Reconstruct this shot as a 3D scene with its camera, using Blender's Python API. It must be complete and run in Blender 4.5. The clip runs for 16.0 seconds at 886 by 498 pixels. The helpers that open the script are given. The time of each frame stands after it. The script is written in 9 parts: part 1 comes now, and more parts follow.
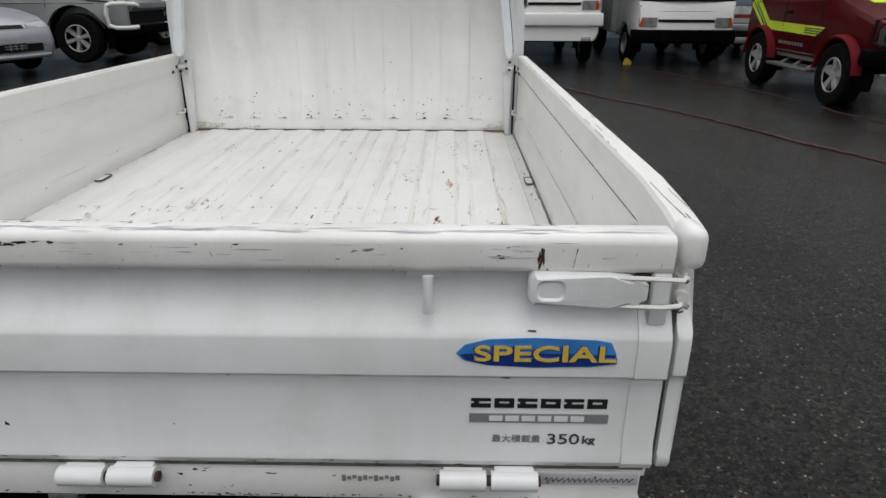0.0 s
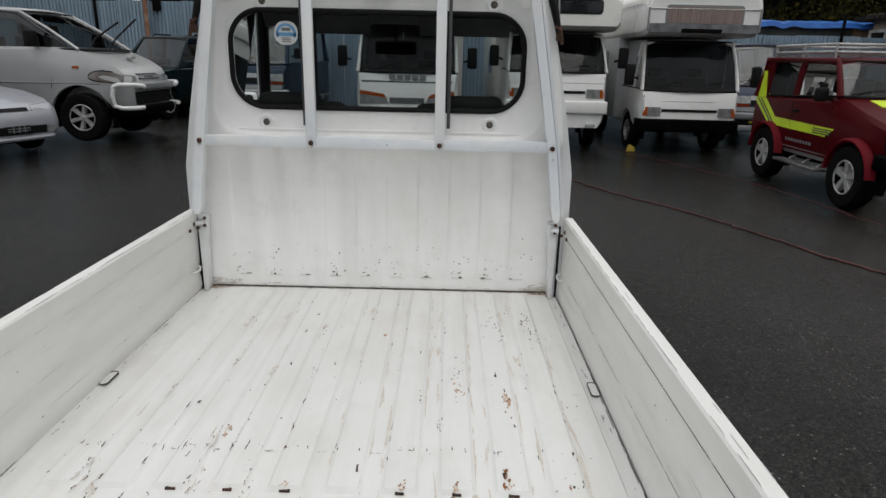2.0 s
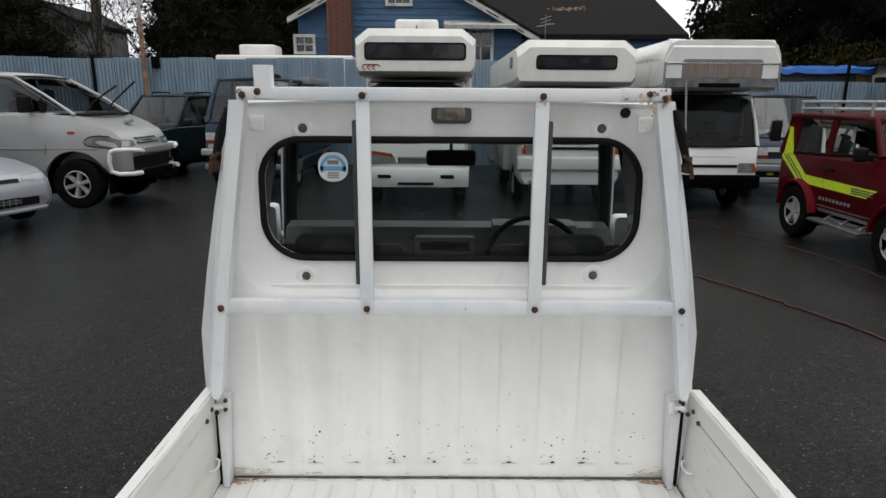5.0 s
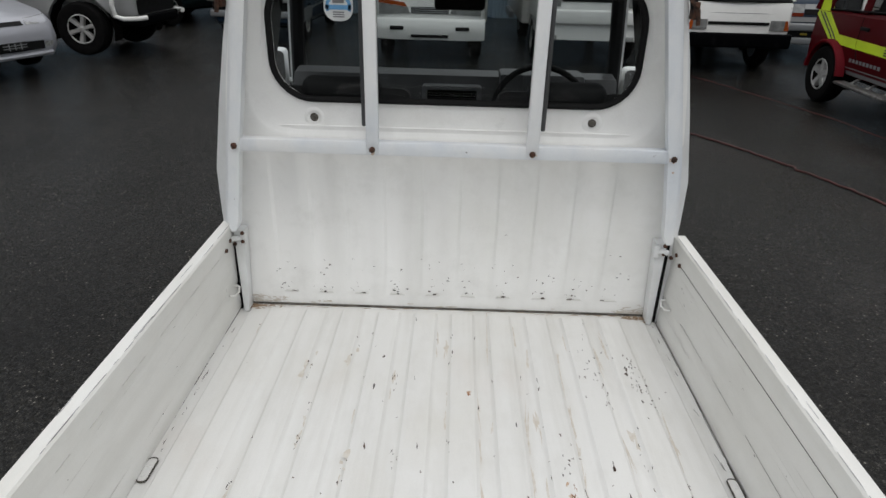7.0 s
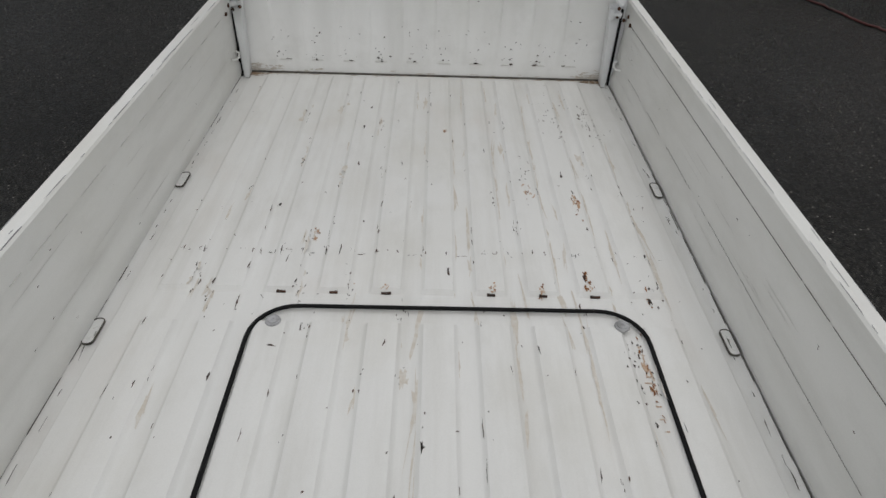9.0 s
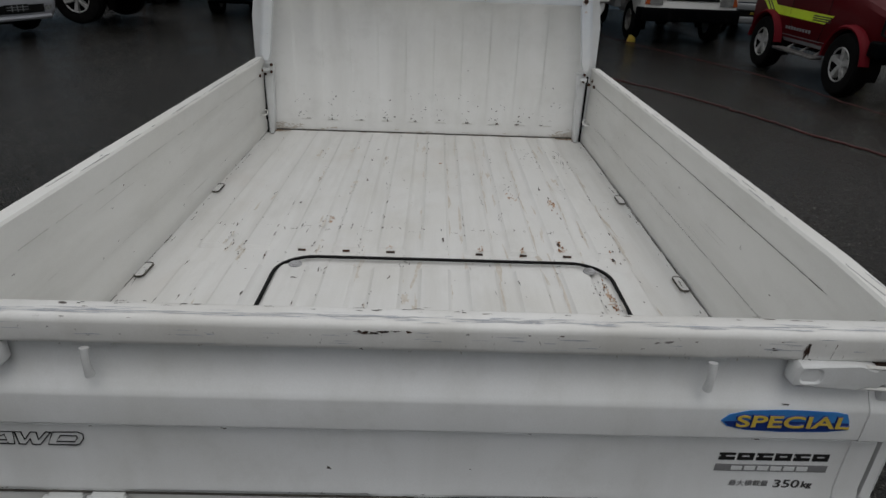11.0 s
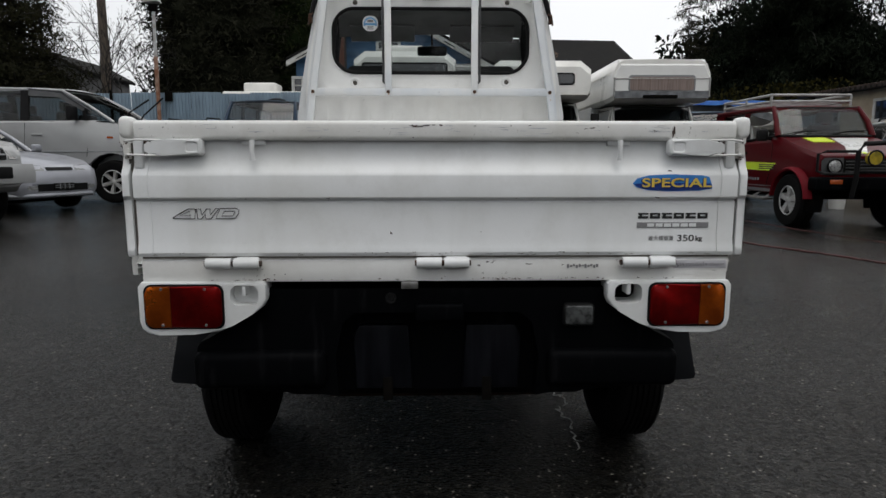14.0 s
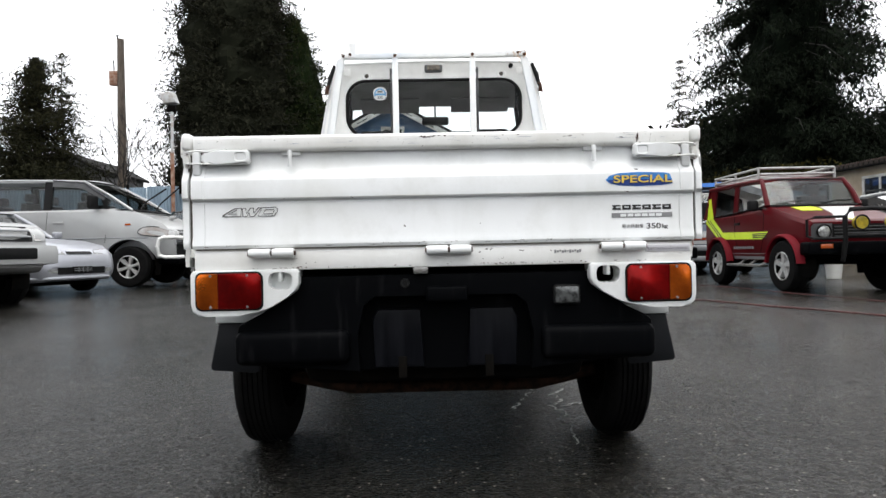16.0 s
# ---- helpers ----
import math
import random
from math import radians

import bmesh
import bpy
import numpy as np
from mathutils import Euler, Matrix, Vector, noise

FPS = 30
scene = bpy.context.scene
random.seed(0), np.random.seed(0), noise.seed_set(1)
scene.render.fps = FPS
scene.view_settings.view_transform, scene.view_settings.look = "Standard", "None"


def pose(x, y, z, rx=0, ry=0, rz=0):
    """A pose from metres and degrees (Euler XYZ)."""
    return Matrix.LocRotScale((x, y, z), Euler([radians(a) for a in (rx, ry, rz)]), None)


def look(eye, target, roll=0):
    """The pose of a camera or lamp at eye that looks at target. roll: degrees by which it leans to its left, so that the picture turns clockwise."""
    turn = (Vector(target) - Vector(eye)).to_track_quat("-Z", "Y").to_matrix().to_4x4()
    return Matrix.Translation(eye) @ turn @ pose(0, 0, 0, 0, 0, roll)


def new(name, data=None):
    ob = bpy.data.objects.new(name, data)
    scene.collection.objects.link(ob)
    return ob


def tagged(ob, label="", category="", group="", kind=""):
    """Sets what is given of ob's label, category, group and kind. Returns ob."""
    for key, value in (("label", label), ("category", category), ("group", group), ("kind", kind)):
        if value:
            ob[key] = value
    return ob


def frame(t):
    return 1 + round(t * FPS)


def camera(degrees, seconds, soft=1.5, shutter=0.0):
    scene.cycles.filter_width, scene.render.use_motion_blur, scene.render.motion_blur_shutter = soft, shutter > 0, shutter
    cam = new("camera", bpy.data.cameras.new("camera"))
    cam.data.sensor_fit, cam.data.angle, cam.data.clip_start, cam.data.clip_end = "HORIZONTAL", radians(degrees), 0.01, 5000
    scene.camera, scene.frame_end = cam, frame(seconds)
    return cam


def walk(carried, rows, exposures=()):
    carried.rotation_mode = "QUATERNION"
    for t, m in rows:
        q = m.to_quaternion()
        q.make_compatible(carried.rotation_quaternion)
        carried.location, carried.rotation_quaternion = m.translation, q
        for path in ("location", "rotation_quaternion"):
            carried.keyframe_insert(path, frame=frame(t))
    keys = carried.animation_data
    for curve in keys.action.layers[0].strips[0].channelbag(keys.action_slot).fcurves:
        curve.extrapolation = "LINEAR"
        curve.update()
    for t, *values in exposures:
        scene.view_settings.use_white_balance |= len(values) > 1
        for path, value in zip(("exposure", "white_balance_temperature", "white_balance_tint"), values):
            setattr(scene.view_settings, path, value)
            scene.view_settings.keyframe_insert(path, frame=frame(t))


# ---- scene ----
cam = camera(70.8, 16.0)
PATH = [
    (0, (0.433, -0.609, 1.212), (0.408, 1.239, 0.448), 0.2),
    (0.5, (0.392, -0.62, 1.339), (0.398, 1.209, 0.53), 0.5),
    (1, (0.365, -0.529, 1.419), (0.425, 1.304, 0.621), 2.1),
    (1.5, (0.317, -0.382, 1.484), (0.351, 1.496, 0.797), 0.9),
    (2, (0.252, -0.253, 1.534), (0.248, 1.659, 0.949), 1.3),
    (2.5, (0.148, -0.07, 1.604), (0.2, 1.886, 1.194), 0.6),
    (3, (0.073, 0.058, 1.638), (0.144, 2.028, 1.3), -0.6),
    (3.2, (0.057, 0.112, 1.654), (0.114, 2.082, 1.31), -0.4),
    (5.5, (-0.031, 0.357, 1.81), (-0.026, 2.293, 1.307), 0.4),
    (6, (-0.029, 0.352, 1.822), (-0.023, 2.274, 1.27), 0.6),
    (6.5, (-0.011, 0.311, 1.81), (-0.01, 2.196, 1.143), 1.1),
    (7, (0.007, 0.248, 1.765), (-0.019, 2.044, 0.887), 1.5),
    (7.5, (-0.009, 0.131, 1.689), (-0.037, 1.843, 0.657), 1.4),
    (8, (-0.01, 0.007, 1.698), (-0.012, 1.613, 0.506), 1.1),
    (8.5, (0.011, -0.099, 1.674), (0.022, 1.432, 0.386), 1.5),
    (9, (0.027, -0.201, 1.642), (0.07, 1.352, 0.382), 2.2),
    (9.2, (0.027, -0.248, 1.607), (0.063, 1.308, 0.351), 2.1),
    (11.3, (0.034, -0.735, 1.378), (0.085, 1.118, 0.628), 2.4),
    (11.5, (0.03, -0.777, 1.353), (0.091, 1.108, 0.69), 3.5),
    (12, (0.05, -0.934, 1.263), (0.095, 1.011, 0.801), 4.2),
    (12.5, (0.039, -1.06, 1.195), (0.065, 0.897, 0.786), 2.2),
    (13, (-0.011, -1.222, 1.119), (0.005, 0.739, 0.729), 0.3),
    (13.5, (-0.032, -1.339, 1.051), (0.031, 0.627, 0.685), -1.1),
    (14, (-0.018, -1.402, 0.894), (0.029, 0.577, 0.607), -0.0),
    (14.5, (-0.03, -1.47, 0.809), (0.02, 0.51, 0.534), 0.8),
    (15, (-0.031, -1.562, 0.738), (-0.002, 0.421, 0.477), -0.1),
    (15.5, (-0.037, -1.622, 0.696), (-0.004, 0.376, 0.614), -0.5),
    (16, (-0.029, -1.675, 0.659), (0.005, 0.324, 0.664), -1.2),
]
EXPOSURES = [(0, 0.16), (1, 0.06), (1.5, 0.04), (2, 0.02), (3, 0.06), (5.5, 0.22), (6.5, 0.18), (7.5, -0.10), (9, -0.44), (11.5, -0.66), (12, -0.6), (13, -0.4), (14, 0.05), (15, 0.73), (16, 1.2)]
walk(cam, [(t, look(eye, target, roll)) for t, eye, target, roll in PATH], EXPOSURES)

# ---- sky and light: a bright overcast afternoon ----
world = bpy.data.worlds.new("overcast")
scene.world = world
world.use_nodes = True
wn, wl = world.node_tree.nodes, world.node_tree.links
sky = wn.new("ShaderNodeTexSky")
sky.sky_type, sky.sun_disc = "NISHITA", False
sky.sun_elevation, sky.sun_rotation = radians(48), radians(20)
sky.air_density, sky.dust_density = 1.0, 4.0
pale = wn.new("ShaderNodeHueSaturation")
pale.inputs["Saturation"].default_value = 0.10
cloud = wn.new("ShaderNodeMix")
cloud.data_type = "RGBA"
cloud.inputs["Factor"].default_value = 0.75
cloud.inputs["B"].default_value = (8.7, 8.9, 9.2, 1)
wl.new(sky.outputs["Color"], pale.inputs["Color"])
wl.new(pale.outputs["Color"], cloud.inputs["A"])
wl.new(cloud.outputs["Result"], wn["Background"].inputs["Color"])
wn["Background"].inputs["Strength"].default_value = 0.105
sun = new("sun", bpy.data.lights.new("sun", "SUN"))
sun.data.energy, sun.data.angle, sun.data.color = 0.9, radians(40), (1.0, 0.97, 0.93)
sun.matrix_world = look((0, 0, 0), (-0.10, 0.40, -1.0))


# ---- tools ----
def link(name, mesh, mat, parent, label=""):
    ob = new(name, mesh)
    if mat:
        mesh.materials.append(mat)
    ob.parent = parent
    if label:
        tagged(ob, label)
    return ob


def part(name, bm, mat, parent=None, label="", smooth=40, kind=""):
    """Links a bmesh as one mesh object under its thing or part."""
    bmesh.ops.recalc_face_normals(bm, faces=bm.faces)
    mesh = bpy.data.meshes.new(name)
    bm.to_mesh(mesh)
    bm.free()
    if smooth:
        mesh.polygons.foreach_set("use_smooth", [True] * len(mesh.polygons))
        mesh.set_sharp_from_angle(angle=radians(smooth))
    return tagged(link(name, mesh, mat, parent, label), "", "", "", kind)


def pieces(name, bm, mat, parent=None, label="", smooth=40):
    """Each loose piece of a bmesh as a part of its own."""
    left = set(bm.verts)
    out = []
    while left:
        todo, seen = [next(v for v in bm.verts if v in left)], set()
        while todo:
            v = todo.pop()
            if v in seen:
                continue
            seen.add(v)
            todo += [e.other_vert(v) for e in v.link_edges]
        left -= seen
        one, twin = BM(), {}
        for v in bm.verts:
            if v in seen:
                twin[v] = one.verts.new(v.co)
        for f in bm.faces:
            if f.verts[0] in seen:
                one.faces.new([twin[v] for v in f.verts])
        out.append(part(name, one, mat, parent, label, smooth))
    bm.free()
    return out


def thing(name, label, category, m=None, group="", kind=""):
    ob = new(name)
    ob.empty_display_size = 0.1
    if m is not None:
        ob.matrix_basis = m
    return tagged(ob, label, category, group, kind)


def BM():
    return bmesh.new()


def box(bm, x0, x1, y0, y1, z0, z1, bev=0.0, seg=2):
    vs = [bm.verts.new((x, y, z)) for x in (x0, x1) for y in (y0, y1) for z in (z0, z1)]
    quads = ((0, 1, 3, 2), (4, 6, 7, 5), (0, 4, 5, 1), (2, 3, 7, 6), (0, 2, 6, 4), (1, 5, 7, 3))
    fs = [bm.faces.new([vs[i] for i in q]) for q in quads]
    if bev:
        es = list({e for f in fs for e in f.edges})
        bmesh.ops.bevel(bm, geom=es, offset=bev, segments=seg, profile=0.5, affect="EDGES")
    return bm


def at_axis(axis, p, h):
    return {"x": (h, p[0], p[1]), "y": (p[0], h, p[1]), "z": (p[0], p[1], h)}[axis]


def prism(bm, pts, axis, a, b, bev=0.0):
    """A closed outline drawn across an axis, from a to b along it."""
    lo = [bm.verts.new(at_axis(axis, p, a)) for p in pts]
    hi = [bm.verts.new(at_axis(axis, p, b)) for p in pts]
    n = len(pts)
    fs = [bm.faces.new(lo), bm.faces.new(hi[::-1])]
    fs += [bm.faces.new((lo[i], hi[i], hi[(i + 1) % n], lo[(i + 1) % n])) for i in range(n)]
    if bev:
        es = list({e for f in fs[:2] for e in f.edges})
        bmesh.ops.bevel(bm, geom=es, offset=bev, segments=2, profile=0.5, affect="EDGES")
    return bm


def sheet(bm, rows, closed=False):
    """A skin through rows of points."""
    vs = [[bm.verts.new(p) for p in r] for r in rows]
    for a, b in zip(vs, vs[1:]):
        n = len(a)
        for i in range(n if closed else n - 1):
            j = (i + 1) % n
            bm.faces.new((a[i], a[j], b[j], b[i]))
    return vs


def rings(bm, loops, caps=True):
    vs = sheet(bm, loops, True)
    if caps:
        bm.faces.new(vs[0][::-1])
        bm.faces.new(vs[-1])
    return bm


def frame_at(d, up=None):
    d = Vector(d).normalized()
    up = Vector(up) if up else (Vector((0, 0, 1)) if abs(d.z) < 0.9 else Vector((0, 1, 0)))
    s = d.cross(up).normalized()
    return s, s.cross(d).normalized()


def tube(bm, pts, r, n=8, closed=False, flat=1.0, up=None):
    """A round bar along a line; r may be a list."""
    pts = [Vector(p) for p in pts]
    m = len(pts)
    loops = []
    for i, p in enumerate(pts):
        a = pts[(i - 1) % m] if closed or i else p
        b = pts[(i + 1) % m] if closed or i < m - 1 else p
        s, u = frame_at(b - a, up)
        rr = r[i] if isinstance(r, (list, tuple)) else r
        loops.append([p + rr * (math.cos(k * math.tau / n) * s + flat * math.sin(k * math.tau / n) * u) for k in range(n)])
    if closed:
        loops.append(loops[0])
        vs = [[bm.verts.new(q) for q in l] for l in loops[:-1]]
        vs.append(vs[0])
        for a, b in zip(vs, vs[1:]):
            for i in range(n):
                bm.faces.new((a[i], a[(i + 1) % n], b[(i + 1) % n], b[i]))
    else:
        rings(bm, loops)
    return bm


def cyl(bm, p0, p1, r, n=16, r1=None):
    return tube(bm, [p0, p1], [r, r if r1 is None else r1], n)


def lathe(bm, prof, m, n=28):
    """A turned profile of (radius, height) about the z axis of the pose m."""
    loops = [[m @ Vector((r * math.cos(k * math.tau / n), r * math.sin(k * math.tau / n), h)) for k in range(n)] for r, h in prof]
    hollow = prof[0][0] > 1e-6 and prof[-1][0] > 1e-6
    vs = [[bm.verts.new(p) for p in l] for l in loops]
    for a, b in zip(vs, vs[1:] + (vs[:1] if hollow else [])):
        for i in range(n):
            j = (i + 1) % n
            bm.faces.new((a[i], a[j], b[j], b[i]))
    bmesh.ops.remove_doubles(bm, verts=[v for l in vs for v in l], dist=1e-6)
    return bm


def rrect(x0, x1, z0, z1, r, n=5):
    out = []
    for cx, cz, a in ((x1 - r, z1 - r, 0), (x0 + r, z1 - r, 90), (x0 + r, z0 + r, 180), (x1 - r, z0 + r, 270)):
        out += [(cx + r * math.cos(radians(a + 90 * k / n)), cz + r * math.sin(radians(a + 90 * k / n))) for k in range(n + 1)]
    return out


def ring_plate(bm, outer, inner, axis, a, b):
    """A plate with a hole; both outlines have the same number of points."""
    n = len(outer)
    v = [[bm.verts.new(at_axis(axis, p, h)) for p in pts] for pts, h in ((outer, a), (inner, a), (inner, b), (outer, b))]
    for k in range(4):
        p, q = v[k], v[(k + 1) % 4]
        for i in range(n):
            bm.faces.new((p[i], p[(i + 1) % n], q[(i + 1) % n], q[i]))
    return bm


def cast(outline, c, ang):
    """Where a ray from c at an angle leaves an outline."""
    d = (math.cos(ang), math.sin(ang))
    best = None
    for p, q in zip(outline, outline[1:] + outline[:1]):
        ex, ez = q[0] - p[0], q[1] - p[1]
        den = d[0] * ez - d[1] * ex
        if abs(den) < 1e-12:
            continue
        t = ((p[0] - c[0]) * ez - (p[1] - c[1]) * ex) / den
        u = ((p[0] - c[0]) * d[1] - (p[1] - c[1]) * d[0]) / den
        if t > 0 and -1e-6 <= u <= 1 + 1e-6 and (best is None or t > best):
            best = t
    return (c[0] + best * d[0], c[1] + best * d[1])


def baked(ob):
    """The mesh of an object with its modifiers, in place of the object."""
    deps = bpy.context.evaluated_depsgraph_get()
    return bpy.data.meshes.new_from_object(ob.evaluated_get(deps))


def cut(ob, bm):
    """Cuts a solid out of a mesh object."""
    bmesh.ops.recalc_face_normals(bm, faces=bm.faces)
    mesh = bpy.data.meshes.new("cutter")
    bm.to_mesh(mesh)
    bm.free()
    tool = new("cutter", mesh)
    bpy.context.view_layer.update()
    tool.matrix_world = ob.matrix_world
    mod = ob.modifiers.new("cut", "BOOLEAN")
    mod.object, mod.operation, mod.solver = tool, "DIFFERENCE", "EXACT"
    bpy.context.view_layer.update()
    done = baked(ob)
    ob.modifiers.clear()
    ob.data = done
    bpy.data.objects.remove(tool)
    bpy.data.meshes.remove(mesh)
    done.set_sharp_from_angle(angle=radians(35))


def lettering(text, size, m, depth=0.0005, shear=0.0, outline=0.0, stretch=1.0, bold=0.0):
    """Words in the built-in font as a bmesh, drawn in the x-z plane of the pose m, centred."""
    cu = bpy.data.curves.new("text", "FONT")
    cu.body, cu.size, cu.shear, cu.align_x, cu.align_y = text, size, shear, "CENTER", "CENTER"
    cu.offset = bold
    if outline:
        cu.fill_mode, cu.bevel_depth, cu.bevel_resolution = "NONE", outline, 0
    else:
        cu.extrude = depth
    ob = new("text", cu)
    bpy.context.view_layer.update()
    mesh = baked(ob)
    bpy.data.objects.remove(ob)
    bm = BM()
    bm.from_mesh(mesh)
    bpy.data.meshes.remove(mesh)
    bmesh.ops.transform(bm, matrix=m @ Matrix.Rotation(radians(90), 4, "X") @ Matrix.Diagonal((stretch, 1, 1, 1)), verts=bm.verts)
    return bm


# ---- materials ----
def nodes_of(name):
    mat = bpy.data.materials.new(name)
    mat.use_nodes = True
    return mat, mat.node_tree.nodes, mat.node_tree.links, mat.node_tree.nodes["Principled BSDF"]


def noise_node(N, L, scale, detail=4.0, rough=0.6, stretch=None, coords="Object"):
    tc = N.new("ShaderNodeTexCoord")
    no = N.new("ShaderNodeTexNoise")
    no.inputs["Scale"].default_value = scale
    no.inputs["Detail"].default_value = detail
    no.inputs["Roughness"].default_value = rough
    if stretch:
        mp = N.new("ShaderNodeMapping")
        mp.inputs["Scale"].default_value = stretch
        L.new(tc.outputs[coords], mp.inputs["Vector"])
        L.new(mp.outputs["Vector"], no.inputs["Vector"])
    else:
        L.new(tc.outputs[coords], no.inputs["Vector"])
    return no.outputs["Fac"]


def ramp(N, L, fac, lo, hi, a=0.0, b=1.0):
    r = N.new("ShaderNodeMapRange")
    r.inputs["From Min"].default_value, r.inputs["From Max"].default_value = lo, hi
    r.inputs["To Min"].default_value, r.inputs["To Max"].default_value = a, b
    L.new(fac, r.inputs["Value"])
    return r.outputs["Result"]


def mixed(N, L, fac, a, b):
    m = N.new("ShaderNodeMix")
    m.data_type = "RGBA"
    for key, v in (("A", a), ("B", b)):
        if isinstance(v, tuple):
            m.inputs[key].default_value = (*v[:3], 1)
        else:
            L.new(v, m.inputs[key])
    if isinstance(fac, float):
        m.inputs["Factor"].default_value = fac
    else:
        L.new(fac, m.inputs["Factor"])
    return m.outputs["Result"]


def times(N, L, a, b):
    m = N.new("ShaderNodeMath")
    m.operation = "MULTIPLY"
    for i, v in enumerate((a, b)):
        if isinstance(v, float):
            m.inputs[i].default_value = v
        else:
            L.new(v, m.inputs[i])
    return m.outputs["Value"]


def bumped(N, L, P, height, strength, dist=0.002):
    b = N.new("ShaderNodeBump")
    b.inputs["Strength"].default_value, b.inputs["Distance"].default_value = strength, dist
    L.new(height, b.inputs["Height"])
    L.new(b.outputs["Normal"], P.inputs["Normal"])


def material(name, col, rough=0.5, metal=0.0, col2=None, scale=6.0, lo=0.42, hi=0.62, fine=250.0, fine_amt=0.12, bump=0.05, coat=0.0, spec=0.5, stretch=None):
    """A base colour with a second one in soft patches, a fine grain, uneven gloss and a slight relief."""
    mat, N, L, P = nodes_of(name)
    big = noise_node(N, L, scale, stretch=stretch)
    grain = noise_node(N, L, fine, 2.0)
    col2 = col2 or tuple(c * 0.82 for c in col)
    base = mixed(N, L, ramp(N, L, big, lo, hi), col, col2)
    base = mixed(N, L, ramp(N, L, grain, 0.3, 0.7, 0.0, fine_amt), base, tuple(c * 0.4 for c in col2))
    L.new(base, P.inputs["Base Color"])
    L.new(ramp(N, L, big, 0.3, 0.7, rough * 0.85, min(1.0, rough * 1.2)), P.inputs["Roughness"])
    P.inputs["Metallic"].default_value = metal
    P.inputs["Specular IOR Level"].default_value = spec
    P.inputs["Coat Weight"].default_value, P.inputs["Coat Roughness"].default_value = coat, 0.08
    if bump:
        bumped(N, L, P, grain, bump)
    return mat


def glass(name, tint=(0.9, 0.95, 0.93), rough=0.0, ior=1.33):
    """Thin glazing: a clear sheet with a glossy face."""
    mat, N, L, P = nodes_of(name)
    tr = N.new("ShaderNodeBsdfTransparent")
    tr.inputs["Color"].default_value = (*tint, 1)
    gl = N.new("ShaderNodeBsdfGlossy")
    gl.inputs["Roughness"].default_value = rough
    lw = N.new("ShaderNodeFresnel")
    lw.inputs["IOR"].default_value = ior
    mx = N.new("ShaderNodeMixShader")
    L.new(lw.outputs["Fac"], mx.inputs["Fac"])
    L.new(tr.outputs["BSDF"], mx.inputs[1])
    L.new(gl.outputs["BSDF"], mx.inputs[2])
    L.new(mx.outputs["Shader"], N["Material Output"].inputs["Surface"])
    return mat


def worn_paint(name, col=(0.80, 0.80, 0.775), chips=0.66, stretch=(55, 9, 40), rust=0.0, dirt=(0.60, 0.585, 0.53), dirt_lo=0.48, rough=0.33, streaks=(5.0, 5.0, 0.8)):
    """Old white lorry paint: dull patches, scuffs, chips down to dark steel, some rust bleeding."""
    mat, N, L, P = nodes_of(name)
    big = noise_node(N, L, 2.2, 5.0)
    mid = noise_node(N, L, 9.0, 5.0, 0.7, (1.0, 0.35, 1.0))
    base = mixed(N, L, ramp(N, L, big, dirt_lo, 0.78, 0.0, 0.75), col, dirt)
    base = mixed(N, L, ramp(N, L, mid, 0.5, 0.8, 0.0, 0.35), base, tuple(c * 0.8 for c in dirt))
    if rust:
        warm = noise_node(N, L, 3.7, 3.0, 0.5, (1.6, 0.7, 1.0))
        base = mixed(N, L, ramp(N, L, warm, 0.60, 0.80, 0.0, rust), base, (0.45, 0.25, 0.13))
    run = noise_node(N, L, 1.0, 4.0, 0.6, streaks)
    base = mixed(N, L, ramp(N, L, run, 0.50, 0.74, 0.0, 0.38), base, tuple(c * 0.84 for c in dirt))
    chip = noise_node(N, L, 1.0, 3.0, 0.65, stretch)
    zone = noise_node(N, L, 1.7, 2.0)
    mask = times(N, L, ramp(N, L, chip, chips, chips + 0.015), ramp(N, L, zone, 0.45, 0.55))
    base = mixed(N, L, mask, base, (0.055, 0.04, 0.03))
    grain = noise_node(N, L, 420.0, 2.0)
    base = mixed(N, L, ramp(N, L, grain, 0.35, 0.65, 0.0, 0.06), base, (0.3, 0.3, 0.28))
    L.new(base, P.inputs["Base Color"])
    L.new(ramp(N, L, mid, 0.3, 0.7, rough * 0.8, rough * 1.5), P.inputs["Roughness"])
    P.inputs["Coat Weight"].default_value, P.inputs["Coat Roughness"].default_value = 0.15, 0.15
    bumped(N, L, P, noise_node(N, L, 38.0, 3.0), 0.06, 0.004)
    return mat


def cells(N, L, scale):
    v = N.new("ShaderNodeTexVoronoi")
    v.inputs["Scale"].default_value = scale
    tc = N.new("ShaderNodeTexCoord")
    L.new(tc.outputs["Object"], v.inputs["Vector"])
    sep = N.new("ShaderNodeSeparateColor")
    L.new(v.outputs["Color"], sep.inputs["Color"])
    return v.outputs["Distance"], sep.outputs["Red"], sep.outputs["Green"]


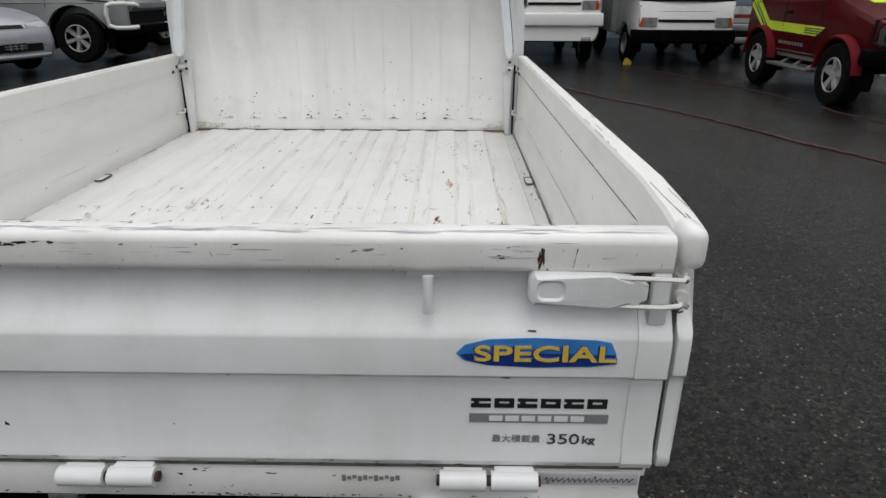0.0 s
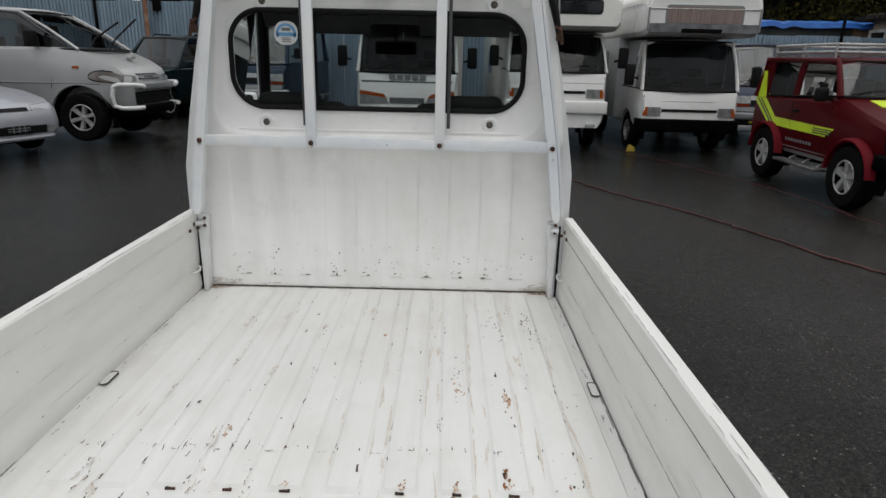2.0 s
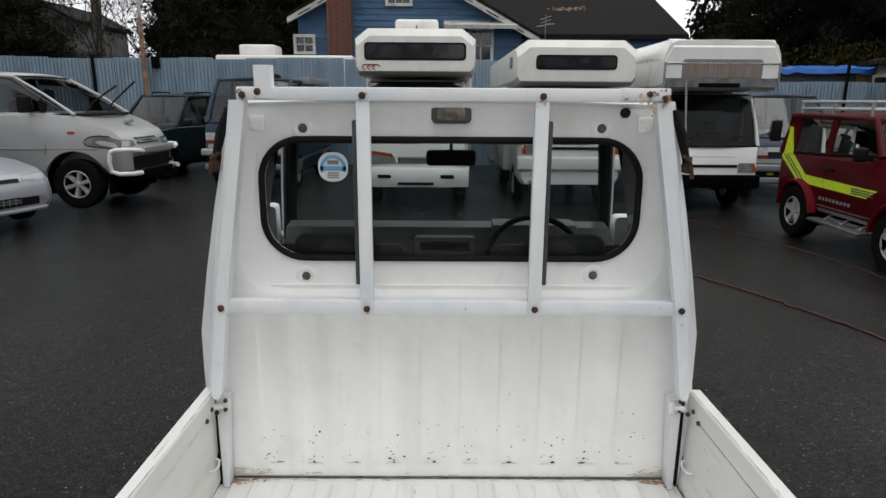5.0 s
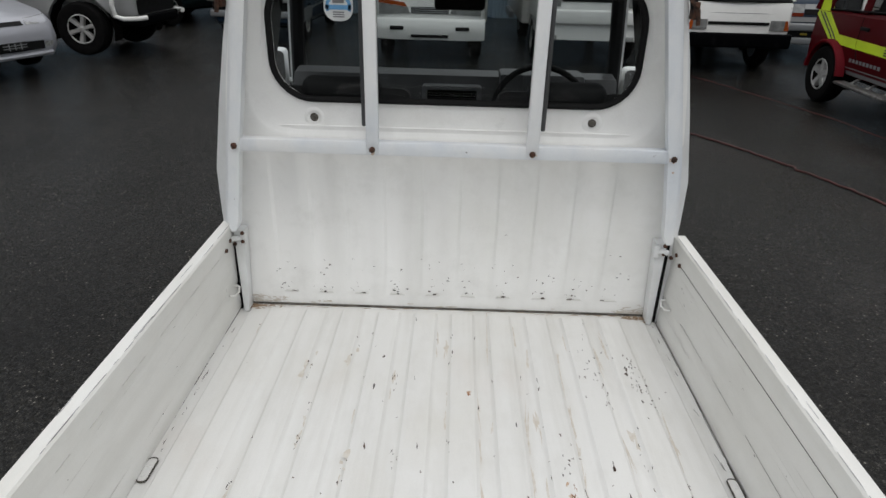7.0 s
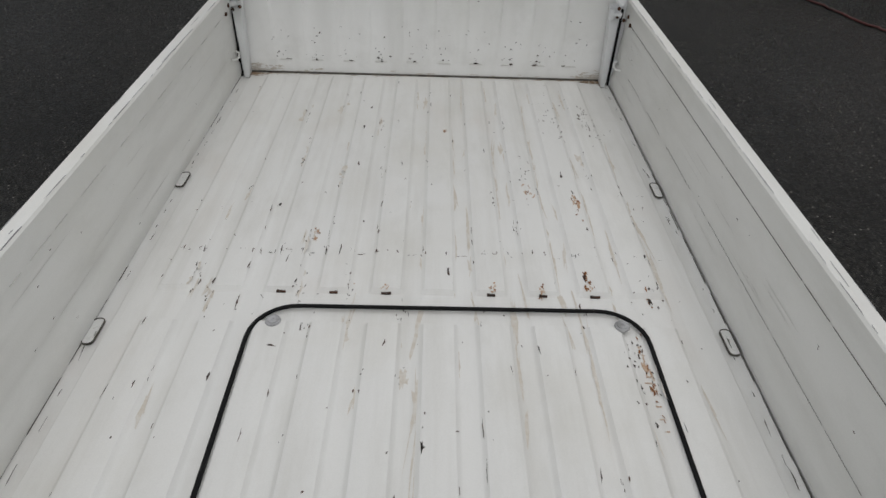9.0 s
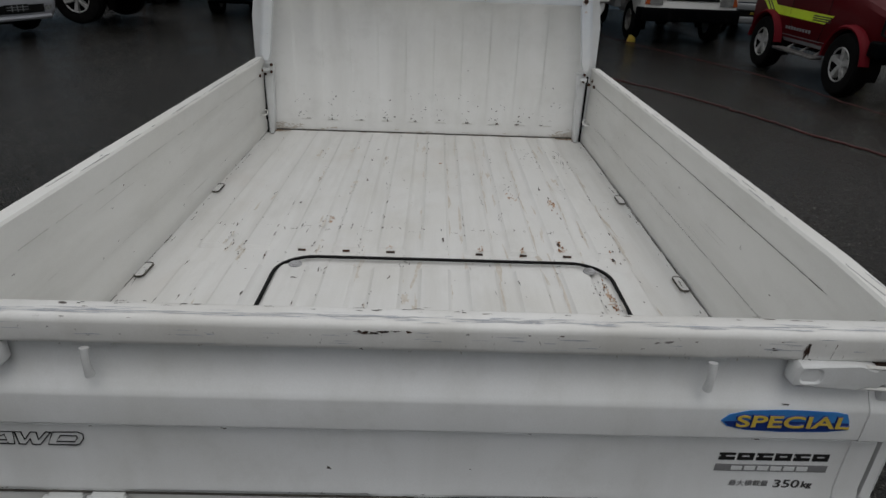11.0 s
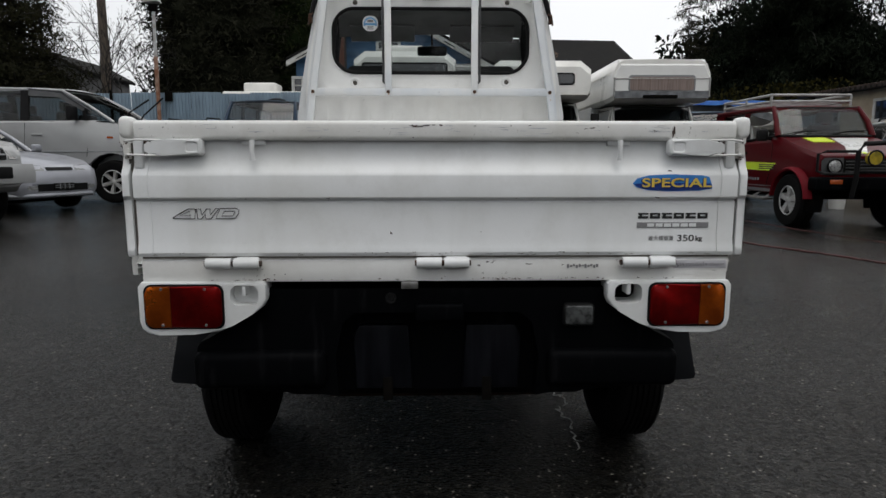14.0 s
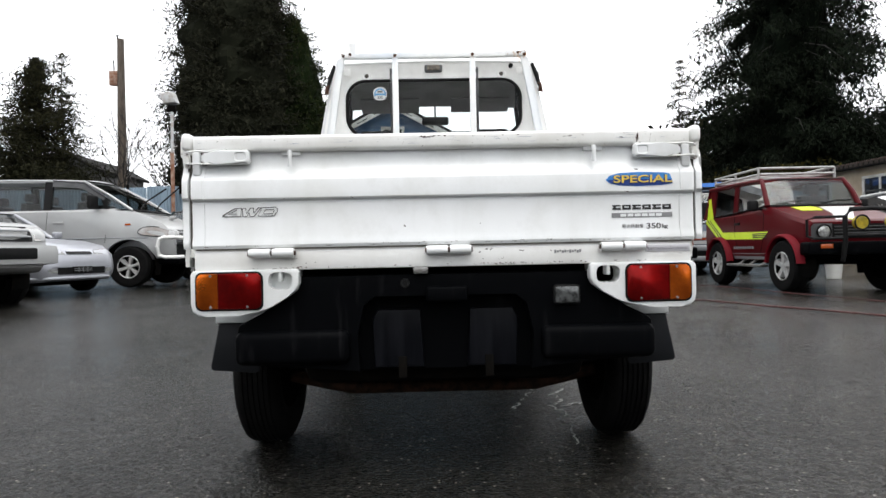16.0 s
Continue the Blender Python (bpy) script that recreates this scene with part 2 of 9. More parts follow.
def asphalt():
    """Wet coarse asphalt: dark binder, stones of two sizes, some of them pale."""
    mat, N, L, P = nodes_of("wet_asphalt")
    d1, r1, g1 = cells(N, L, 85.0)
    d2, r2, _ = cells(N, L, 200.0)
    lump = noise_node(N, L, 28.0, 3.0, 0.6)
    patch = noise_node(N, L, 0.55, 5.0, 0.6)
    wide = noise_node(N, L, 0.16, 5.0, 0.6)
    base = mixed(N, L, ramp(N, L, r1, 0.0, 1.0), (0.0008, 0.0008, 0.0007), (0.0112, 0.0107, 0.0093))
    base = mixed(N, L, times(N, L, ramp(N, L, g1, 0.72, 0.85), ramp(N, L, d1, 0.50, 0.30)), base, (0.050, 0.047, 0.040))
    base = mixed(N, L, ramp(N, L, lump, 0.50, 0.62, 0.0, 0.6), base, (0.022, 0.0203, 0.0165))
    base = mixed(N, L, times(N, L, ramp(N, L, r1, 0.972, 0.98), ramp(N, L, d1, 0.45, 0.28)), base, (0.27, 0.255, 0.225))
    base = mixed(N, L, times(N, L, ramp(N, L, r2, 0.92, 0.94), ramp(N, L, d2, 0.45, 0.30)), base, (0.10, 0.095, 0.083))
    base = mixed(N, L, ramp(N, L, wide, 0.42, 0.64, 0.0, 0.3), base, (0.011, 0.0108, 0.0100))
    blot = noise_node(N, L, 1.1, 6.0, 0.7, (1.0, 0.55, 1.0))
    base = mixed(N, L, ramp(N, L, blot, 0.50, 0.66, 0.0, 0.55), base, (0.004, 0.004, 0.0037))
    L.new(base, P.inputs["Base Color"])
    P.inputs["Roughness"].default_value = 0.45
    P.inputs["Specular IOR Level"].default_value = 0.03
    h = N.new("ShaderNodeMath")
    L.new(times(N, L, d1, -1.3), h.inputs[0])
    L.new(times(N, L, d2, -0.45), h.inputs[1])
    h2 = N.new("ShaderNodeMath")
    L.new(h.outputs["Value"], h2.inputs[0])
    L.new(times(N, L, lump, 1.2), h2.inputs[1])
    h3 = N.new("ShaderNodeMath")
    L.new(h2.outputs["Value"], h3.inputs[0])
    L.new(times(N, L, noise_node(N, L, 140.0, 2.0), 1.6), h3.inputs[1])
    bumped(N, L, P, h2.outputs["Value"], 0.60, 0.010)
    # the film of water lies smoother than the stones under it
    film = N.new("ShaderNodeBump")
    film.inputs["Strength"].default_value, film.inputs["Distance"].default_value = 0.36, 0.010
    L.new(h3.outputs["Value"], film.inputs["Height"])
    L.new(film.outputs["Normal"], P.inputs["Coat Normal"])
    P.inputs["Coat IOR"].default_value = 1.33
    damp = noise_node(N, L, 0.75, 6.0, 0.65, (1.0, 0.6, 1.0))
    L.new(times(N, L, ramp(N, L, damp, 0.38, 0.62, 0.75, 1.0), ramp(N, L, g1, 0.15, 0.85, 0.50, 1.0)), P.inputs["Coat Weight"])
    L.new(ramp(N, L, patch, 0.36, 0.62, 0.04, 0.18), P.inputs["Coat Roughness"])
    return mat


M_BED = worn_paint("worn_white_bed_paint", streaks=(17.0, 1.3, 5.0), col=(0.745, 0.742, 0.725), chips=0.80, stretch=(80, 18, 60), rust=0.10, dirt=(0.66, 0.645, 0.60), dirt_lo=0.52, rough=0.5)
M_WHITE = worn_paint("worn_white_body_paint", col=(0.745, 0.757, 0.763), chips=0.80, stretch=(45, 45, 45), dirt=(0.60, 0.60, 0.565))
# stronger light on the bulkhead is put into a paler white
M_CAB = worn_paint("lit_white_cab_paint", col=(0.86, 0.86, 0.845), chips=0.80, stretch=(45, 45, 45), dirt=(0.75, 0.745, 0.71), dirt_lo=0.52)
# scratched paint, with the gates' shade put into a darker white
M_SIDEGATE = worn_paint("shaded_scratched_white_gate_paint", streaks=(9.0, 0.9, 9.0), col=(0.73, 0.727, 0.70), chips=0.79, stretch=(60, 10, 60), rust=0.04, dirt=(0.66, 0.65, 0.605), dirt_lo=0.50, rough=0.4)
M_RAIL = worn_paint("scuffed_white_rail_paint", col=(0.79, 0.79, 0.775), chips=0.69, stretch=(16, 22, 70), dirt=(0.60, 0.58, 0.53), dirt_lo=0.44)
M_FRAME = worn_paint("chalky_white_frame_paint", col=(0.78, 0.785, 0.78), chips=0.72, stretch=(30, 30, 30), dirt=(0.58, 0.65, 0.74), dirt_lo=0.50, rough=0.5)
M_POST = worn_paint("bluish_chalked_post_paint", col=(0.78, 0.785, 0.78), chips=0.75, stretch=(30, 30, 30), dirt=(0.64, 0.70, 0.77), dirt_lo=0.42, rough=0.5, streaks=(14.0, 14.0, 2.5))
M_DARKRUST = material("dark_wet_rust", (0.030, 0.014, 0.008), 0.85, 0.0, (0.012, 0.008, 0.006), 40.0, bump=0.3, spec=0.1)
M_RUST = material("rusty_steel", (0.085, 0.035, 0.018), 0.85, 0.1, (0.030, 0.018, 0.013), 60.0, fine=500.0, bump=0.3)
M_CHIP = material("bare_chipped_steel", (0.016, 0.012, 0.010), 0.7, 0.0, (0.075, 0.030, 0.014), 30.0, bump=0.2)
M_SCUFF = material("grey_scuffed_edge", (0.42, 0.42, 0.43), 0.6, 0.0, (0.25, 0.25, 0.25), 40.0, bump=0.1)
M_BRACKET = worn_paint("rust_edged_bracket_paint", col=(0.66, 0.65, 0.62), chips=0.56, stretch=(120, 120, 120), rust=0.5)
# real grime, and also strips that stand in for shade in gaps
M_GRIMESHADE = material("dark_grime_gap_shade", (0.11, 0.10, 0.085), 0.8, 0.0, (0.05, 0.045, 0.038), 30.0, bump=0.1)
M_BROWNDIRT = material("brown_rusty_dirt", (0.36, 0.28, 0.20), 0.8, 0.0, (0.24, 0.15, 0.09), 35.0, bump=0.1)
M_FLAP = material("bluish_black_flap_rubber", (0.009, 0.010, 0.012), 0.5, 0.0, (0.014, 0.015, 0.018), 8.0, bump=0.1, spec=0.2)
M_HALO = material("faint_beige_grime", (0.60, 0.55, 0.48), 0.7, 0.0, (0.67, 0.645, 0.60), 60.0, bump=0.05)
M_STAIN = material("rust_stain", (0.46, 0.29, 0.18), 0.6, 0.0, (0.62, 0.53, 0.44), 45.0)
M_RUSTCORE = material("orange_brown_rust", (0.20, 0.085, 0.035), 0.8, 0.0, (0.34, 0.16, 0.07), 90.0, bump=0.2, spec=0.2)
M_STEEL = material("dull_steel", (0.36, 0.36, 0.35), 0.4, 0.85, (0.22, 0.21, 0.20), 25.0)
M_RAILSCUFF = material("bluish_grey_scuff", (0.40, 0.42, 0.47), 0.5, 0.0, (0.60, 0.61, 0.63), 60.0, bump=0.05)
M_GATESCUFF = material("faint_grey_gate_scuff", (0.60, 0.595, 0.56), 0.5, 0.0, (0.66, 0.655, 0.63), 60.0, bump=0.05)
M_CHROME = material("chrome", (0.75, 0.75, 0.76), 0.14, 1.0, (0.6, 0.6, 0.6), 10.0, bump=0.0)
M_RUBBER = material("black_rubber", (0.004, 0.004, 0.0045), 0.6, 0.0, (0.008, 0.008, 0.008), 12.0, bump=0.1, spec=0.15)
M_TYRE = material("tyre_rubber", (0.003, 0.003, 0.0032), 0.75, 0.0, (0.007, 0.0068, 0.0066), 14.0, bump=0.25, spec=0.08)
M_PLASTIC = material("faded_black_plastic", (0.0017, 0.0019, 0.0024), 0.45, 0.0, (0.012, 0.012, 0.013), 5.0, 0.58, 0.85, bump=0.15, spec=0.02, stretch=(6.0, 1.0, 0.8))
M_PAD = material("faded_bluish_plastic", (0.0024, 0.0027, 0.004), 0.4, 0.0, (0.008, 0.0085, 0.011), 5.0, 0.42, 0.72, bump=0.15, spec=0.08, stretch=(8.0, 1.0, 0.7))
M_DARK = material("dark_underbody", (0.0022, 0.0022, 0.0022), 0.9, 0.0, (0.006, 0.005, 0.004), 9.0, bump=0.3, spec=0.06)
M_TRIM = material("grey_cab_plastic", (0.060, 0.061, 0.063), 0.45, 0.0, (0.085, 0.087, 0.09), 5.0, bump=0.1, spec=0.3)
M_LINER = material("pale_headliner_vinyl", (0.30, 0.30, 0.29), 0.8, 0.0, (0.24, 0.24, 0.23), 5.0, bump=0.1, spec=0.2)
M_VENT = material("pale_grey_cab_plastic", (0.16, 0.165, 0.17), 0.5, 0.0, (0.11, 0.113, 0.118), 8.0, bump=0.1, spec=0.3)
M_SEAT = material("dark_seat_vinyl", (0.014, 0.015, 0.016), 0.7, 0.0, (0.024, 0.024, 0.025), 8.0, bump=0.15, spec=0.3)
M_RED = material("red_lamp_plastic", (0.30, 0.005, 0.005), 0.30, 0.92, (0.17, 0.003, 0.003), 14.0, bump=0.0, coat=0.15, spec=0.3)
M_AMBER = material("amber_lamp_plastic", (0.62, 0.13, 0.010), 0.30, 0.92, (0.42, 0.08, 0.007), 14.0, bump=0.0, coat=0.15, spec=0.3)
M_REVLENS = material("dark_reversing_lens", (0.10, 0.105, 0.105), 0.08, 0.3, (0.03, 0.032, 0.032), 60.0, bump=0.1, coat=0.6)
M_CLEARLAMP = material("clear_lamp_glass", (0.52, 0.53, 0.52), 0.12, 0.35, (0.25, 0.25, 0.25), 40.0, bump=0.0, coat=0.6)
M_GLASS = glass("clear_window_glass", (0.76, 0.79, 0.79))
# the bright refraction of clear drops is put into a pale colour
M_DROP = material("pale_glint_water_drop", (0.62, 0.60, 0.56), 0.15, 0.0, (0.45, 0.44, 0.42), 90.0, bump=0.0)
M_TINT = glass("smoked_window_glass", (0.34, 0.37, 0.38))
M_VANGLASS = glass("pale_smoked_glass", (0.50, 0.53, 0.53))
M_DEEPTINT = glass("dark_windscreen_glass", (0.16, 0.175, 0.18))
M_BLACK = material("black_ink", (0.012, 0.012, 0.013), 0.45, bump=0.0)
M_BLUE = material("blue_sticker_film", (0.03, 0.16, 0.50), 0.3, 0.0, (0.06, 0.27, 0.62), 8.0, bump=0.0)
M_SKYBLUE = material("pale_blue_sticker_film", (0.14, 0.36, 0.62), 0.4, 0.0, (0.18, 0.42, 0.68), 8.0, bump=0.0)
M_LAMPBROWN = material("yellowed_lamp_lens", (0.22, 0.19, 0.15), 0.2, 0.0, (0.10, 0.085, 0.07), 30.0, bump=0.0, coat=0.4)
M_NAVY = material("dark_blue_sticker_film", (0.012, 0.04, 0.22), 0.3, bump=0.0)
M_YELLOW = material("yellow_sticker_film", (0.72, 0.52, 0.08), 0.35, bump=0.0)
M_SILVERFILM = material("silver_sticker_film", (0.52, 0.51, 0.54), 0.4, 0.1, bump=0.0)
M_GREYINK = material("grey_ink", (0.22, 0.22, 0.225), 0.4, bump=0.0)
M_DARKINK = material("dark_grey_ink", (0.06, 0.06, 0.062), 0.4, bump=0.0)
M_ASPHALT = asphalt()

# ---- the ground ----
bm = BM()
def eased(k):
    k = min(1.0, max(0.0, k))
    return k * k * (3 - 2 * k)


def lot_z(x, y):
    """The lot rises a little towards its far left corner."""
    return 0.09 * eased((-3.0 - x) / 3.5) * eased((y - 3.0) / 4.0)


near = [-600, -60, -20] + [0.5 * k for k in range(-24, 25)] + [20, 60, 600]
sheet(bm, [[(x, y, lot_z(x, y)) for x in near] for y in near])
tagged(part("ground", bm, M_ASPHALT, None, "wet dark worn asphalt car lot with pale grit", 60), "", "ground", "", "structure")


# ---- the small white truck: its tailgate stands at y = 0, its nose points to +y ----
truck = thing("pickup_truck", "small old white pickup truck with open scuffed cargo bed", "truck")
rnd = random.Random(7)
TAIL = pose(0.003, 0, -0.027) @ Matrix.Diagonal((0.988, 1, 1, 1))  # the tail end, a little narrower than the cab end


def flake(bm, x, y, z, lx, ly, n=7, up=(0, 0, 1)):
    """A small ragged patch lying on a floor (up = z) or on an upright panel (up = -y)."""
    a0 = rnd.random() * 6.28
    pts = []
    tilt = rnd.gauss(0, 0.25 if lx > ly * 0.4 else 0.07)
    for k in range(n):
        a = a0 + k * math.tau / n
        r = 0.22 + 0.95 * rnd.random() ** 1.3
        dx, dy = lx * r * math.cos(a), ly * r * math.sin(a)
        dx += dy * tilt
        pts.append((x + dx, y + dy, z) if up[2] else (x + dx, y, z + dy))
    bm.faces.new([bm.verts.new(p) for p in pts])


# bed floor: pressed ribs, interrupted across the front of the engine hatch
RIBS = [0.05 + 0.12 * k for k in range(-5, 5)]
xs = [(-0.691, -0.004), (-0.674, -0.008), (-0.656, -0.008), (-0.650, 0.0)]
for c in RIBS:
    xs += [(c - 0.044, 0.0), (c - 0.040, 0.0015), (c - 0.033, 0.0090), (c - 0.028, 0.0105), (c + 0.028, 0.0105), (c + 0.033, 0.0090), (c + 0.040, 0.0015), (c + 0.044, 0.0)]
xs += [(0.650, 0.0), (0.656, -0.008), (0.674, -0.008), (0.691, -0.004)]
bm = BM()
rows = []
for y, k in ((0.03, 1), (0.40, 1), (0.741, 1), (0.749, 0), (0.840, 0), (0.850, 1), (1.4, 1), (2.005, 1), (2.015, 0), (2.045, 0)):
    rows.append([(x, y, 0.66 + (h if h < 0 else h * k)) for x, h in xs])
rows += [[(x, y, 0.645) for x, h in xs] for y in (2.045, 0.03)]
sheet(bm, rows)
floor_ob = part("bed_floor", bm, M_BED, truck, "white ribbed sheet steel bed floor with rust chips", 30)

bm = BM()
loop = [(x, y, 0.670) for x, y in rrect(-0.352, 0.497, 0.04, 0.788, 0.095, 8)]
tube(bm, loop, 0.0052, 8, True, 0.8)
part("hatch_seal", bm, M_RUBBER, floor_ob, "black rubber seal round the engine hatch")
for x, y in ((-0.305, 0.740), (0.448, 0.742), (-0.305, 0.085), (0.448, 0.085)):
    bm = BM()
    lathe(bm, [(0.0, 0.0), (0.017, 0.0), (0.016, 0.0035), (0.011, 0.0025), (0.010, 0.005), (0.004, 0.005), (0.003, 0.003), (0.0, 0.003)], pose(x, y, 0.6706), 18)
    part("hatch_screw", bm, M_SCUFF, floor_ob, "steel screw with dished washer")
bm = BM()
for c in (-0.309, -0.19, -0.07, 0.17, 0.29, 0.41):
    w = 0.009 + 0.004 * rnd.random()
    k = rnd.choice((1, 1, -1))
    prism(bm, [(c - k * w, 0.839), (c + k * w, 0.839), (c + k * w * 1.05, 0.8425), (c - k * (w - 0.006), 0.8435), (c - k * (w - 0.005), 0.851), (c - k * w, 0.858 + 0.008 * rnd.random())][::k], "z", 0.6605, 0.6650)
for c in (-0.195, -0.072, 0.049, 0.166, -0.30):
    w = 0.008 + 0.004 * rnd.random()
    prism(bm, [(c - w, 0.742), (c + w, 0.742), (c + w, 0.746), (c - w, 0.746)], "z", 0.6605, 0.6625)
part("rib_end_wear", bm, M_CHIP, floor_ob, "dark chipped rib ends", 0, "stuff")


def floor_z(x, y):
    raised = any(abs(x - c) < 0.036 for c in RIBS) and not 0.743 < y < 0.849
    return 0.6708 if raised else 0.6607


bm = BM()
for k in range(250):
    c = rnd.choice(RIBS)
    x = c + rnd.choice((-0.038, 0.036, 0.03, -0.03)) + rnd.gauss(0, 0.006) if rnd.random() < 0.7 else rnd.uniform(-0.6, 0.62)
    y = rnd.choice((rnd.uniform(0.08, 2.0), rnd.uniform(0.08, 2.0), rnd.uniform(0.3, 1.7), rnd.gauss(0.95, 0.25), rnd.gauss(0.95, 0.3), rnd.gauss(0.98, 0.004)))
    if not 0.06 < y < 2.0 or abs(x) > 0.62:
        continue
    long = rnd.random() < 0.35
    flake(bm, x, y, floor_z(x, y) + 0.0004, rnd.uniform(0.0012, 0.0032), rnd.uniform(0.006, 0.022) if long else rnd.uniform(0.0015, 0.0045))
halo = BM()
for k in range(34):
    c = rnd.choice(RIBS)
    x0, y0 = c + rnd.choice((-0.04, 0.04)) + rnd.gauss(0, 0.004), rnd.choice((rnd.uniform(0.15, 1.95), rnd.gauss(0.95, 0.3)))
    if not 0.1 < y0 < 1.95:
        continue
    for q in range(rnd.randint(3, 9)):
        x, y = x0 + rnd.gauss(0, 0.006), y0 + rnd.gauss(0, 0.026)
        flake(bm, x, y, floor_z(x, y) + 0.0005, rnd.uniform(0.0008, 0.0028), rnd.uniform(0.002, 0.010))
    if rnd.random() < 0.5:
        for q in range(4):
            x, y = x0 + rnd.gauss(0, 0.006), y0 + rnd.gauss(0, 0.03)
            flake(halo, x, y, floor_z(x, y) + 0.0002 + 0.00003 * q, rnd.uniform(0.004, 0.010), rnd.uniform(0.012, 0.04), 11)
for k in range(110):
    c = rnd.choice(RIBS[5:]) if rnd.random() < 0.7 else rnd.choice(RIBS)
    x, y = c + rnd.choice((-0.042, 0.042)) + rnd.gauss(0, 0.003), rnd.uniform(0.2, 1.95)
    flake(halo, x, y, floor_z(x, y) + 0.00015 + 0.000004 * k, rnd.uniform(0.003, 0.009), rnd.uniform(0.03, 0.14), 13)
part("rib_grime", halo, M_HALO, floor_ob, "faint beige grime beside the ribs", 0, "stuff")
for x0, y0, n in ((0.537, 1.74, 26), (0.555, 1.62, 18), (0.422, 1.72, 14), (0.46, 0.66, 20), (0.47, 0.60, 12), (0.535, 0.87, 8), (0.30, 1.394, 10)):
    for k in range(n):
        x, y = x0 + rnd.gauss(0, 0.016), y0 + rnd.gauss(0, 0.055)
        flake(bm, x, y, floor_z(x, y) + 0.0005, rnd.uniform(0.0012, 0.004), rnd.uniform(0.002, 0.009))
for x, y, lx, ly in ((-0.379, 1.183, 0.006, 0.009), (0.073, 0.91, 0.004, 0.020), (0.396, 0.905, 0.006, 0.024), (0.535, 0.832, 0.006, 0.022), (0.406, 1.347, 0.004, 0.03), (0.424, 1.26, 0.003, 0.022), (-0.188, 1.389, 0.003, 0.018), (-0.501, 0.873, 0.003, 0.016), (-0.40, 0.806, 0.003, 0.03), (-0.193, 1.616, 0.003, 0.014), (-0.181, 1.752, 0.004, 0.010), (0.625, 1.263, 0.014, 0.001), (-0.295, 0.670, 0.018, 0.006)):
    flake(bm, x, y, floor_z(x, y) + 0.0006, lx, ly, 11)
for k in range(44):
    c = rnd.choice(RIBS) if k % 3 else rnd.choice(RIBS[5:])
    x, y = c + rnd.choice((-0.0385, -0.036, 0.036, 0.0385)), rnd.choice((rnd.uniform(0.1, 0.74), rnd.uniform(0.9, 1.95), rnd.gauss(1.0, 0.12)))
    if 0.1 < y < 0.74 or 0.9 < y < 1.97:
        flake(bm, x, y, 0.6650 + 0.0022, rnd.uniform(0.0008, 0.0018), rnd.uniform(0.006, 0.026), 9)
for k in range(34):
    x = rnd.uniform(-0.6, 0.62)
    y = 0.981 + rnd.gauss(0, 0.0018)
    flake(bm, x, y, floor_z(x, y) + 0.0006, rnd.uniform(0.002, 0.010), rnd.uniform(0.0008, 0.0018), 7)
part("paint_wear", bm, M_CHIP, floor_ob, "scattered dark chips in the paint", 0, "stuff")
bm = BM()
for x, y, lx, ly in ((0.069, 1.600, 0.012, 0.014), (0.298, 1.267, 0.016, 0.035), (0.424, 1.20, 0.018, 0.07), (-0.26, 1.06, 0.014, 0.03), (0.478, 0.64, 0.012, 0.05), (-0.15, 0.87, 0.008, 0.012)):
    for k in range(5):
        flake(bm, x + rnd.gauss(0, lx * 0.35), y + rnd.gauss(0, ly * 0.35), floor_z(x, y) + 0.0002 + k * 0.00004, lx * 0.35, ly * 0.35, 10)
for k in range(9):
    y = 0.49 + k * 0.025 + rnd.gauss(0, 0.004)
    flake(bm, 0.478 - rnd.uniform(0.0, 0.006), y, floor_z(0.478, y) + 0.0004, rnd.uniform(0.006, 0.014), rnd.uniform(0.002, 0.004), 9)
for x, y, lx, ly in ((0.288, 0.850, 0.012, 0.02), (0.40, 0.862, 0.010, 0.02), (0.174, 0.857, 0.010, 0.016), (0.532, 0.84, 0.008, 0.03), (-0.07, 0.852, 0.010, 0.012), (0.396, 0.905, 0.008, 0.02)):
    for k in range(6):
        flake(bm, x + rnd.gauss(0, lx * 0.5), y + rnd.gauss(0, ly * 0.5), floor_z(x, y) + 0.0002 + k * 0.00004, lx * 0.3, ly * 0.4, 10)
part("rust_staining", bm, M_STAIN, floor_ob, "orange rust stains", 0, "stuff")
own, kept = random.Random(41), rnd.getstate()
bm = BM()
for x, y, lx, ly, n in ((0.069, 1.600, 0.004, 0.006, 4), (0.298, 1.267, 0.005, 0.018, 6), (0.424, 1.20, 0.005, 0.035, 9), (0.478, 0.60, 0.004, 0.055, 14), (0.288, 0.850, 0.006, 0.012, 7), (0.40, 0.862, 0.006, 0.014, 8), (0.396, 0.905, 0.003, 0.016, 6), (0.174, 0.857, 0.005, 0.008, 4), (0.532, 0.84, 0.003, 0.018, 5), (-0.26, 1.06, 0.004, 0.016, 4)):
    for k in range(n):
        px, py = x + own.gauss(0, lx), y + own.gauss(0, ly)
        flake(bm, px, py, floor_z(px, py) + 0.0007 + k * 0.00003, own.uniform(0.0015, 0.004), own.uniform(0.003, 0.010), 8)
part("rust_spots", bm, M_RUSTCORE, floor_ob, "small orange-brown rust spots", 0, "stuff")
rnd.setstate(kept)

bm = BM()
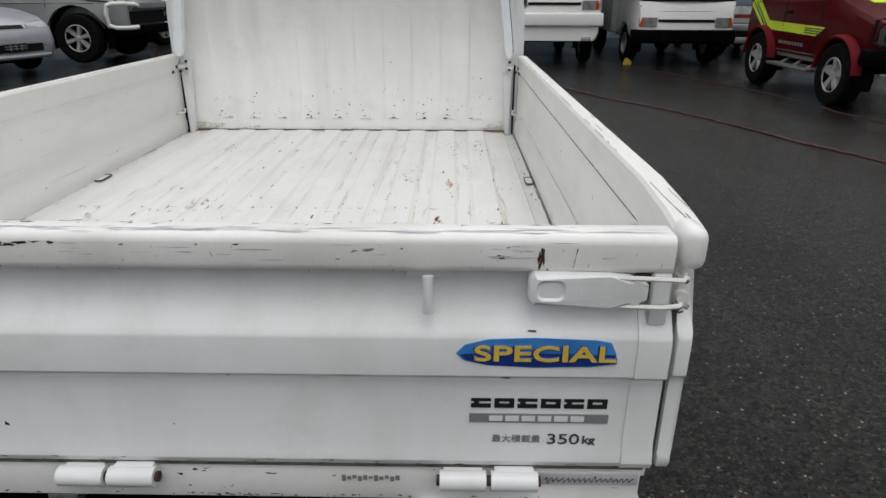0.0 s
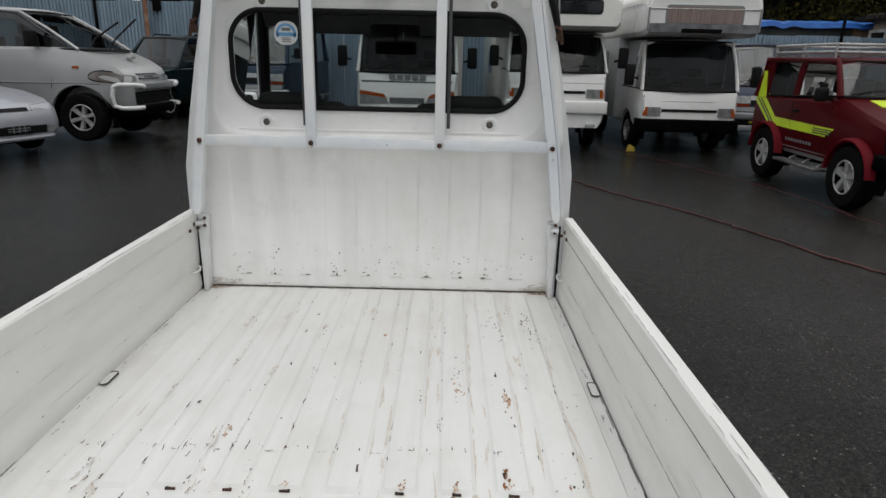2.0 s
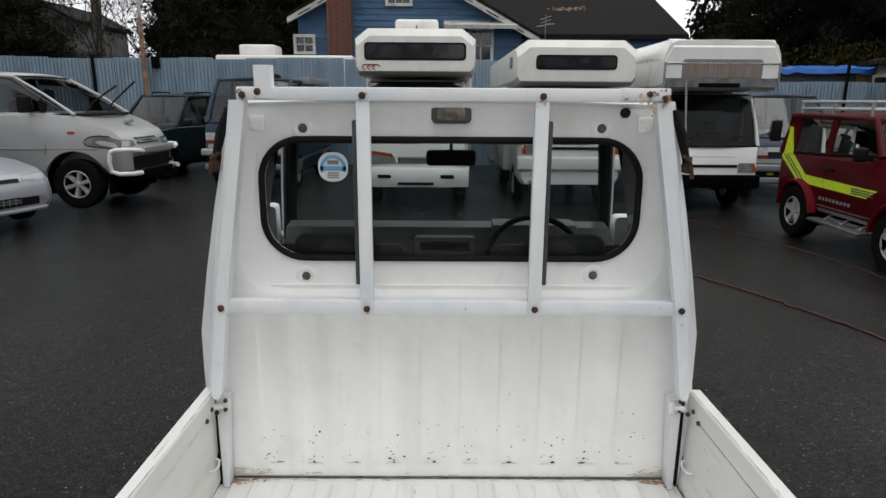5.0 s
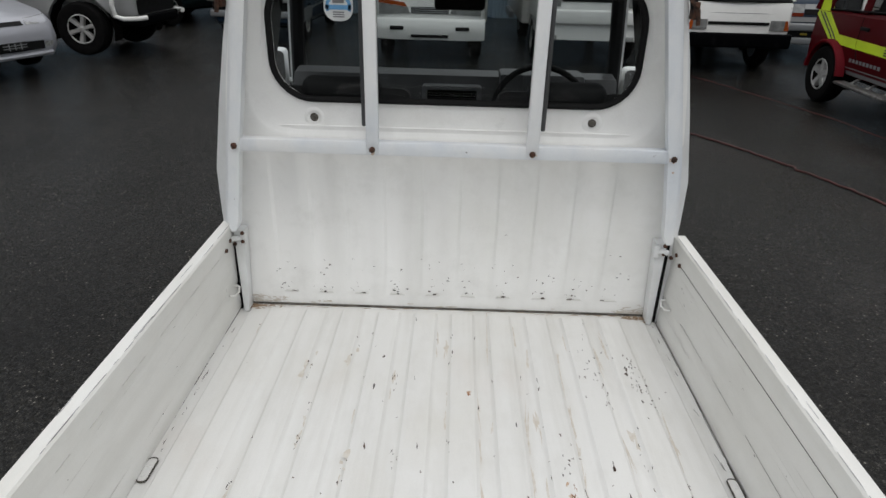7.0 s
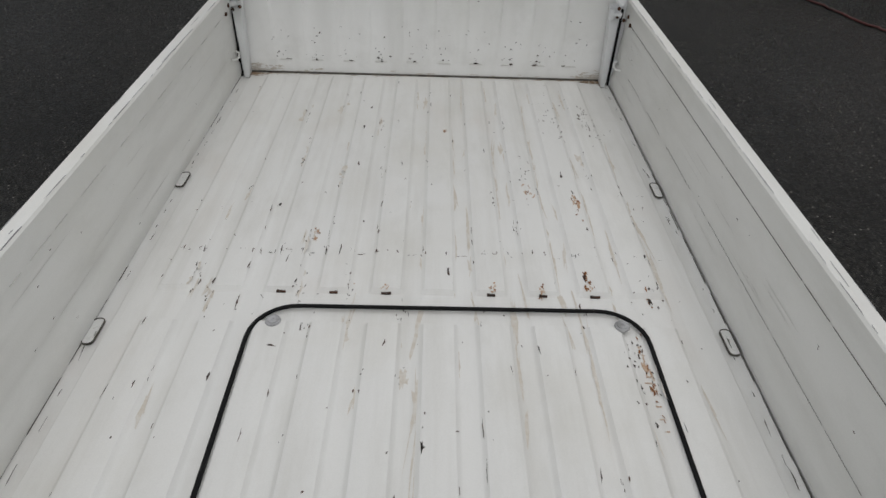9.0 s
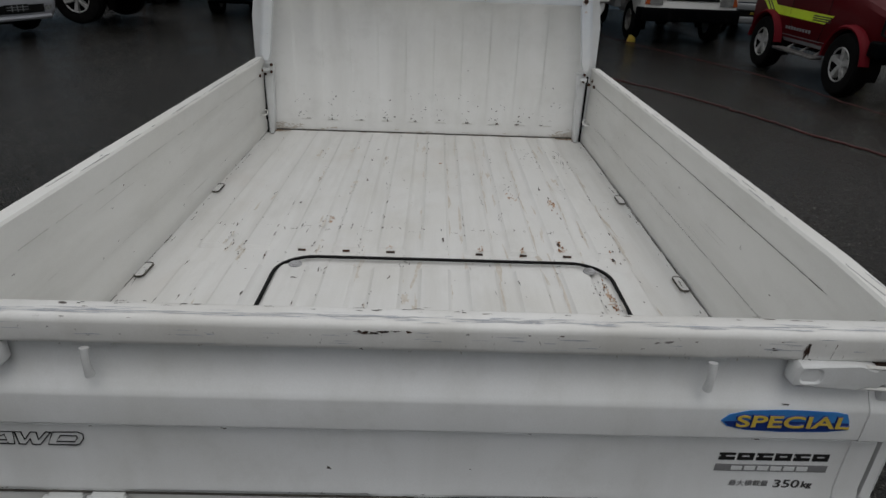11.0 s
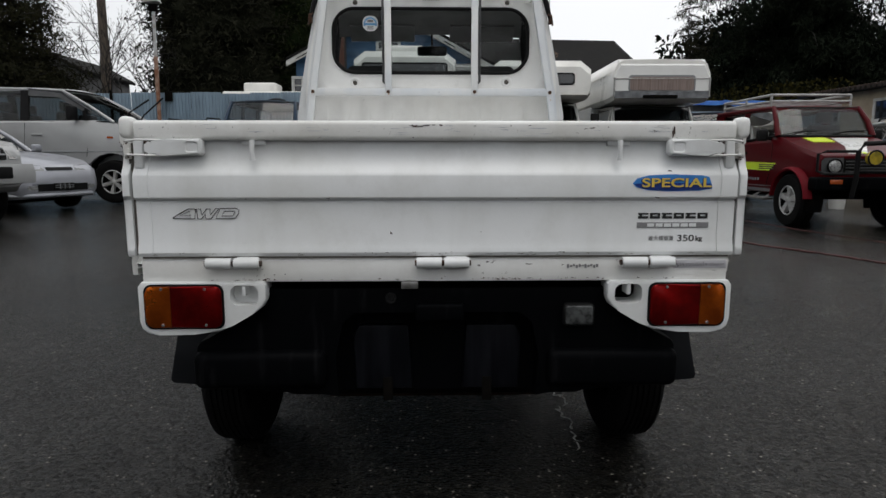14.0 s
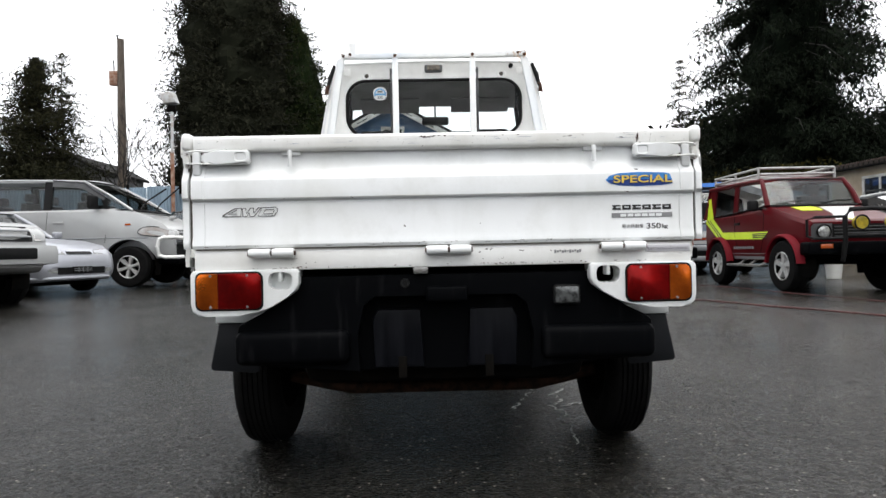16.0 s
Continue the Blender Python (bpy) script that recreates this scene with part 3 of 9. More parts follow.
for s_ in (1, -1):
    y = 0.06
    while y < 2.03:
        ln = rnd.uniform(0.03, 0.16)
        x, w = s_ * (0.6893 + rnd.gauss(0, 0.0006)), rnd.uniform(0.0006, 0.0016)
        bm.faces.new([bm.verts.new(p) for p in ((x - w, y, 0.6568), (x + w, y + 0.01, 0.6568), (x + w * 0.8, y + ln, 0.6568), (x - w * 0.7, y + ln - 0.01, 0.6568))])
        y += ln * rnd.uniform(0.95, 1.3)
    for k in range(26):
        x, y = s_ * (0.672 + rnd.gauss(0, 0.003)), rnd.uniform(0.1, 2.0)
        flake(bm, x, y, 0.6612, rnd.uniform(0.0008, 0.002), rnd.uniform(0.004, 0.03))
part("gutter_grime", bm, M_GRIMESHADE, floor_ob, "dark grime along the floor edges", 0, "stuff")
bm = BM()
for s_ in (1, -1):
    for k in range(60):
        x, y = s_ * (0.655 - abs(rnd.gauss(0, 0.035))), 2.038 - abs(rnd.gauss(0, 0.010))
        flake(bm, x, y, 0.6606 + k * 0.00001, rnd.uniform(0.004, 0.014), rnd.uniform(0.002, 0.006))
for k in range(60):
    flake(bm, rnd.uniform(-0.62, 0.62), 2.037 + rnd.gauss(0, 0.003), 0.6608 + k * 0.00001, rnd.uniform(0.006, 0.03), rnd.uniform(0.0008, 0.003))
part("corner_rust", bm, M_BROWNDIRT, floor_ob, "brown rust and dirt in the front corners", 0, "stuff")

# side gates
for s in (1, -1):
    bm = BM()
    inner = [(0.690, 0.646), (0.689, 0.675), (0.6845, 0.690), (0.6845, 0.722), (0.689, 0.738), (0.689, 0.772), (0.6855, 0.783), (0.6845, 0.86), (0.6835, 0.90), (0.6815, 0.920), (0.6785, 0.928), (0.6775, 0.9315), (0.676, 0.945), (0.6745, 0.970)]
    outer = [(0.672, 0.987), (0.676, 0.992), (0.705, 0.992), (0.709, 0.987), (0.709, 0.948), (0.704, 0.942), (0.700, 0.90), (0.705, 0.88), (0.705, 0.84), (0.699, 0.832), (0.699, 0.70), (0.702, 0.672), (0.701, 0.646)]
    rings(bm, [[(s * (x - draw), y, z) for x, z in inner + outer] for y, draw in ((0.034, 0.018 if s > 0 else 0.0), (0.10, 0.010 if s > 0 else 0.0), (0.24, 0.0), (2.015, 0.0))])
    gate = part("side_gate", bm, M_SIDEGATE, truck, "white pressed steel side gate", 28)
    gate.matrix_basis = pose(0.695, 0, 0.642, 0, 3.2, 0) @ pose(-0.690, 0, -0.660) if s > 0 else pose(0, 0, -0.018)
    upright = gate.matrix_basis.inverted() @ pose(0.006 if s > 0 else 0.003, 0, -0.018)
    bm = BM()
    y = 0.06
    while y < 1.9:
        ln = rnd.uniform(0.02, 0.30 if s > 0 else 0.10)
        h = rnd.uniform(0.0002, 0.0006)
        prism(bm, [(s * 0.6800, 0.9282 - h), (s * 0.6790, 0.9284 + h), (s * 0.6768, 0.9284 + h), (s * 0.6776, 0.9282 - h)], "y", y, min(1.93, y + ln))
        y += ln + (rnd.uniform(0.0, 0.012) if s > 0 else rnd.uniform(0.0, 0.10))
    y = 0.30 if s > 0 else 3.0
    while y < 1.83:
        ln = rnd.uniform(0.05, 0.3)
        prism(bm, [(s * 0.6856, 0.7826), (s * 0.6852, 0.7831), (s * 0.6847, 0.7831), (s * 0.6850, 0.7826)], "y", y, min(1.84, y + ln))
        y += ln + rnd.uniform(0.0, 0.08)
    part("seam_grime", bm, M_GRIMESHADE if s > 0 else M_GATESCUFF, gate, "thin broken line of grime", 0, "stuff")
    for name, mat, n, label in (("gate_wear", M_GATESCUFF, 22, "faint beige scuffs along the gate"), ("chip_scatter", M_CHIP, 22, "small dark chips in the gate paint")):
        bm = BM()
        for k in range(n):
            z = rnd.choice((0.68, 0.73, 0.778, 0.80, 0.835, 0.87, 0.90)) + rnd.gauss(0, 0.006)
            x = next(xa + (xb - xa) * (z - za) / (zb - za) for (xa, za), (xb, zb) in zip(inner, inner[1:]) if za <= z <= zb) - 0.0006
            y = rnd.uniform(0.1, 1.95)
            ln, h = (rnd.uniform(0.02, 0.14), rnd.uniform(0.001, 0.003)) if mat is M_GATESCUFF else (rnd.uniform(0.0012, 0.006), rnd.uniform(0.0008, 0.0022))
            h *= 0.6
            bm.faces.new([bm.verts.new((s * x, y + a * ln, z + b * h)) for a, b in ((-1, rnd.uniform(-0.3, 0.3)), (-0.5, -1), (0.4, -rnd.random()), (1, rnd.uniform(-0.3, 0.3)), (0.3, 1), (-0.6, rnd.random()))])
        part(name, bm, mat, gate, label, 0, "stuff")
    # black strip stands in for the shade between gate end and bulkhead
    bm = BM()
    box(bm, *sorted((s * 0.683, s * 0.690)), 2.0165, 2.030, 0.665, 0.955, 0.002)
    part("corner_gasket", bm, M_RUBBER, gate, "black strip painted for the shaded gap at the cab corner").matrix_basis = gate.matrix_basis.inverted() @ pose(0, 0, -0.018)
    bm = BM()
    for k in range(46):
        y, w = rnd.uniform(0.05, 2.0), rnd.uniform(0.006, 0.05)
        x = s * (0.6765 + rnd.uniform(0, 0.0015) + (0.03 * rnd.random() if k % 9 == 0 else 0))
        prism(bm, [(x - 0.0008, y - w), (x + 0.0007, y - w * 0.6), (x + 0.0009, y + w), (x - 0.0006, y + w * 0.7)], "z", 0.9915, 0.9926)
    part("edge_wear", bm, M_SCUFF, gate, "grey scuffs along the top edge", 0, "stuff")
    bm = BM()
    box(bm, *sorted((s * 0.676, s * 0.7025)), -0.008, 0.042, 0.9585, 1.006, 0.012, 4)
    part("corner_cap", bm, M_RAIL, gate, "chipped rounded corner cap").matrix_basis = upright @ pose(0, 0, -0.002) @ Matrix.Diagonal((0.992, 1, 1, 1))
    bm = BM()
    shell = [(0.016, 0.957), (0.0145, 0.930), (0.009, 0.914), (0.002, 0.902), (-0.005, 0.892), (-0.0088, 0.8865), (-0.010, 0.882), (-0.010, 0.839), (0.0, 0.831), (0.0, 0.735), (-0.005, 0.722), (-0.006, 0.712), (-0.002, 0.703), (0.03, 0.703), (0.034, 0.957)]
    prism(bm, shell, "x", s * 0.6835, s * 0.7005, 0.003)
    part("end_piece", bm, M_WHITE, gate, "folded end of the side gate", 35).matrix_basis = upright @ pose(0, 0, -0.009) @ Matrix.Diagonal((0.992, 1, 1, 1))
    for y in (0.712, 1.30):
        bm = BM()
        prism(bm, [(s * x, y + v) for x, v in rrect(0.666, 0.6885, -0.036, 0.036, 0.009, 4)], "z", 0.654, 0.6592)
        hinge = part("floor_hinge", bm, M_BED, floor_ob, "grimy sunken hinge plate")
        bm = BM()
        for dy in (-0.018, 0.012):
            lathe(bm, [(0.0, 0.0), (0.0055, 0.0), (0.005, 0.002), (0.0, 0.0025)], pose(s * 0.679, y + dy, 0.659), 12)
        pieces("hinge_bolt", bm, M_BED, hinge)
        bm = BM()
        ol = rrect(0.6645, 0.6895, -0.0375, 0.0375, 0.010, 4)
        il = rrect(0.6662, 0.6883, -0.0358, 0.0358, 0.009, 4)
        ring_plate(bm, [(s * x, y + v) for x, v in ol], [(s * x, y + v) for x, v in il], "z", 0.656, 0.6612)
        part("hinge_groove", bm, M_GRIMESHADE, hinge, "dark grimy groove", 0)
    bm = BM()
    tube(bm, [(s * 0.676, 1.985, 0.945), (s * 0.655, 1.99, 0.946), (s * 0.640, 2.0, 0.946)], 0.009, 8)
    box(bm, *sorted((s * 0.632, s * 0.650)), 1.985, 2.0, 0.925, 0.965, 0.004)
    part("front_catch", bm, M_WHITE, gate, "white gate catch at the cab corner").matrix_basis = gate.matrix_basis.inverted() @ pose(0, 0, -0.018)
    bm = BM()
    for px, pz in ((0.640, 0.966), (0.641, 0.938), (0.667, 0.928)):
        lathe(bm, [(0.0, -0.004), (0.006, -0.004), (0.006, 0.002), (0.0, 0.004)], pose(s * px, 1.983, pz, 90), 10)
    pieces("catch_bolt", bm, M_RUST, gate)
    bm = BM()
    for y, z in ((1.93, 0.930), (1.968, 0.946)):
        cyl(bm, (s * 0.684, y, z), (s * 0.672, y, z), 0.0065, 10)
    pieces("gate_bolt", bm, M_RUST, gate)
    bm = BM()
    tube(bm, [(s * 0.688, 1.935, 0.768), (s * 0.674, 1.945, 0.764), (s * 0.668, 1.965, 0.766), (s * 0.672, 1.985, 0.775), (s * 0.686, 1.99, 0.777)], 0.0035, 6)
    part("gate_hook", bm, M_RAIL, gate, "small white wire hook at the corner")

# tailgate
bm = BM()
shell = [(0.016, 0.964), (0.0155, 0.944), (0.0135, 0.928), (0.009, 0.914), (0.002, 0.902), (-0.005, 0.892), (-0.0088, 0.8865), (-0.010, 0.882), (-0.010, 0.836), (-0.006, 0.8315), (0.002, 0.8300), (0.0025, 0.8265), (0.0, 0.8235), (0.0, 0.736), (-0.0045, 0.722), (-0.006, 0.711), (-0.003, 0.703), (0.006, 0.701), (0.03, 0.703), (0.03, 0.964)]
prism(bm, shell, "x", -0.677, 0.6825)
tailgate = part("tailgate", bm, M_WHITE, truck, "white pressed steel tailgate with stickers", 28)
tailgate.matrix_basis = TAIL
for s in (1, -1):
    bm = BM()
    prism(bm, [(y - 0.0022, z) for y, z in shell[1:17]] + [(0.012, 0.703), (0.02, 0.944)], "x", s * 0.6455, s * (0.683 if s > 0 else 0.6775))
    part("end_stiffener", bm, M_WHITE, tailgate, "folded stiffener on the gate end", 28)
bm = BM()
prism(bm, rrect(-0.006, 0.040, 0.961, 1.004, 0.010, 4), "x", -0.671, 0.6745, 0.002)
rail = part("top_rail", bm, M_RAIL, tailgate, "scuffed rounded top rail")
bm = BM()
for k in range(30):
    x = rnd.gauss(-0.05, 0.035) if k < 12 else (rnd.gauss(0.53, 0.03) if k < 16 else rnd.uniform(-0.66, 0.66))
    if k < 12:
        flake(bm, x, -0.0064, 0.9925 + rnd.gauss(0, 0.0012), rnd.uniform(0.004, 0.012), rnd.uniform(0.001, 0.0026), 9, (0, -1, 0))
    else:
        flake(bm, x, -0.0066, rnd.choice((0.967, 0.992, rnd.uniform(0.972, 0.994))), rnd.uniform(0.001, 0.005), rnd.uniform(0.0008, 0.002), 7, (0, -1, 0))
for k in range(50):
    flake(bm, rnd.uniform(-0.66, 0.66), rnd.gauss(0.030, 0.004), 1.0045, rnd.uniform(0.002, 0.012), rnd.uniform(0.0006, 0.0016), 7)
for k in range(9):
    flake(bm, 0.532 + rnd.gauss(0, 0.0012), -0.0067 - 0.00003 * k, 0.980 + rnd.gauss(0, 0.005), 0.0022, 0.010, 11, (0, -1, 0))
for k in range(5):
    flake(bm, 0.566 + 0.004 * k / 5, -0.0067, 0.970 + 0.005 * k, 0.0006, 0.004, 7, (0, -1, 0))
for k in range(26):
    flake(bm, -0.42 + rnd.gauss(0, 0.035), 0.001 + rnd.gauss(0, 0.0015), 1.0022, rnd.uniform(0.002, 0.009), rnd.uniform(0.0006, 0.0016), 9)
part("rail_wear", bm, M_CHIP, rail, "dark chips and scratches", 0, "stuff")
bm = BM()
for k in range(170):
    x = rnd.uniform(-0.66, 0.66) if k % 3 else rnd.uniform(-0.66, 0.2)
    flake(bm, x, 0.010 + rnd.gauss(0, 0.0035), 1.0042 + 0.000004 * k, rnd.uniform(0.008, 0.055), rnd.uniform(0.0004, 0.0014), 9)
for k in range(40):
    flake(bm, rnd.uniform(-0.66, 0.66), -0.0063, 0.984 + rnd.gauss(0, 0.007), rnd.uniform(0.006, 0.03), rnd.uniform(0.0004, 0.0012), 9, (0, -1, 0))
part("rail_wear", bm, M_RAILSCUFF, rail, "bluish grey scuff streaks along the rail", 0, "stuff")
# thin dark strip paints the shade along the rail's inner edge
bm = BM()
box(bm, -0.655, 0.655, 0.0385, 0.0412, 0.970, 0.9975)
part("inner_seal", bm, M_GRIMESHADE, rail, "thin dark line painted as shade along the inner edge", 0)
bm = BM()
for k in range(70):
    x = rnd.uniform(-0.66, 0.66)
    flake(bm, x, -0.0066, 0.964 + 0.026 * rnd.random() ** 1.6, rnd.uniform(0.0008, 0.0016), rnd.uniform(0.001, 0.0034), 6, (0, -1, 0))
part("water_drop_scatter", bm, M_DROP, rail, "hanging water drops with their glint painted pale", 0, "stuff")

for s in (1, -1):
    bm = BM()
    out = [(0.520, 0.958), (0.525, 0.9645), (0.606, 0.9635), (0.630, 0.960), (0.632, 0.954), (0.648, 0.952), (0.648, 0.935), (0.632, 0.933), (0.630, 0.929), (0.606, 0.927), (0.525, 0.928), (0.520, 0.934)]
    prism(bm, [(s * x, z) for x, z in out], "y", -0.016, 0.010, 0.005)
    latch = part("latch_lever", bm, M_WHITE, tailgate, "white overcentre latch lever")
    cutb = BM()
    rings(cutb, [[(s * x, y, z) for x, z in rrect(0.543 - w, 0.543 + w, 0.9465 - v, 0.9465 + v, v * 0.7, 5)] for y, w, v in ((-0.024, 0.017, 0.0135), (-0.0165, 0.016, 0.0125), (-0.0135, 0.013, 0.0095))])
    cut(latch, cutb)
    bm = BM()
    for z in (0.961, 0.928):
        tube(bm, [(s * 0.614, -0.012, z), (s * 0.662, -0.018, z + 0.001), (s * 0.682, -0.015, z + (0.0945 - z / 10)), (s * 0.689, -0.004, z + (0.0945 - z / 10)), (s * 0.690, 0.006, z)], 0.0028, 6)
    part("latch_bail", bm, M_RAIL, tailgate, "bent wire latch bail")
    bm = BM()
    box(bm, *sorted((s * 0.654, s * 0.675)), -0.006, 0.016, 0.900, 0.962, 0.004)
    part("latch_strap", bm, M_WHITE, tailgate)
    # no slot is cut: a block in the chip colour paints its shade
    bm = BM()
    box(bm, *sorted((s * 0.640, s * 0.6545)), 0.002, 0.015, 0.928, 0.960, 0.002)
    part("latch_slot", bm, M_CHIP, tailgate, "dark block painted for the shade beside the latch strap")
    bm = BM()
    for k in range(16):
        flake(bm, s * (0.688 + rnd.gauss(0, 0.005)), -0.0085 + 0.0005 * (k % 3), rnd.choice((0.956, 0.924)) + rnd.gauss(0, 0.003), rnd.uniform(0.001, 0.004), rnd.uniform(0.001, 0.003), 8, (0, -1, 0))
    part("bracket_rust", bm, M_CHIP, tailgate, "dark rust round the latch bracket", 0, "stuff")
    bm = BM()
    box(bm, *sorted((s * 0.683, s * 0.697)), -0.002, 0.02, 0.920, 0.956, 0.003)
    cyl(bm, (s * 0.687, -0.010, 0.937), (s * 0.687, 0.0, 0.937), 0.007, 10)
    part("latch_bracket", bm, M_BRACKET, tailgate, "rust-edged white latch bracket")
    bm = BM()
    tube(bm, [(s * 0.411, -0.009, 0.960), (s * 0.411, -0.012, 0.947), (s * 0.411, -0.0125, 0.932), (s * 0.411, -0.010, 0.918)], [0.0062, 0.0052, 0.0050, 0.0068], 10)
    box(bm, *sorted((s * 0.386, s * 0.438)), 0.008, 0.018, 0.950, 0.962, 0.002)
    part("rope_hook", bm, M_WHITE, tailgate, "white rope hook")
for x in (-0.464, 0.012, 0.484):
    bm = BM()
    for a, b in ((-0.060, -0.003), (0.003, 0.060)):
        cyl(bm, (x + a, -0.014, 0.688), (x + b, -0.014, 0.688), 0.0125, 14)
        box(bm, x + a + 0.004, x + b - 0.004, -0.012, 0.0, 0.678 if a < 0 else 0.688, 0.699 if a < 0 else 0.7015, 0.002)
    hinge = part("gate_hinge", bm, M_WHITE, tailgate, "white two-barrel gate hinge")
    bm = BM()
    cyl(bm, (x - 0.064, -0.014, 0.688), (x + 0.064, -0.014, 0.688), 0.0065, 10)
    part("hinge_pin", bm, M_CHIP, hinge, "dark rusty hinge pin")

# dark strip put in as the shade between tailgate and sill
bm = BM()
box(bm, -0.670, 0.675, -0.0035, 0.004, 0.6985, 0.7022)
part("hinge_line_gap", bm, M_GRIMESHADE, tailgate, "dark strip painted for the shade under the tailgate", 0)
# dark strips behind both end gaps paint the shade inside them
for s in (1, -1):
    bm = BM()
    box(bm, *sorted((s * (0.6835 if s > 0 else 0.678), s * 0.690)), 0.006, 0.012, 0.705, 0.955)
    part("end_gap", bm, M_GRIMESHADE, tailgate, "dark strip painted for the shade in the end gap", 0)

# stickers and lettering on the tailgate
bm = BM()
ov = [(0.442, 0.866), (0.452, 0.877), (0.478, 0.884), (0.53, 0.8865), (0.60, 0.884), (0.616, 0.881), (0.6225, 0.867), (0.6245, 0.854), (0.594, 0.850), (0.53, 0.8485), (0.478, 0.851), (0.452, 0.857)]
prism(bm, ov, "y", -0.0112, -0.0098)
badge = part("oval_sticker", bm, M_BLUE, tailgate, "blue oval sticker with yellow capitals")
bm = BM()
prism(bm, [(0.446, 0.865), (0.48, 0.868), (0.6215, 0.866), (0.6235, 0.855), (0.594, 0.851), (0.53, 0.8495), (0.478, 0.852), (0.454, 0.858)], "y", -0.0116, -0.0111)
part("lower_band", bm, M_NAVY, badge)
bm = lettering("SPECIAL", 0.0275, pose(0.5420, -0.0119, 0.8665), 0.0003, 0.0, 0.0014, 1.63)
part("letter_edges", bm, M_NAVY, badge)
bm = lettering("SPECIAL", 0.0275, pose(0.5420, -0.0136, 0.8665), 0.0003, 0.0, 0.0, 1.63, 0.0005)
part("letters", bm, M_YELLOW, badge)
bm = BM()
for k in range(6):
    x0 = 0.4610 + k * 0.0276
    box(bm, x0, x0 + 0.0235, -0.0012, -0.0002, 0.795, 0.799)
    box(bm, x0, x0 + 0.0235, -0.0012, -0.0002, 0.786, 0.7915)
    if k % 2:
        box(bm, x0, x0 + 0.006, -0.0013, -0.0002, 0.786, 0.799)
        box(bm, x0 + 0.0175, x0 + 0.0235, -0.0013, -0.0002, 0.786, 0.799)
    else:
        box(bm, x0 + 0.003, x0 + 0.0095, -0.0013, -0.0002, 0.791, 0.7965)
pieces("model_mark", bm, M_BLACK, tailgate, "black block mark of the model", 0)
bm = BM()
box(bm, 0.459, 0.6255, -0.0012, -0.0002, 0.765, 0.7775)
bar = part("maker_bar", bm, M_GREYINK, tailgate, "grey maker bar", 0)
bm = BM()
for k in range(6):
    box(bm, 0.483 + k * 0.0195, 0.499 + k * 0.0195, -0.0018, -0.0011, 0.7675, 0.775)
pieces("pale_block", bm, M_WHITE, bar, "", 0)
bm = lettering("最大積載量", 0.0120, pose(0.5165, -0.0008, 0.7405), 0.0003)
part("load_words", bm, M_GREYINK, tailgate)
bm = lettering("350", 0.0215, pose(0.5735, -0.0008, 0.7405), 0.0003, 0.0, 0.0, 1.28, 0.00015)
part("load_figure", bm, M_DARKINK, tailgate)
bm = lettering("kg", 0.016, pose(0.6045, -0.0008, 0.7400), 0.0003, 0.0, 0.0, 1.1, 0.0004)
part("load_unit", bm, M_DARKINK, tailgate)
bm = BM()
for stroke in ([(0, 5), (13, 17), (77, 55), (113, 55), (107, 2), (87, 2), (88, 9), (84, 3), (4, 3)], [(36, 19), (84, 43), (86, 19)],
               [(117, 55), (137, 55), (142, 22), (166, 55), (184, 55), (184, 22), (212, 57), (228, 57), (186, 2), (161, 2), (159, 26), (141, 2), (121, 2)],
               [(233, 57), (310, 59), (325, 50), (323, 30), (307, 7), (293, 3), (210, 3)], [(255, 43), (303, 43), (305, 33), (293, 17), (238, 17)]):
    tube(bm, [(-0.598 + u * 0.000458, -0.0010, 0.787 + v * 0.000417) for u, v in stroke], 0.0010, 5, True)
part("drive_mark", bm, M_BLACK, tailgate, "outlined slanted black letters")
bm = BM()
for x, z, w, h in ((-0.107, 0.755, 0.004, 0.004), (0.50, 0.8345, 0.010, 0.0012), (-0.247, 0.833, 0.006, 0.0015), (0.18, 0.834, 0.005, 0.001), (0.10, 0.757, 0.002, 0.001), (-0.43, 0.832, 0.004, 0.001)):
    flake(bm, x, -0.0107 if z > 0.83 else -0.0008, z, w, h, 8, (0, -1, 0))
for k in range(40):
    flake(bm, rnd.choice((rnd.uniform(-0.66, 0.66), rnd.gauss(0.15, 0.2))), -0.0072, rnd.uniform(0.7045, 0.712), rnd.uniform(0.002, 0.012), 0.0008, 7, (0, -1, 0))
flake(bm, 0.528, -0.0085, 0.8935, 0.011, 0.002, 9, (0, -1, 0))
part("chip_scatter", bm, M_CHIP, tailgate, "dark scratches", 0, "stuff")

# rear sill with the tail lamps
bm = BM()
box(bm, -0.676, 0.676, 0.0, 0.06, 0.643, 0.702, 0.004)
sill = part("rear_sill", bm, M_RAIL, truck, "chipped white rear sill under the tailgate")
sill.matrix_basis = TAIL
bm = BM()
for k in range(75):
    x = rnd.choice((rnd.gauss(-0.40, 0.02), rnd.gauss(0.15, 0.05), rnd.gauss(0.25, 0.15), rnd.uniform(-0.65, 0.65)))
    flake(bm, x, -0.0006, rnd.choice((rnd.uniform(0.648, 0.695), 0.648, 0.65)), rnd.uniform(0.001, 0.006), rnd.uniform(0.0008, 0.0028), 7, (0, -1, 0))
part("sill_wear", bm, M_CHIP, sill, "rust-edged chips", 0, "stuff")
bm = BM()
for k in range(11):
    box(bm, 0.300 + k * 0.0068, 0.3052 + k * 0.0068, -0.0012, -0.0002, 0.673 + 0.002 * (k % 3), 0.682 - 0.002 * (k % 2))
part("worn_stencil", bm, M_GREYINK, sill, "worn unreadable stencil", 0, "stuff")
bm = BM()
box(bm, 0.549, 0.672, -0.002, 0.001, 0.672, 0.690, 0.0006)
plate = part("dealer_sticker", bm, M_SILVERFILM, sill, "silver dealer sticker with dark script")
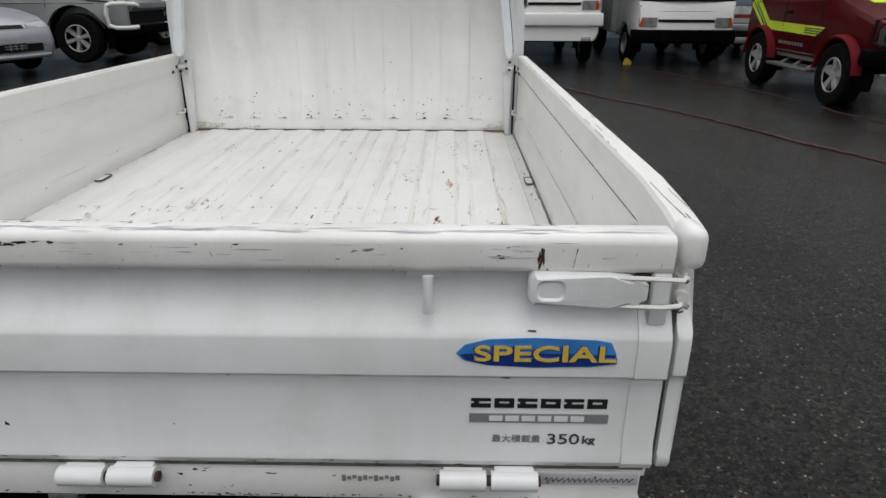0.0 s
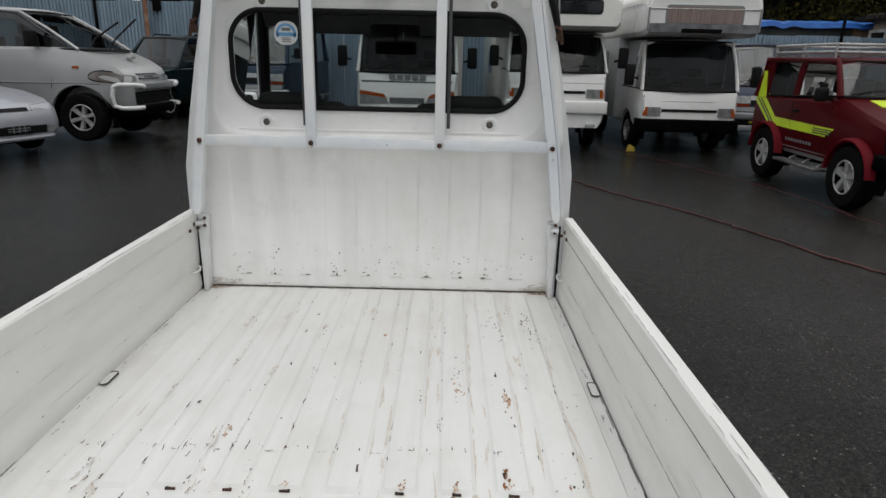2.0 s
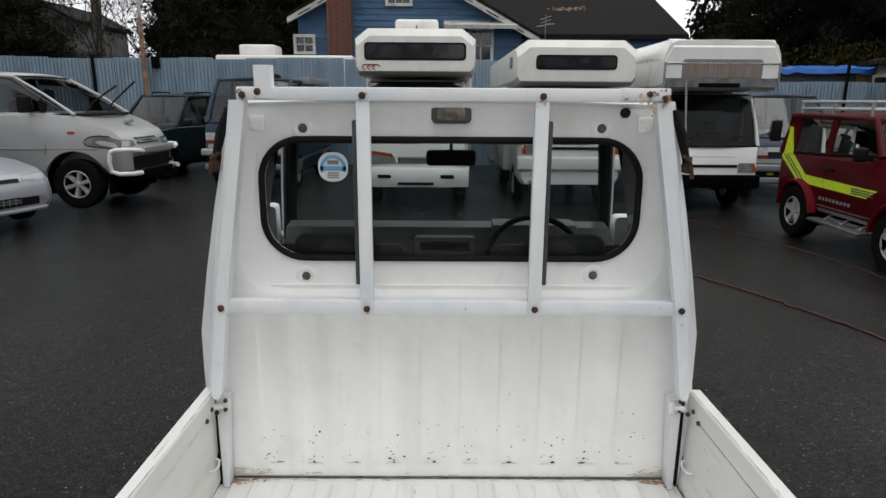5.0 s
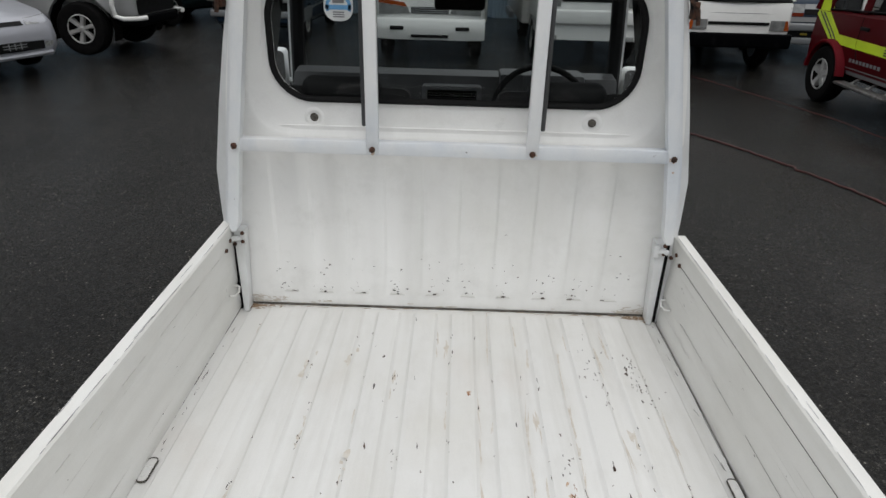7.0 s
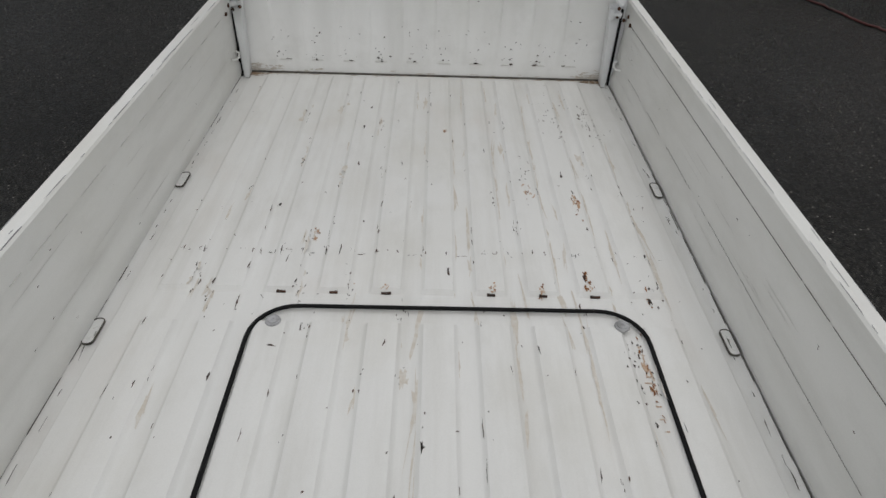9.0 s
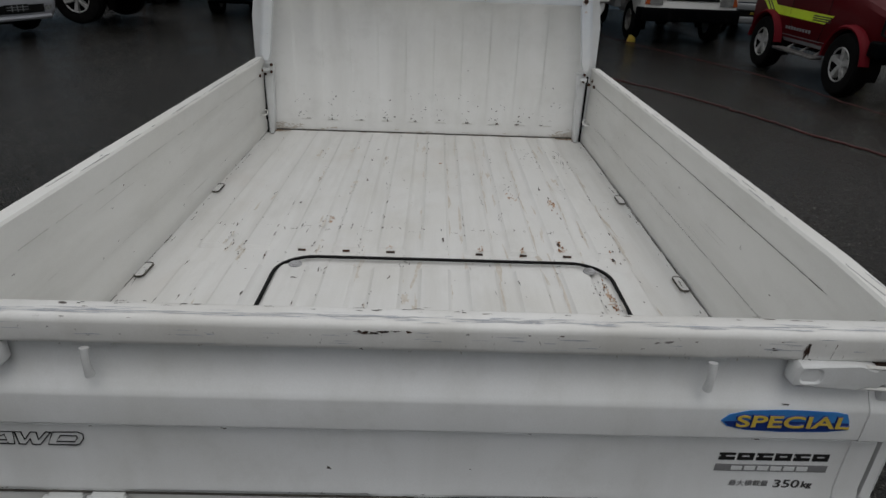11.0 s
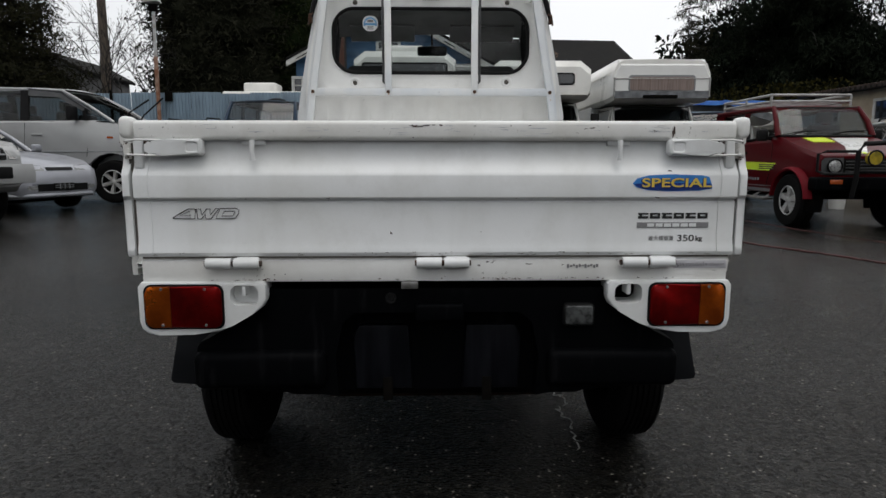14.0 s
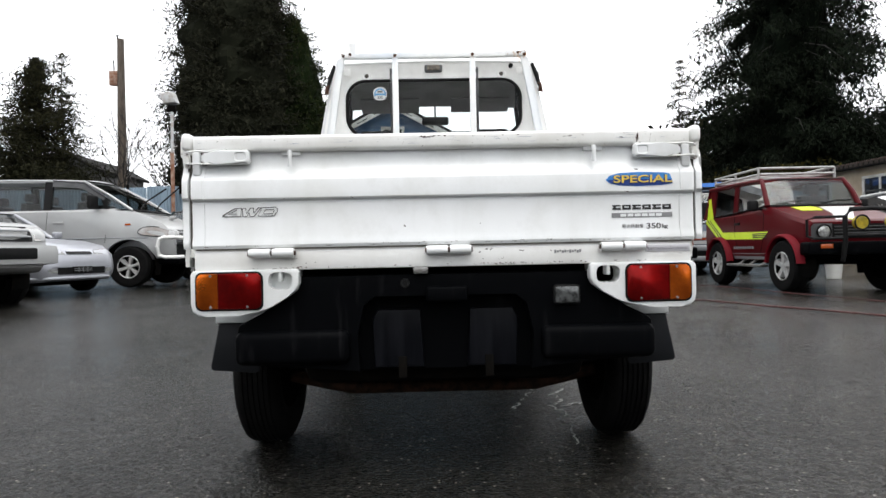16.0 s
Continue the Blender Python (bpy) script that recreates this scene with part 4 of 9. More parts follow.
bm = BM()
tube(bm, [(0.555 + 0.0014 * k + 0.0012 * math.sin(k * 1.3), -0.0023, 0.680 + (0.0068 if k % 41 in (2, 3, 4) else 0.0026 + 0.0022 * rnd.random()) * math.sin(k * 1.3)) for k in range(80)], 0.0006, 4)
part("dark_script", bm, M_BLACK, plate)

for s in (1, -1):
    bm = BM()
    out = [(0.676, 0.645), (0.684, 0.635), (0.684, 0.556), (0.679, 0.538), (0.666, 0.527), (0.640, 0.523), (0.56, 0.524), (0.505, 0.530), (0.470, 0.545), (0.425, 0.571), (0.402, 0.588), (0.394, 0.605), (0.394, 0.638), (0.400, 0.645)]
    prism(bm, [(s * x, z) for x, z in out], "y", -0.012, 0.05, 0.004)
    housing = part("lamp_housing", bm, M_WHITE, truck, "white tail lamp housing")
    housing.matrix_basis = TAIL
    c = BM()
    prism(c, [(s * x, z) for x, z in rrect(0.411, 0.475, 0.592, 0.637, 0.016, 4)], "y", -0.05, 0.2 if s > 0 else 0.02)
    cut(housing, c)
    bm = BM()
    box(bm, *sorted((s * 0.440, s * 0.449)), -0.010, 0.030, 0.612, 0.640, 0.002)
    part("tow_tab", bm, M_WHITE, housing)
    bm = BM()
    prism(bm, [(s * x, z) for x, z in rrect(0.489, 0.670, 0.538, 0.641, 0.018, 5)], "y", -0.0145, -0.006)
    part("lamp_gasket", bm, M_RUBBER, housing)
    bm = BM()
    pts = [p for p in rrect(0.493, 0.666, 0.542, 0.637, 0.016, 5)]
    prism(bm, [(s * max(x, 0.609), z) for x, z in pts], "y", -0.0185, -0.010, 0.003)
    amber = part("amber_lens", bm, M_AMBER, housing, "amber indicator lens")
    bm = BM()
    prism(bm, [(s * min(x, 0.6075), z) for x, z in pts], "y", -0.0195, -0.010, 0.003)
    red = part("red_lens", bm, M_RED, housing, "red tail lamp lens")
    for ob, x in ((amber, 0.628), (red, 0.530)):
        bm = BM()
        for z in (0.548, 0.631):
            lathe(bm, [(0.0, 0.0), (0.004, 0.0), (0.003, 0.002), (0.0, 0.002)], pose(s * x, -0.019, z, 90), 8)
        pieces("lens_screw", bm, M_STEEL, ob)

# black rear bumper
bm = BM()
half = [(0.40, 0.624), (0.412, 0.606), (0.425, 0.570), (0.50, 0.527), (0.562, 0.497), (0.571, 0.485), (0.571, 0.40), (0.556, 0.385), (0.262, 0.372), (0.235, 0.358)]
prism(bm, half + [(-x, z) for x, z in half[::-1]], "y", 0.020, 0.12, 0.006)
bumper = part("rear_bumper", bm, M_PLASTIC, truck, "faded black plastic rear bumper")
bumper.matrix_basis = TAIL
c = BM()
prism(c, [(-0.235, 0.33), (0.235, 0.33), (0.243, 0.46), (0.225, 0.54), (0.195, 0.565), (-0.195, 0.565), (-0.225, 0.54), (-0.243, 0.46)], "y", -0.05, 0.075)
cut(bumper, c)
for s in (1, -1):
    bm = BM()
    box(bm, *sorted((s * 0.262, s * 0.575)), -0.006, 0.06, 0.386, 0.478, 0.022, 4)
    part("bumper_step", bm, M_PLASTIC, bumper)
    bm = BM()
    prism(bm, [(s * x, z) for x, z in ((0.06, 0.365), (0.20, 0.365), (0.205, 0.50), (0.19, 0.525), (0.07, 0.525))], "y", 0.058, 0.09, 0.006)
    part("plate_pad", bm, M_PAD, bumper, "faded bluish black pad with pale runs")
    bm = BM()
    box(bm, s * 0.122 - 0.012, s * 0.122 + 0.012, 0.055, 0.062, 0.335, 0.395, 0.002)
    part("plate_tab", bm, M_DARK, bumper)
bm = BM()
box(bm, -0.052, 0.062, -0.006, 0.08, 0.548, 0.590, 0.008, 3)
part("plate_lamp", bm, M_PLASTIC, bumper, "black number plate lamp")
bm = BM()
prism(bm, rrect(0.297, 0.371, 0.533, 0.587, 0.010, 4), "y", 0.008, 0.03, 0.002)
rev = part("reverse_lamp", bm, M_RUBBER, bumper)
bm = BM()
prism(bm, rrect(0.301, 0.367, 0.538, 0.583, 0.008, 4), "y", 0.002, 0.02, 0.003)
part("reverse_lens", bm, M_REVLENS, rev, "dark clear reversing lens")
bm = BM()
lathe(bm, [(0.0, 0.0), (0.013, 0.0), (0.013, 0.006), (0.009, 0.006), (0.008, 0.003), (0.0, 0.003)], pose(-0.110, 0.020, 0.600, 90), 20)
part("lid_lock", bm, M_RUBBER, bumper, "round key lock")
bm = BM()
box(bm, -0.085, -0.045, 0.0, 0.03, 0.625, 0.643, 0.003)
part("latch_tongue", bm, M_STEEL, bumper)

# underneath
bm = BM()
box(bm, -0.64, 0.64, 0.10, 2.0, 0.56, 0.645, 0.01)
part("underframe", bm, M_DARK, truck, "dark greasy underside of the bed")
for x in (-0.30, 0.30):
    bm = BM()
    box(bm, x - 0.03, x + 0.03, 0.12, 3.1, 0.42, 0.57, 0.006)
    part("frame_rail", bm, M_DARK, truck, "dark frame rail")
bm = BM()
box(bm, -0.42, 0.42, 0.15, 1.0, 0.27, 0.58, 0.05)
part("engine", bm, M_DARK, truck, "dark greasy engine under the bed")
# unseen tray and tank, added to keep light off the ground below
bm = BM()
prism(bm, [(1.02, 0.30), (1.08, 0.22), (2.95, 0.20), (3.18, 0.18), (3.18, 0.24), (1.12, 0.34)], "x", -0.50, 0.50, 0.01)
part("undertray", bm, M_DARK, truck, "unseen dark tray added to block light under the cab")
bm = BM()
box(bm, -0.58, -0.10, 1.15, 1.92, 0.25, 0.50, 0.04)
part("fuel_tank", bm, M_DARK, truck, "unseen dark box added to block light under the bed")
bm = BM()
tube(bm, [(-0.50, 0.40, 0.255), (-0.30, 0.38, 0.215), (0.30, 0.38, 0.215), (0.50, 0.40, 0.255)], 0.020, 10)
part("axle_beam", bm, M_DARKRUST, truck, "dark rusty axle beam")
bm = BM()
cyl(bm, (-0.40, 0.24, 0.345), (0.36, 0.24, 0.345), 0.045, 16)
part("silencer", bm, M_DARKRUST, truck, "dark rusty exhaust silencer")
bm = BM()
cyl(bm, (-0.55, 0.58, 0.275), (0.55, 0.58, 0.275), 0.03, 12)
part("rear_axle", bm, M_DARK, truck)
for s in (1, -1):
    bm = BM()
    prism(bm, [(s * 0.520, 0.465), (s * 0.652, 0.467), (s * 0.680, 0.334), (s * 0.674, 0.324), (s * 0.550, 0.314), (s * 0.540, 0.320)], "y", 0.150, 0.156, 0.001)
    flap = part("mud_flap", bm, M_FLAP, truck, "black rubber mud flap")
    bm = BM()
    box(bm, *sorted((s * 0.52, s * 0.66)), 0.140, 0.165, 0.462, 0.495, 0.004)
    part("flap_bracket", bm, M_WHITE, flap)
    for yw in (0.58, 2.465):
        bm = BM()
        tp = [(0.165, -0.060), (0.20, -0.070), (0.245, -0.072), (0.268, -0.060), (0.2745, -0.048)]
        for k, h in enumerate((-0.040, -0.024, -0.008, 0.008, 0.024, 0.040)):
            tp += [(0.275, h - 0.0065), (0.275, h + 0.0035), (0.269, h + 0.0045), (0.269, h + 0.0085)]
        tp += [(0.2745, 0.050), (0.268, 0.060), (0.245, 0.072), (0.20, 0.070), (0.165, 0.060)]
        wheel = link("wheel", bpy.data.meshes.new("wheel"), None, truck, "black tyre on a plain steel rim")
        lathe(bm, tp, pose(s * 0.604, yw, 0.275, 0, 90, 0), 40)
        part("tyre", bm, M_TYRE, wheel)
        bm = BM()
        lathe(bm, [(0.0, -0.02), (0.10, -0.02), (0.15, -0.05), (0.168, -0.058), (0.168, 0.058), (0.15, 0.05), (0.10, 0.02), (0.0, 0.02)], pose(s * 0.604, yw, 0.275, 0, 90, 0), 24)
        part("rim", bm, M_DARK, wheel)

# cab: lower ribbed bulkhead
bm = BM()
RX = [-0.530 + 0.1177 * k for k in range(10)]
cols = [(-0.672, 0.0)]
for c in RX:
    cols += [(c - 0.032, 0.0), (c - 0.023, 0.0075), (c + 0.040, 0.0075), (c + 0.053, 0.0)]
cols += [(0.672, 0.0)]
rows = [[(x, 2.072, z) for x, d in cols] for z in (0.645, 1.28)]
face = []
for z, k in ((0.645, 0), (0.705, 0), (0.718, 1), (1.0, 1), (1.198, 1), (1.212, 0), (1.275, 0)):
    face.append([(x, 2.050 + (0 if k else 0.0) + d * k, z) for x, d in cols])
sheet(bm, [rows[0]] + face + [rows[1]])
cab_lower = part("bulkhead", bm, M_CAB, truck, "white ribbed bulkhead behind the cab", 30)
bm = BM()
for c in RX:
    for k in range(9):
        flake(bm, c + rnd.gauss(0.01, 0.026), 2.0494, 0.72 + abs(rnd.gauss(0.04, 0.045)), rnd.uniform(0.0012, 0.0060), rnd.uniform(0.001, 0.0038), 7, (0, -1, 0))
    if rnd.random() < 0.8:
        flake(bm, c + rnd.gauss(0.012, 0.012), 2.0470, 0.7145, rnd.uniform(0.006, 0.013), rnd.uniform(0.002, 0.005), 9, (0, -1, 0))
for x, z, w, h in ((0.0, 0.779, 0.006, 0.003), (0.0, 0.768, 0.007, 0.003), (-0.178, 0.727, 0.008, 0.004), (-0.06, 0.726, 0.008, 0.003), (0.065, 0.724, 0.004, 0.002), (0.41, 0.728, 0.006, 0.003), (0.18, 0.94, 0.003, 0.002), (-0.405, 0.83, 0.003, 0.003)):
    flake(bm, x, 2.0492, z, w, h, 8, (0, -1, 0))
part("bulkhead_wear", bm, M_CHIP, cab_lower, "small dark chips along the bottom", 0, "stuff")
bm = BM()
for k in range(150):
    side = rnd.choice((1, -1, 0))
    x = side * (0.655 - abs(rnd.gauss(0, 0.05))) if side else rnd.uniform(-0.64, 0.64)
    flake(bm, x, 2.0496 - 0.000004 * k, 0.662 + abs(rnd.gauss(0, 0.014 if side else 0.006)), rnd.uniform(0.006, 0.022), rnd.uniform(0.001, 0.005), 9, (0, -1, 0))
part("bottom_dirt", bm, M_HALO, cab_lower, "beige dirt along the bottom edge", 0, "stuff")
for c in RX:
    bm = BM()
    prism(bm, [(c - 0.016, 0.709), (c + 0.034, 0.7095), (c + 0.028, 0.714), (c - 0.010, 0.715)], "y", 2.0475, 2.0505, 0.001)
    part("rib_foot", bm, M_SIDEGATE, cab_lower)
bm = BM()
box(bm, -0.655, 0.655, 2.042, 2.052, 0.655, 0.6645, 0.002)
part("floor_seam", bm, M_GRIMESHADE, cab_lower, "dark sealed seam at the floor")

# cab: upper back panel with its window opening
CX, CZ = 0.002, 1.515
window = rrect(-0.512, 0.512, 1.359, 1.674, 0.105, 9)
window = [(a[0] + (b[0] - a[0]) * k / m, a[1] + (b[1] - a[1]) * k / m) for a, b in zip(window, window[1:] + window[:1]) for m in (max(1, int(math.hypot(b[0] - a[0], b[1] - a[1]) / 0.03)),) for k in range(m)]
angs = [math.atan2(z - CZ, x - CX) for x, z in window]
lip = rrect(-0.545, 0.548, 1.325, 1.706, 0.125, 9)
def tapered(w, z0, z1, r):
    return [(CX + x * (1.0 - 0.19 * (z - z0)), z) for x, z in rrect(-w, w, z0, z1, r, 9)]


swage1 = tapered(0.572, 1.284, 1.728, 0.10)
swage2 = tapered(0.604, 1.252, 1.764, 0.12)
swage3 = tapered(0.612, 1.245, 1.772, 0.125)
edge = [(-0.672, 1.236), (0.680, 1.236), (0.660, 1.40), (0.590, 1.790), (-0.582, 1.790), (-0.652, 1.40)]
bm = BM()
loops = []
for outline, y in ((edge, 2.10), (edge, 2.040), (swage3, 2.040), (swage2, 2.044), (swage1, 2.060), (lip, 2.061), (window, 2.063), (window, 2.068)):
    loops.append([(p[0], y, p[1]) for p in (cast(outline, (CX, CZ), a) for a in angs)])
sheet(bm, loops, True)
cab_back = part("cab_back_panel", bm, M_CAB, truck, "white cab back panel round the rear window", 50)
bm = BM()
tube(bm, [(x, 2.060, z) for x, z in rrect(-0.520, 0.519, 1.352, 1.682, 0.112, 9)], 0.0095, 8, True, 1.0, (0, 1, 0))
part("window_seal", bm, M_RUBBER, cab_back, "black rubber window seal")
bm = BM()
for x in (-0.232, 0.246):
    box(bm, x - 0.012, x + 0.012, 2.062, 2.084, 1.358, 1.676, 0.002)
pieces("pane_divider", bm, M_RUBBER, cab_back)
for x0, x1, y in ((-0.516, -0.225, 2.070), (-0.24, 0.254, 2.078), (0.238, 0.516, 2.070)):
    bm = BM()
    bm.faces.new([bm.verts.new(p) for p in ((x0, y, 1.356), (x1, y, 1.356), (x1, y, 1.677), (x0, y, 1.677))])
    part("rear_pane", bm, M_GLASS, cab_back, "clear rear window pane", 0).visible_shadow = False
for x, z in ((-0.401, 1.712), (0.406, 1.715), (-0.409, 1.298), (0.407, 1.304)):
    bm = BM()
    lathe(bm, [(0.0, 0.0), (0.013, 0.0), (0.012, 0.003), (0.007, 0.004), (0.007, 0.010), (0.0, 0.011)], pose(x, 2.062, z, 90), 14)
    bolt = part("guard_bolt", bm, M_GRIMESHADE, cab_back, "steel bolt in a dimple")
    bm = BM()
    lathe(bm, [(0.013, -0.001), (0.017, 0.0025), (0.022, 0.003), (0.028, 0.0015), (0.032, -0.001)], pose(x, 2.061, z, 90), 24)
    part("bolt_dimple", bm, M_CAB, bolt, "raised ring pressed round the bolt")
bm = BM()
prism(bm, rrect(-0.054, 0.053, 1.726, 1.775, 0.014, 4), "y", 2.042, 2.069, 0.003)
lampb = part("cargo_lamp", bm, M_TRIM, cab_back, "small cargo lamp over the rear window")
bm = BM()
prism(bm, rrect(-0.038, 0.037, 1.735, 1.766, 0.008, 4), "y", 2.036, 2.054, 0.002)
part("cargo_lens", bm, M_LAMPBROWN, lampb, "yellowed lens")
bm = BM()
lathe(bm, [(0.0, 0.0), (0.014, 0.0), (0.014, 0.008), (0.010, 0.020), (0.0, 0.021)], pose(0.462, 2.050, 1.757, 90), 14)
part("rubber_plug", bm, M_RUBBER, cab_back, "black rubber plug")
for s in (1, -1):
    bm = BM()
    box(bm, s * 0.515 - 0.020, s * 0.515 + 0.020, 2.034, 2.041, 1.706, 1.746, 0.002)
    for dx, dz in ((-0.006, 0.012), (0.008, -0.010)):
        lathe(bm, [(0.0, 0.0), (0.007, 0.0), (0.006, 0.003), (0.0, 0.003)], pose(s * 0.515 + s * dx, 2.034, 1.726 + dz, 90), 10)
    part("corner_bracket", bm, M_CAB, cab_back, "white riveted corner bracket")
    bm = BM()
    x = -0.252 if s < 0 else 0.256
    box(bm, x - 0.006, x + 0.006, 1.985, 2.0, 1.295, 1.735, 0.003)
    for z in (1.30, 1.73):
        tube(bm, [(x, 1.99, z), (x, 2.064, z)], 0.006, 8)
    part("window_bar", bm, M_TRIM, cab_back, "dark steel bar across the rear window")
# round sticker inside the left pane
bm = BM()
prism(bm, rrect(-0.364, -0.283, 1.567, 1.647, 0.034, 6), "y", 2.0665, 2.0688)
st = part("round_sticker", bm, M_WHITE, cab_back, "white sticker with a blue arc")
bm = BM()
arc = [(-0.3235 + r * math.cos(radians(a)), 1.604 + r * math.sin(radians(a))) for r, aa in ((0.036, range(-20, 201, 20)), (0.027, range(200, -21, -20))) for a in aa]
prism(bm, arc, "y", 2.0655, 2.0668)
box(bm, -0.359, -0.288, 2.0655, 2.0666, 1.597, 1.609)
pieces("blue_arc", bm, M_SKYBLUE, st, "", 0)
bm = BM()
for k in range(3):
    box(bm, -0.339, -0.308, 2.0652, 2.0666, 1.577 + 0.006 * k, 1.580 + 0.006 * k)
box(bm, -0.339, -0.308, 2.0652, 2.0666, 1.614, 1.625)
part("fine_print", bm, M_GREYINK, st, "unreadable fine print", 0, "stuff")

# cab: doors, roof, windscreen, front
SIDE = [(0.700, 0.45), (0.722, 0.80), (0.724, 1.0), (0.722, 1.13), (0.690, 1.32), (0.655, 1.50), (0.600, 1.745), (0.578, 1.785), (0.52, 1.797)]
for s in (1, -1):
    bm = BM()
    rows = [[(s * (x - (0.002 if y > 3 else 0)), y, z) for x, z in SIDE] for y in (2.062, 2.16)]
    sheet(bm, rows)
    sheet(bm, [[(s * x, 2.062, z) for x, z in SIDE], [(s * (x - 0.05), 2.062, z) for x, z in SIDE]])
    part("rear_pillar", bm, M_WHITE, truck, "white cab corner pillar", 50)
    bm = BM()
    rows = [[(s * (x - 0.02 * max(0, y - 2.9)), y, z) for x, z in SIDE[:4]] for y in (2.162, 2.6, 3.0, 3.20, 3.27)]
    sheet(bm, rows)
    part("door", bm, M_WHITE, truck, "white cab door", 50)
    bm = BM()
    def at(z):
        for (xa, za), (xb, zb) in zip(SIDE, SIDE[1:]):
            if za <= z <= zb:
                return xa + (xb - xa) * (z - za) / (zb - za)
    tube(bm, [(s * at(1.13), 3.12, 1.13), (s * at(1.45), 2.93, 1.45), (s * at(1.76), 2.70, 1.76), (s * at(1.77), 2.16, 1.77)], 0.025, 8)
    pillar = part("screen_pillar", bm, M_WHITE, truck, "white windscreen pillar")
    bm = BM()
    tube(bm, [(s * (at(1.13) - 0.016), 3.100, 1.13), (s * (at(1.45) - 0.016), 2.910, 1.45), (s * (at(1.76) - 0.016), 2.680, 1.75), (s * (at(1.77) - 0.016), 2.16, 1.76)], 0.028, 8)
    part("pillar_trim", bm, M_SEAT, pillar, "dark inner pillar trim")
    bm = BM()
    sheet(bm, [[(s * at(z), y, z) for z in (1.13, 1.32, 1.5, 1.74)] for y in (2.17, 2.69)])
    part("side_glass", bm, M_GLASS, truck, "clear door glass").visible_shadow = False
    bm = BM()
    mx, mz = (0.785, 1.215) if s > 0 else (0.795, 1.255)
    box(bm, s * mx - 0.058, s * mx + 0.058, 3.03, 3.085, mz - 0.09, mz + 0.09, 0.02, 3)
    tube(bm, [(s * 0.70, 3.06, mz - 0.06), (s * (mx - 0.03), 3.07, mz - 0.04)], 0.012, 8)
    door_mirror = part("door_mirror", bm, M_WHITE, truck, "white door mirror")
    bm = BM()
    prism(bm, [(s * mx + x, mz + z) for x, z in rrect(-0.050, 0.050, -0.080, 0.080, 0.02, 4)], "y", 3.024, 3.032)
    part("mirror_glass", bm, M_CHROME, door_mirror, "mirror glass", 0)
    bm = BM()
    tube(bm, [(s * 0.588, 2.035, 1.765), (s * 0.612, 2.03, 1.70), (s * 0.630, 2.025, 1.627)], [0.010, 0.014, 0.010], 8)
    part("drip_tube", bm, M_RUBBER, truck, "black rubber tube at the cab corner")
    bm = BM()
    box(bm, s * 0.632 - 0.008, s * 0.632 + 0.008, 2.01, 2.045, 1.600, 1.645, 0.003)
    tube(bm, [(s * 0.618, 2.02, 1.648), (s * 0.634, 2.005, 1.625), (s * 0.640, 2.005, 1.588)], 0.006, 8)
    part("rusty_clamp", bm, M_RUST, truck, "rusty clamp on the cab corner")
bm = BM()
sheet(bm, [[(x, y, 1.795 + 0.012 * (1 - (x / 0.55) ** 2) - dz) for x in (-0.56, -0.52, -0.3, 0, 0.3, 0.52, 0.56)] for y, dz in ((2.040, 0.026), (2.034, 0.024), (2.031, 0.018), (2.04, 0.008), (2.09, 0.002), (2.4, 0.0), (2.65, 0.006), (2.72, 0.03))])
part("roof", bm, M_WHITE, truck, "white cab roof", 50)
bm = BM()
sheet(bm, [[(x * w, y, z) for x in (-1, -0.5, 0, 0.5, 1)] for y, z, w in ((2.71, 1.765, 0.57), (2.92, 1.45, 0.63), (3.12, 1.13, 0.68))])
screen_pane = part("windscreen", bm, M_GLASS, truck, "clear windscreen with water drops")
screen_pane.visible_shadow = False
bm = BM()
for k in range(190):
    z = 1.29 + 0.20 * rnd.random() ** 1.3
    flake(bm, rnd.gauss(-0.03, 0.14), 2.914 + (1.45 - z) * 0.625, z, rnd.uniform(0.0020, 0.0040), rnd.uniform(0.0020, 0.0040), 6, (0, -0.848, -0.53))
part("water_drop_scatter", bm, M_DROP, screen_pane, "small water drops with their glint painted pale", 0, "stuff")
bm = BM()
sheet(bm, [[(x * w, y, z + 0.02 * (1 - x * x)) for x in (-1, -0.6, 0, 0.6, 1)] for y, z, w in ((2.085, 1.70, 0.555), (2.13, 1.752, 0.555), (2.45, 1.755, 0.56), (2.62, 1.725, 0.565), (2.715, 1.655, 0.575), (2.735, 1.66, 0.575))])
part("headliner", bm, M_LINER, truck, "pale grey cab headliner with front lip", 50)
for x0, x1 in ((-0.50, -0.10), (0.12, 0.52)):
    bm = BM()
    prism(bm, [(2.60, 1.70), (2.615, 1.712), (2.715, 1.64), (2.70, 1.628)], "x", x0, x1, 0.004)
    part("sun_visor", bm, M_LINER, truck, "pale grey folded sun visor")
# unseen lower edge drops to 0.17 to block light under the truck
bm = BM()
prism(bm, [(3.10, 1.13), (3.22, 1.10), (3.285, 0.95), (3.295, 0.30), (3.22, 0.17), (3.05, 0.19), (3.05, 1.05)], "x", -0.69, 0.69, 0.02)
part("front_panel", bm, M_WHITE, truck, "white cab nose")
bm = BM()
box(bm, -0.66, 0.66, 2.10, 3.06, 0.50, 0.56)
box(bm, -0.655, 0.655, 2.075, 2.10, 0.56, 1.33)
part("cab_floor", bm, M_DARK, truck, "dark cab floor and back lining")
bm = BM()
prism(bm, [(2.78, 0.95), (2.80, 1.20), (2.84, 1.285), (2.92, 1.296), (3.08, 1.16), (3.08, 0.80)], "x", -0.66, 0.66, 0.012)
dash = part("dashboard", bm, M_TRIM, truck, "grey plastic dashboard")
bm = BM()
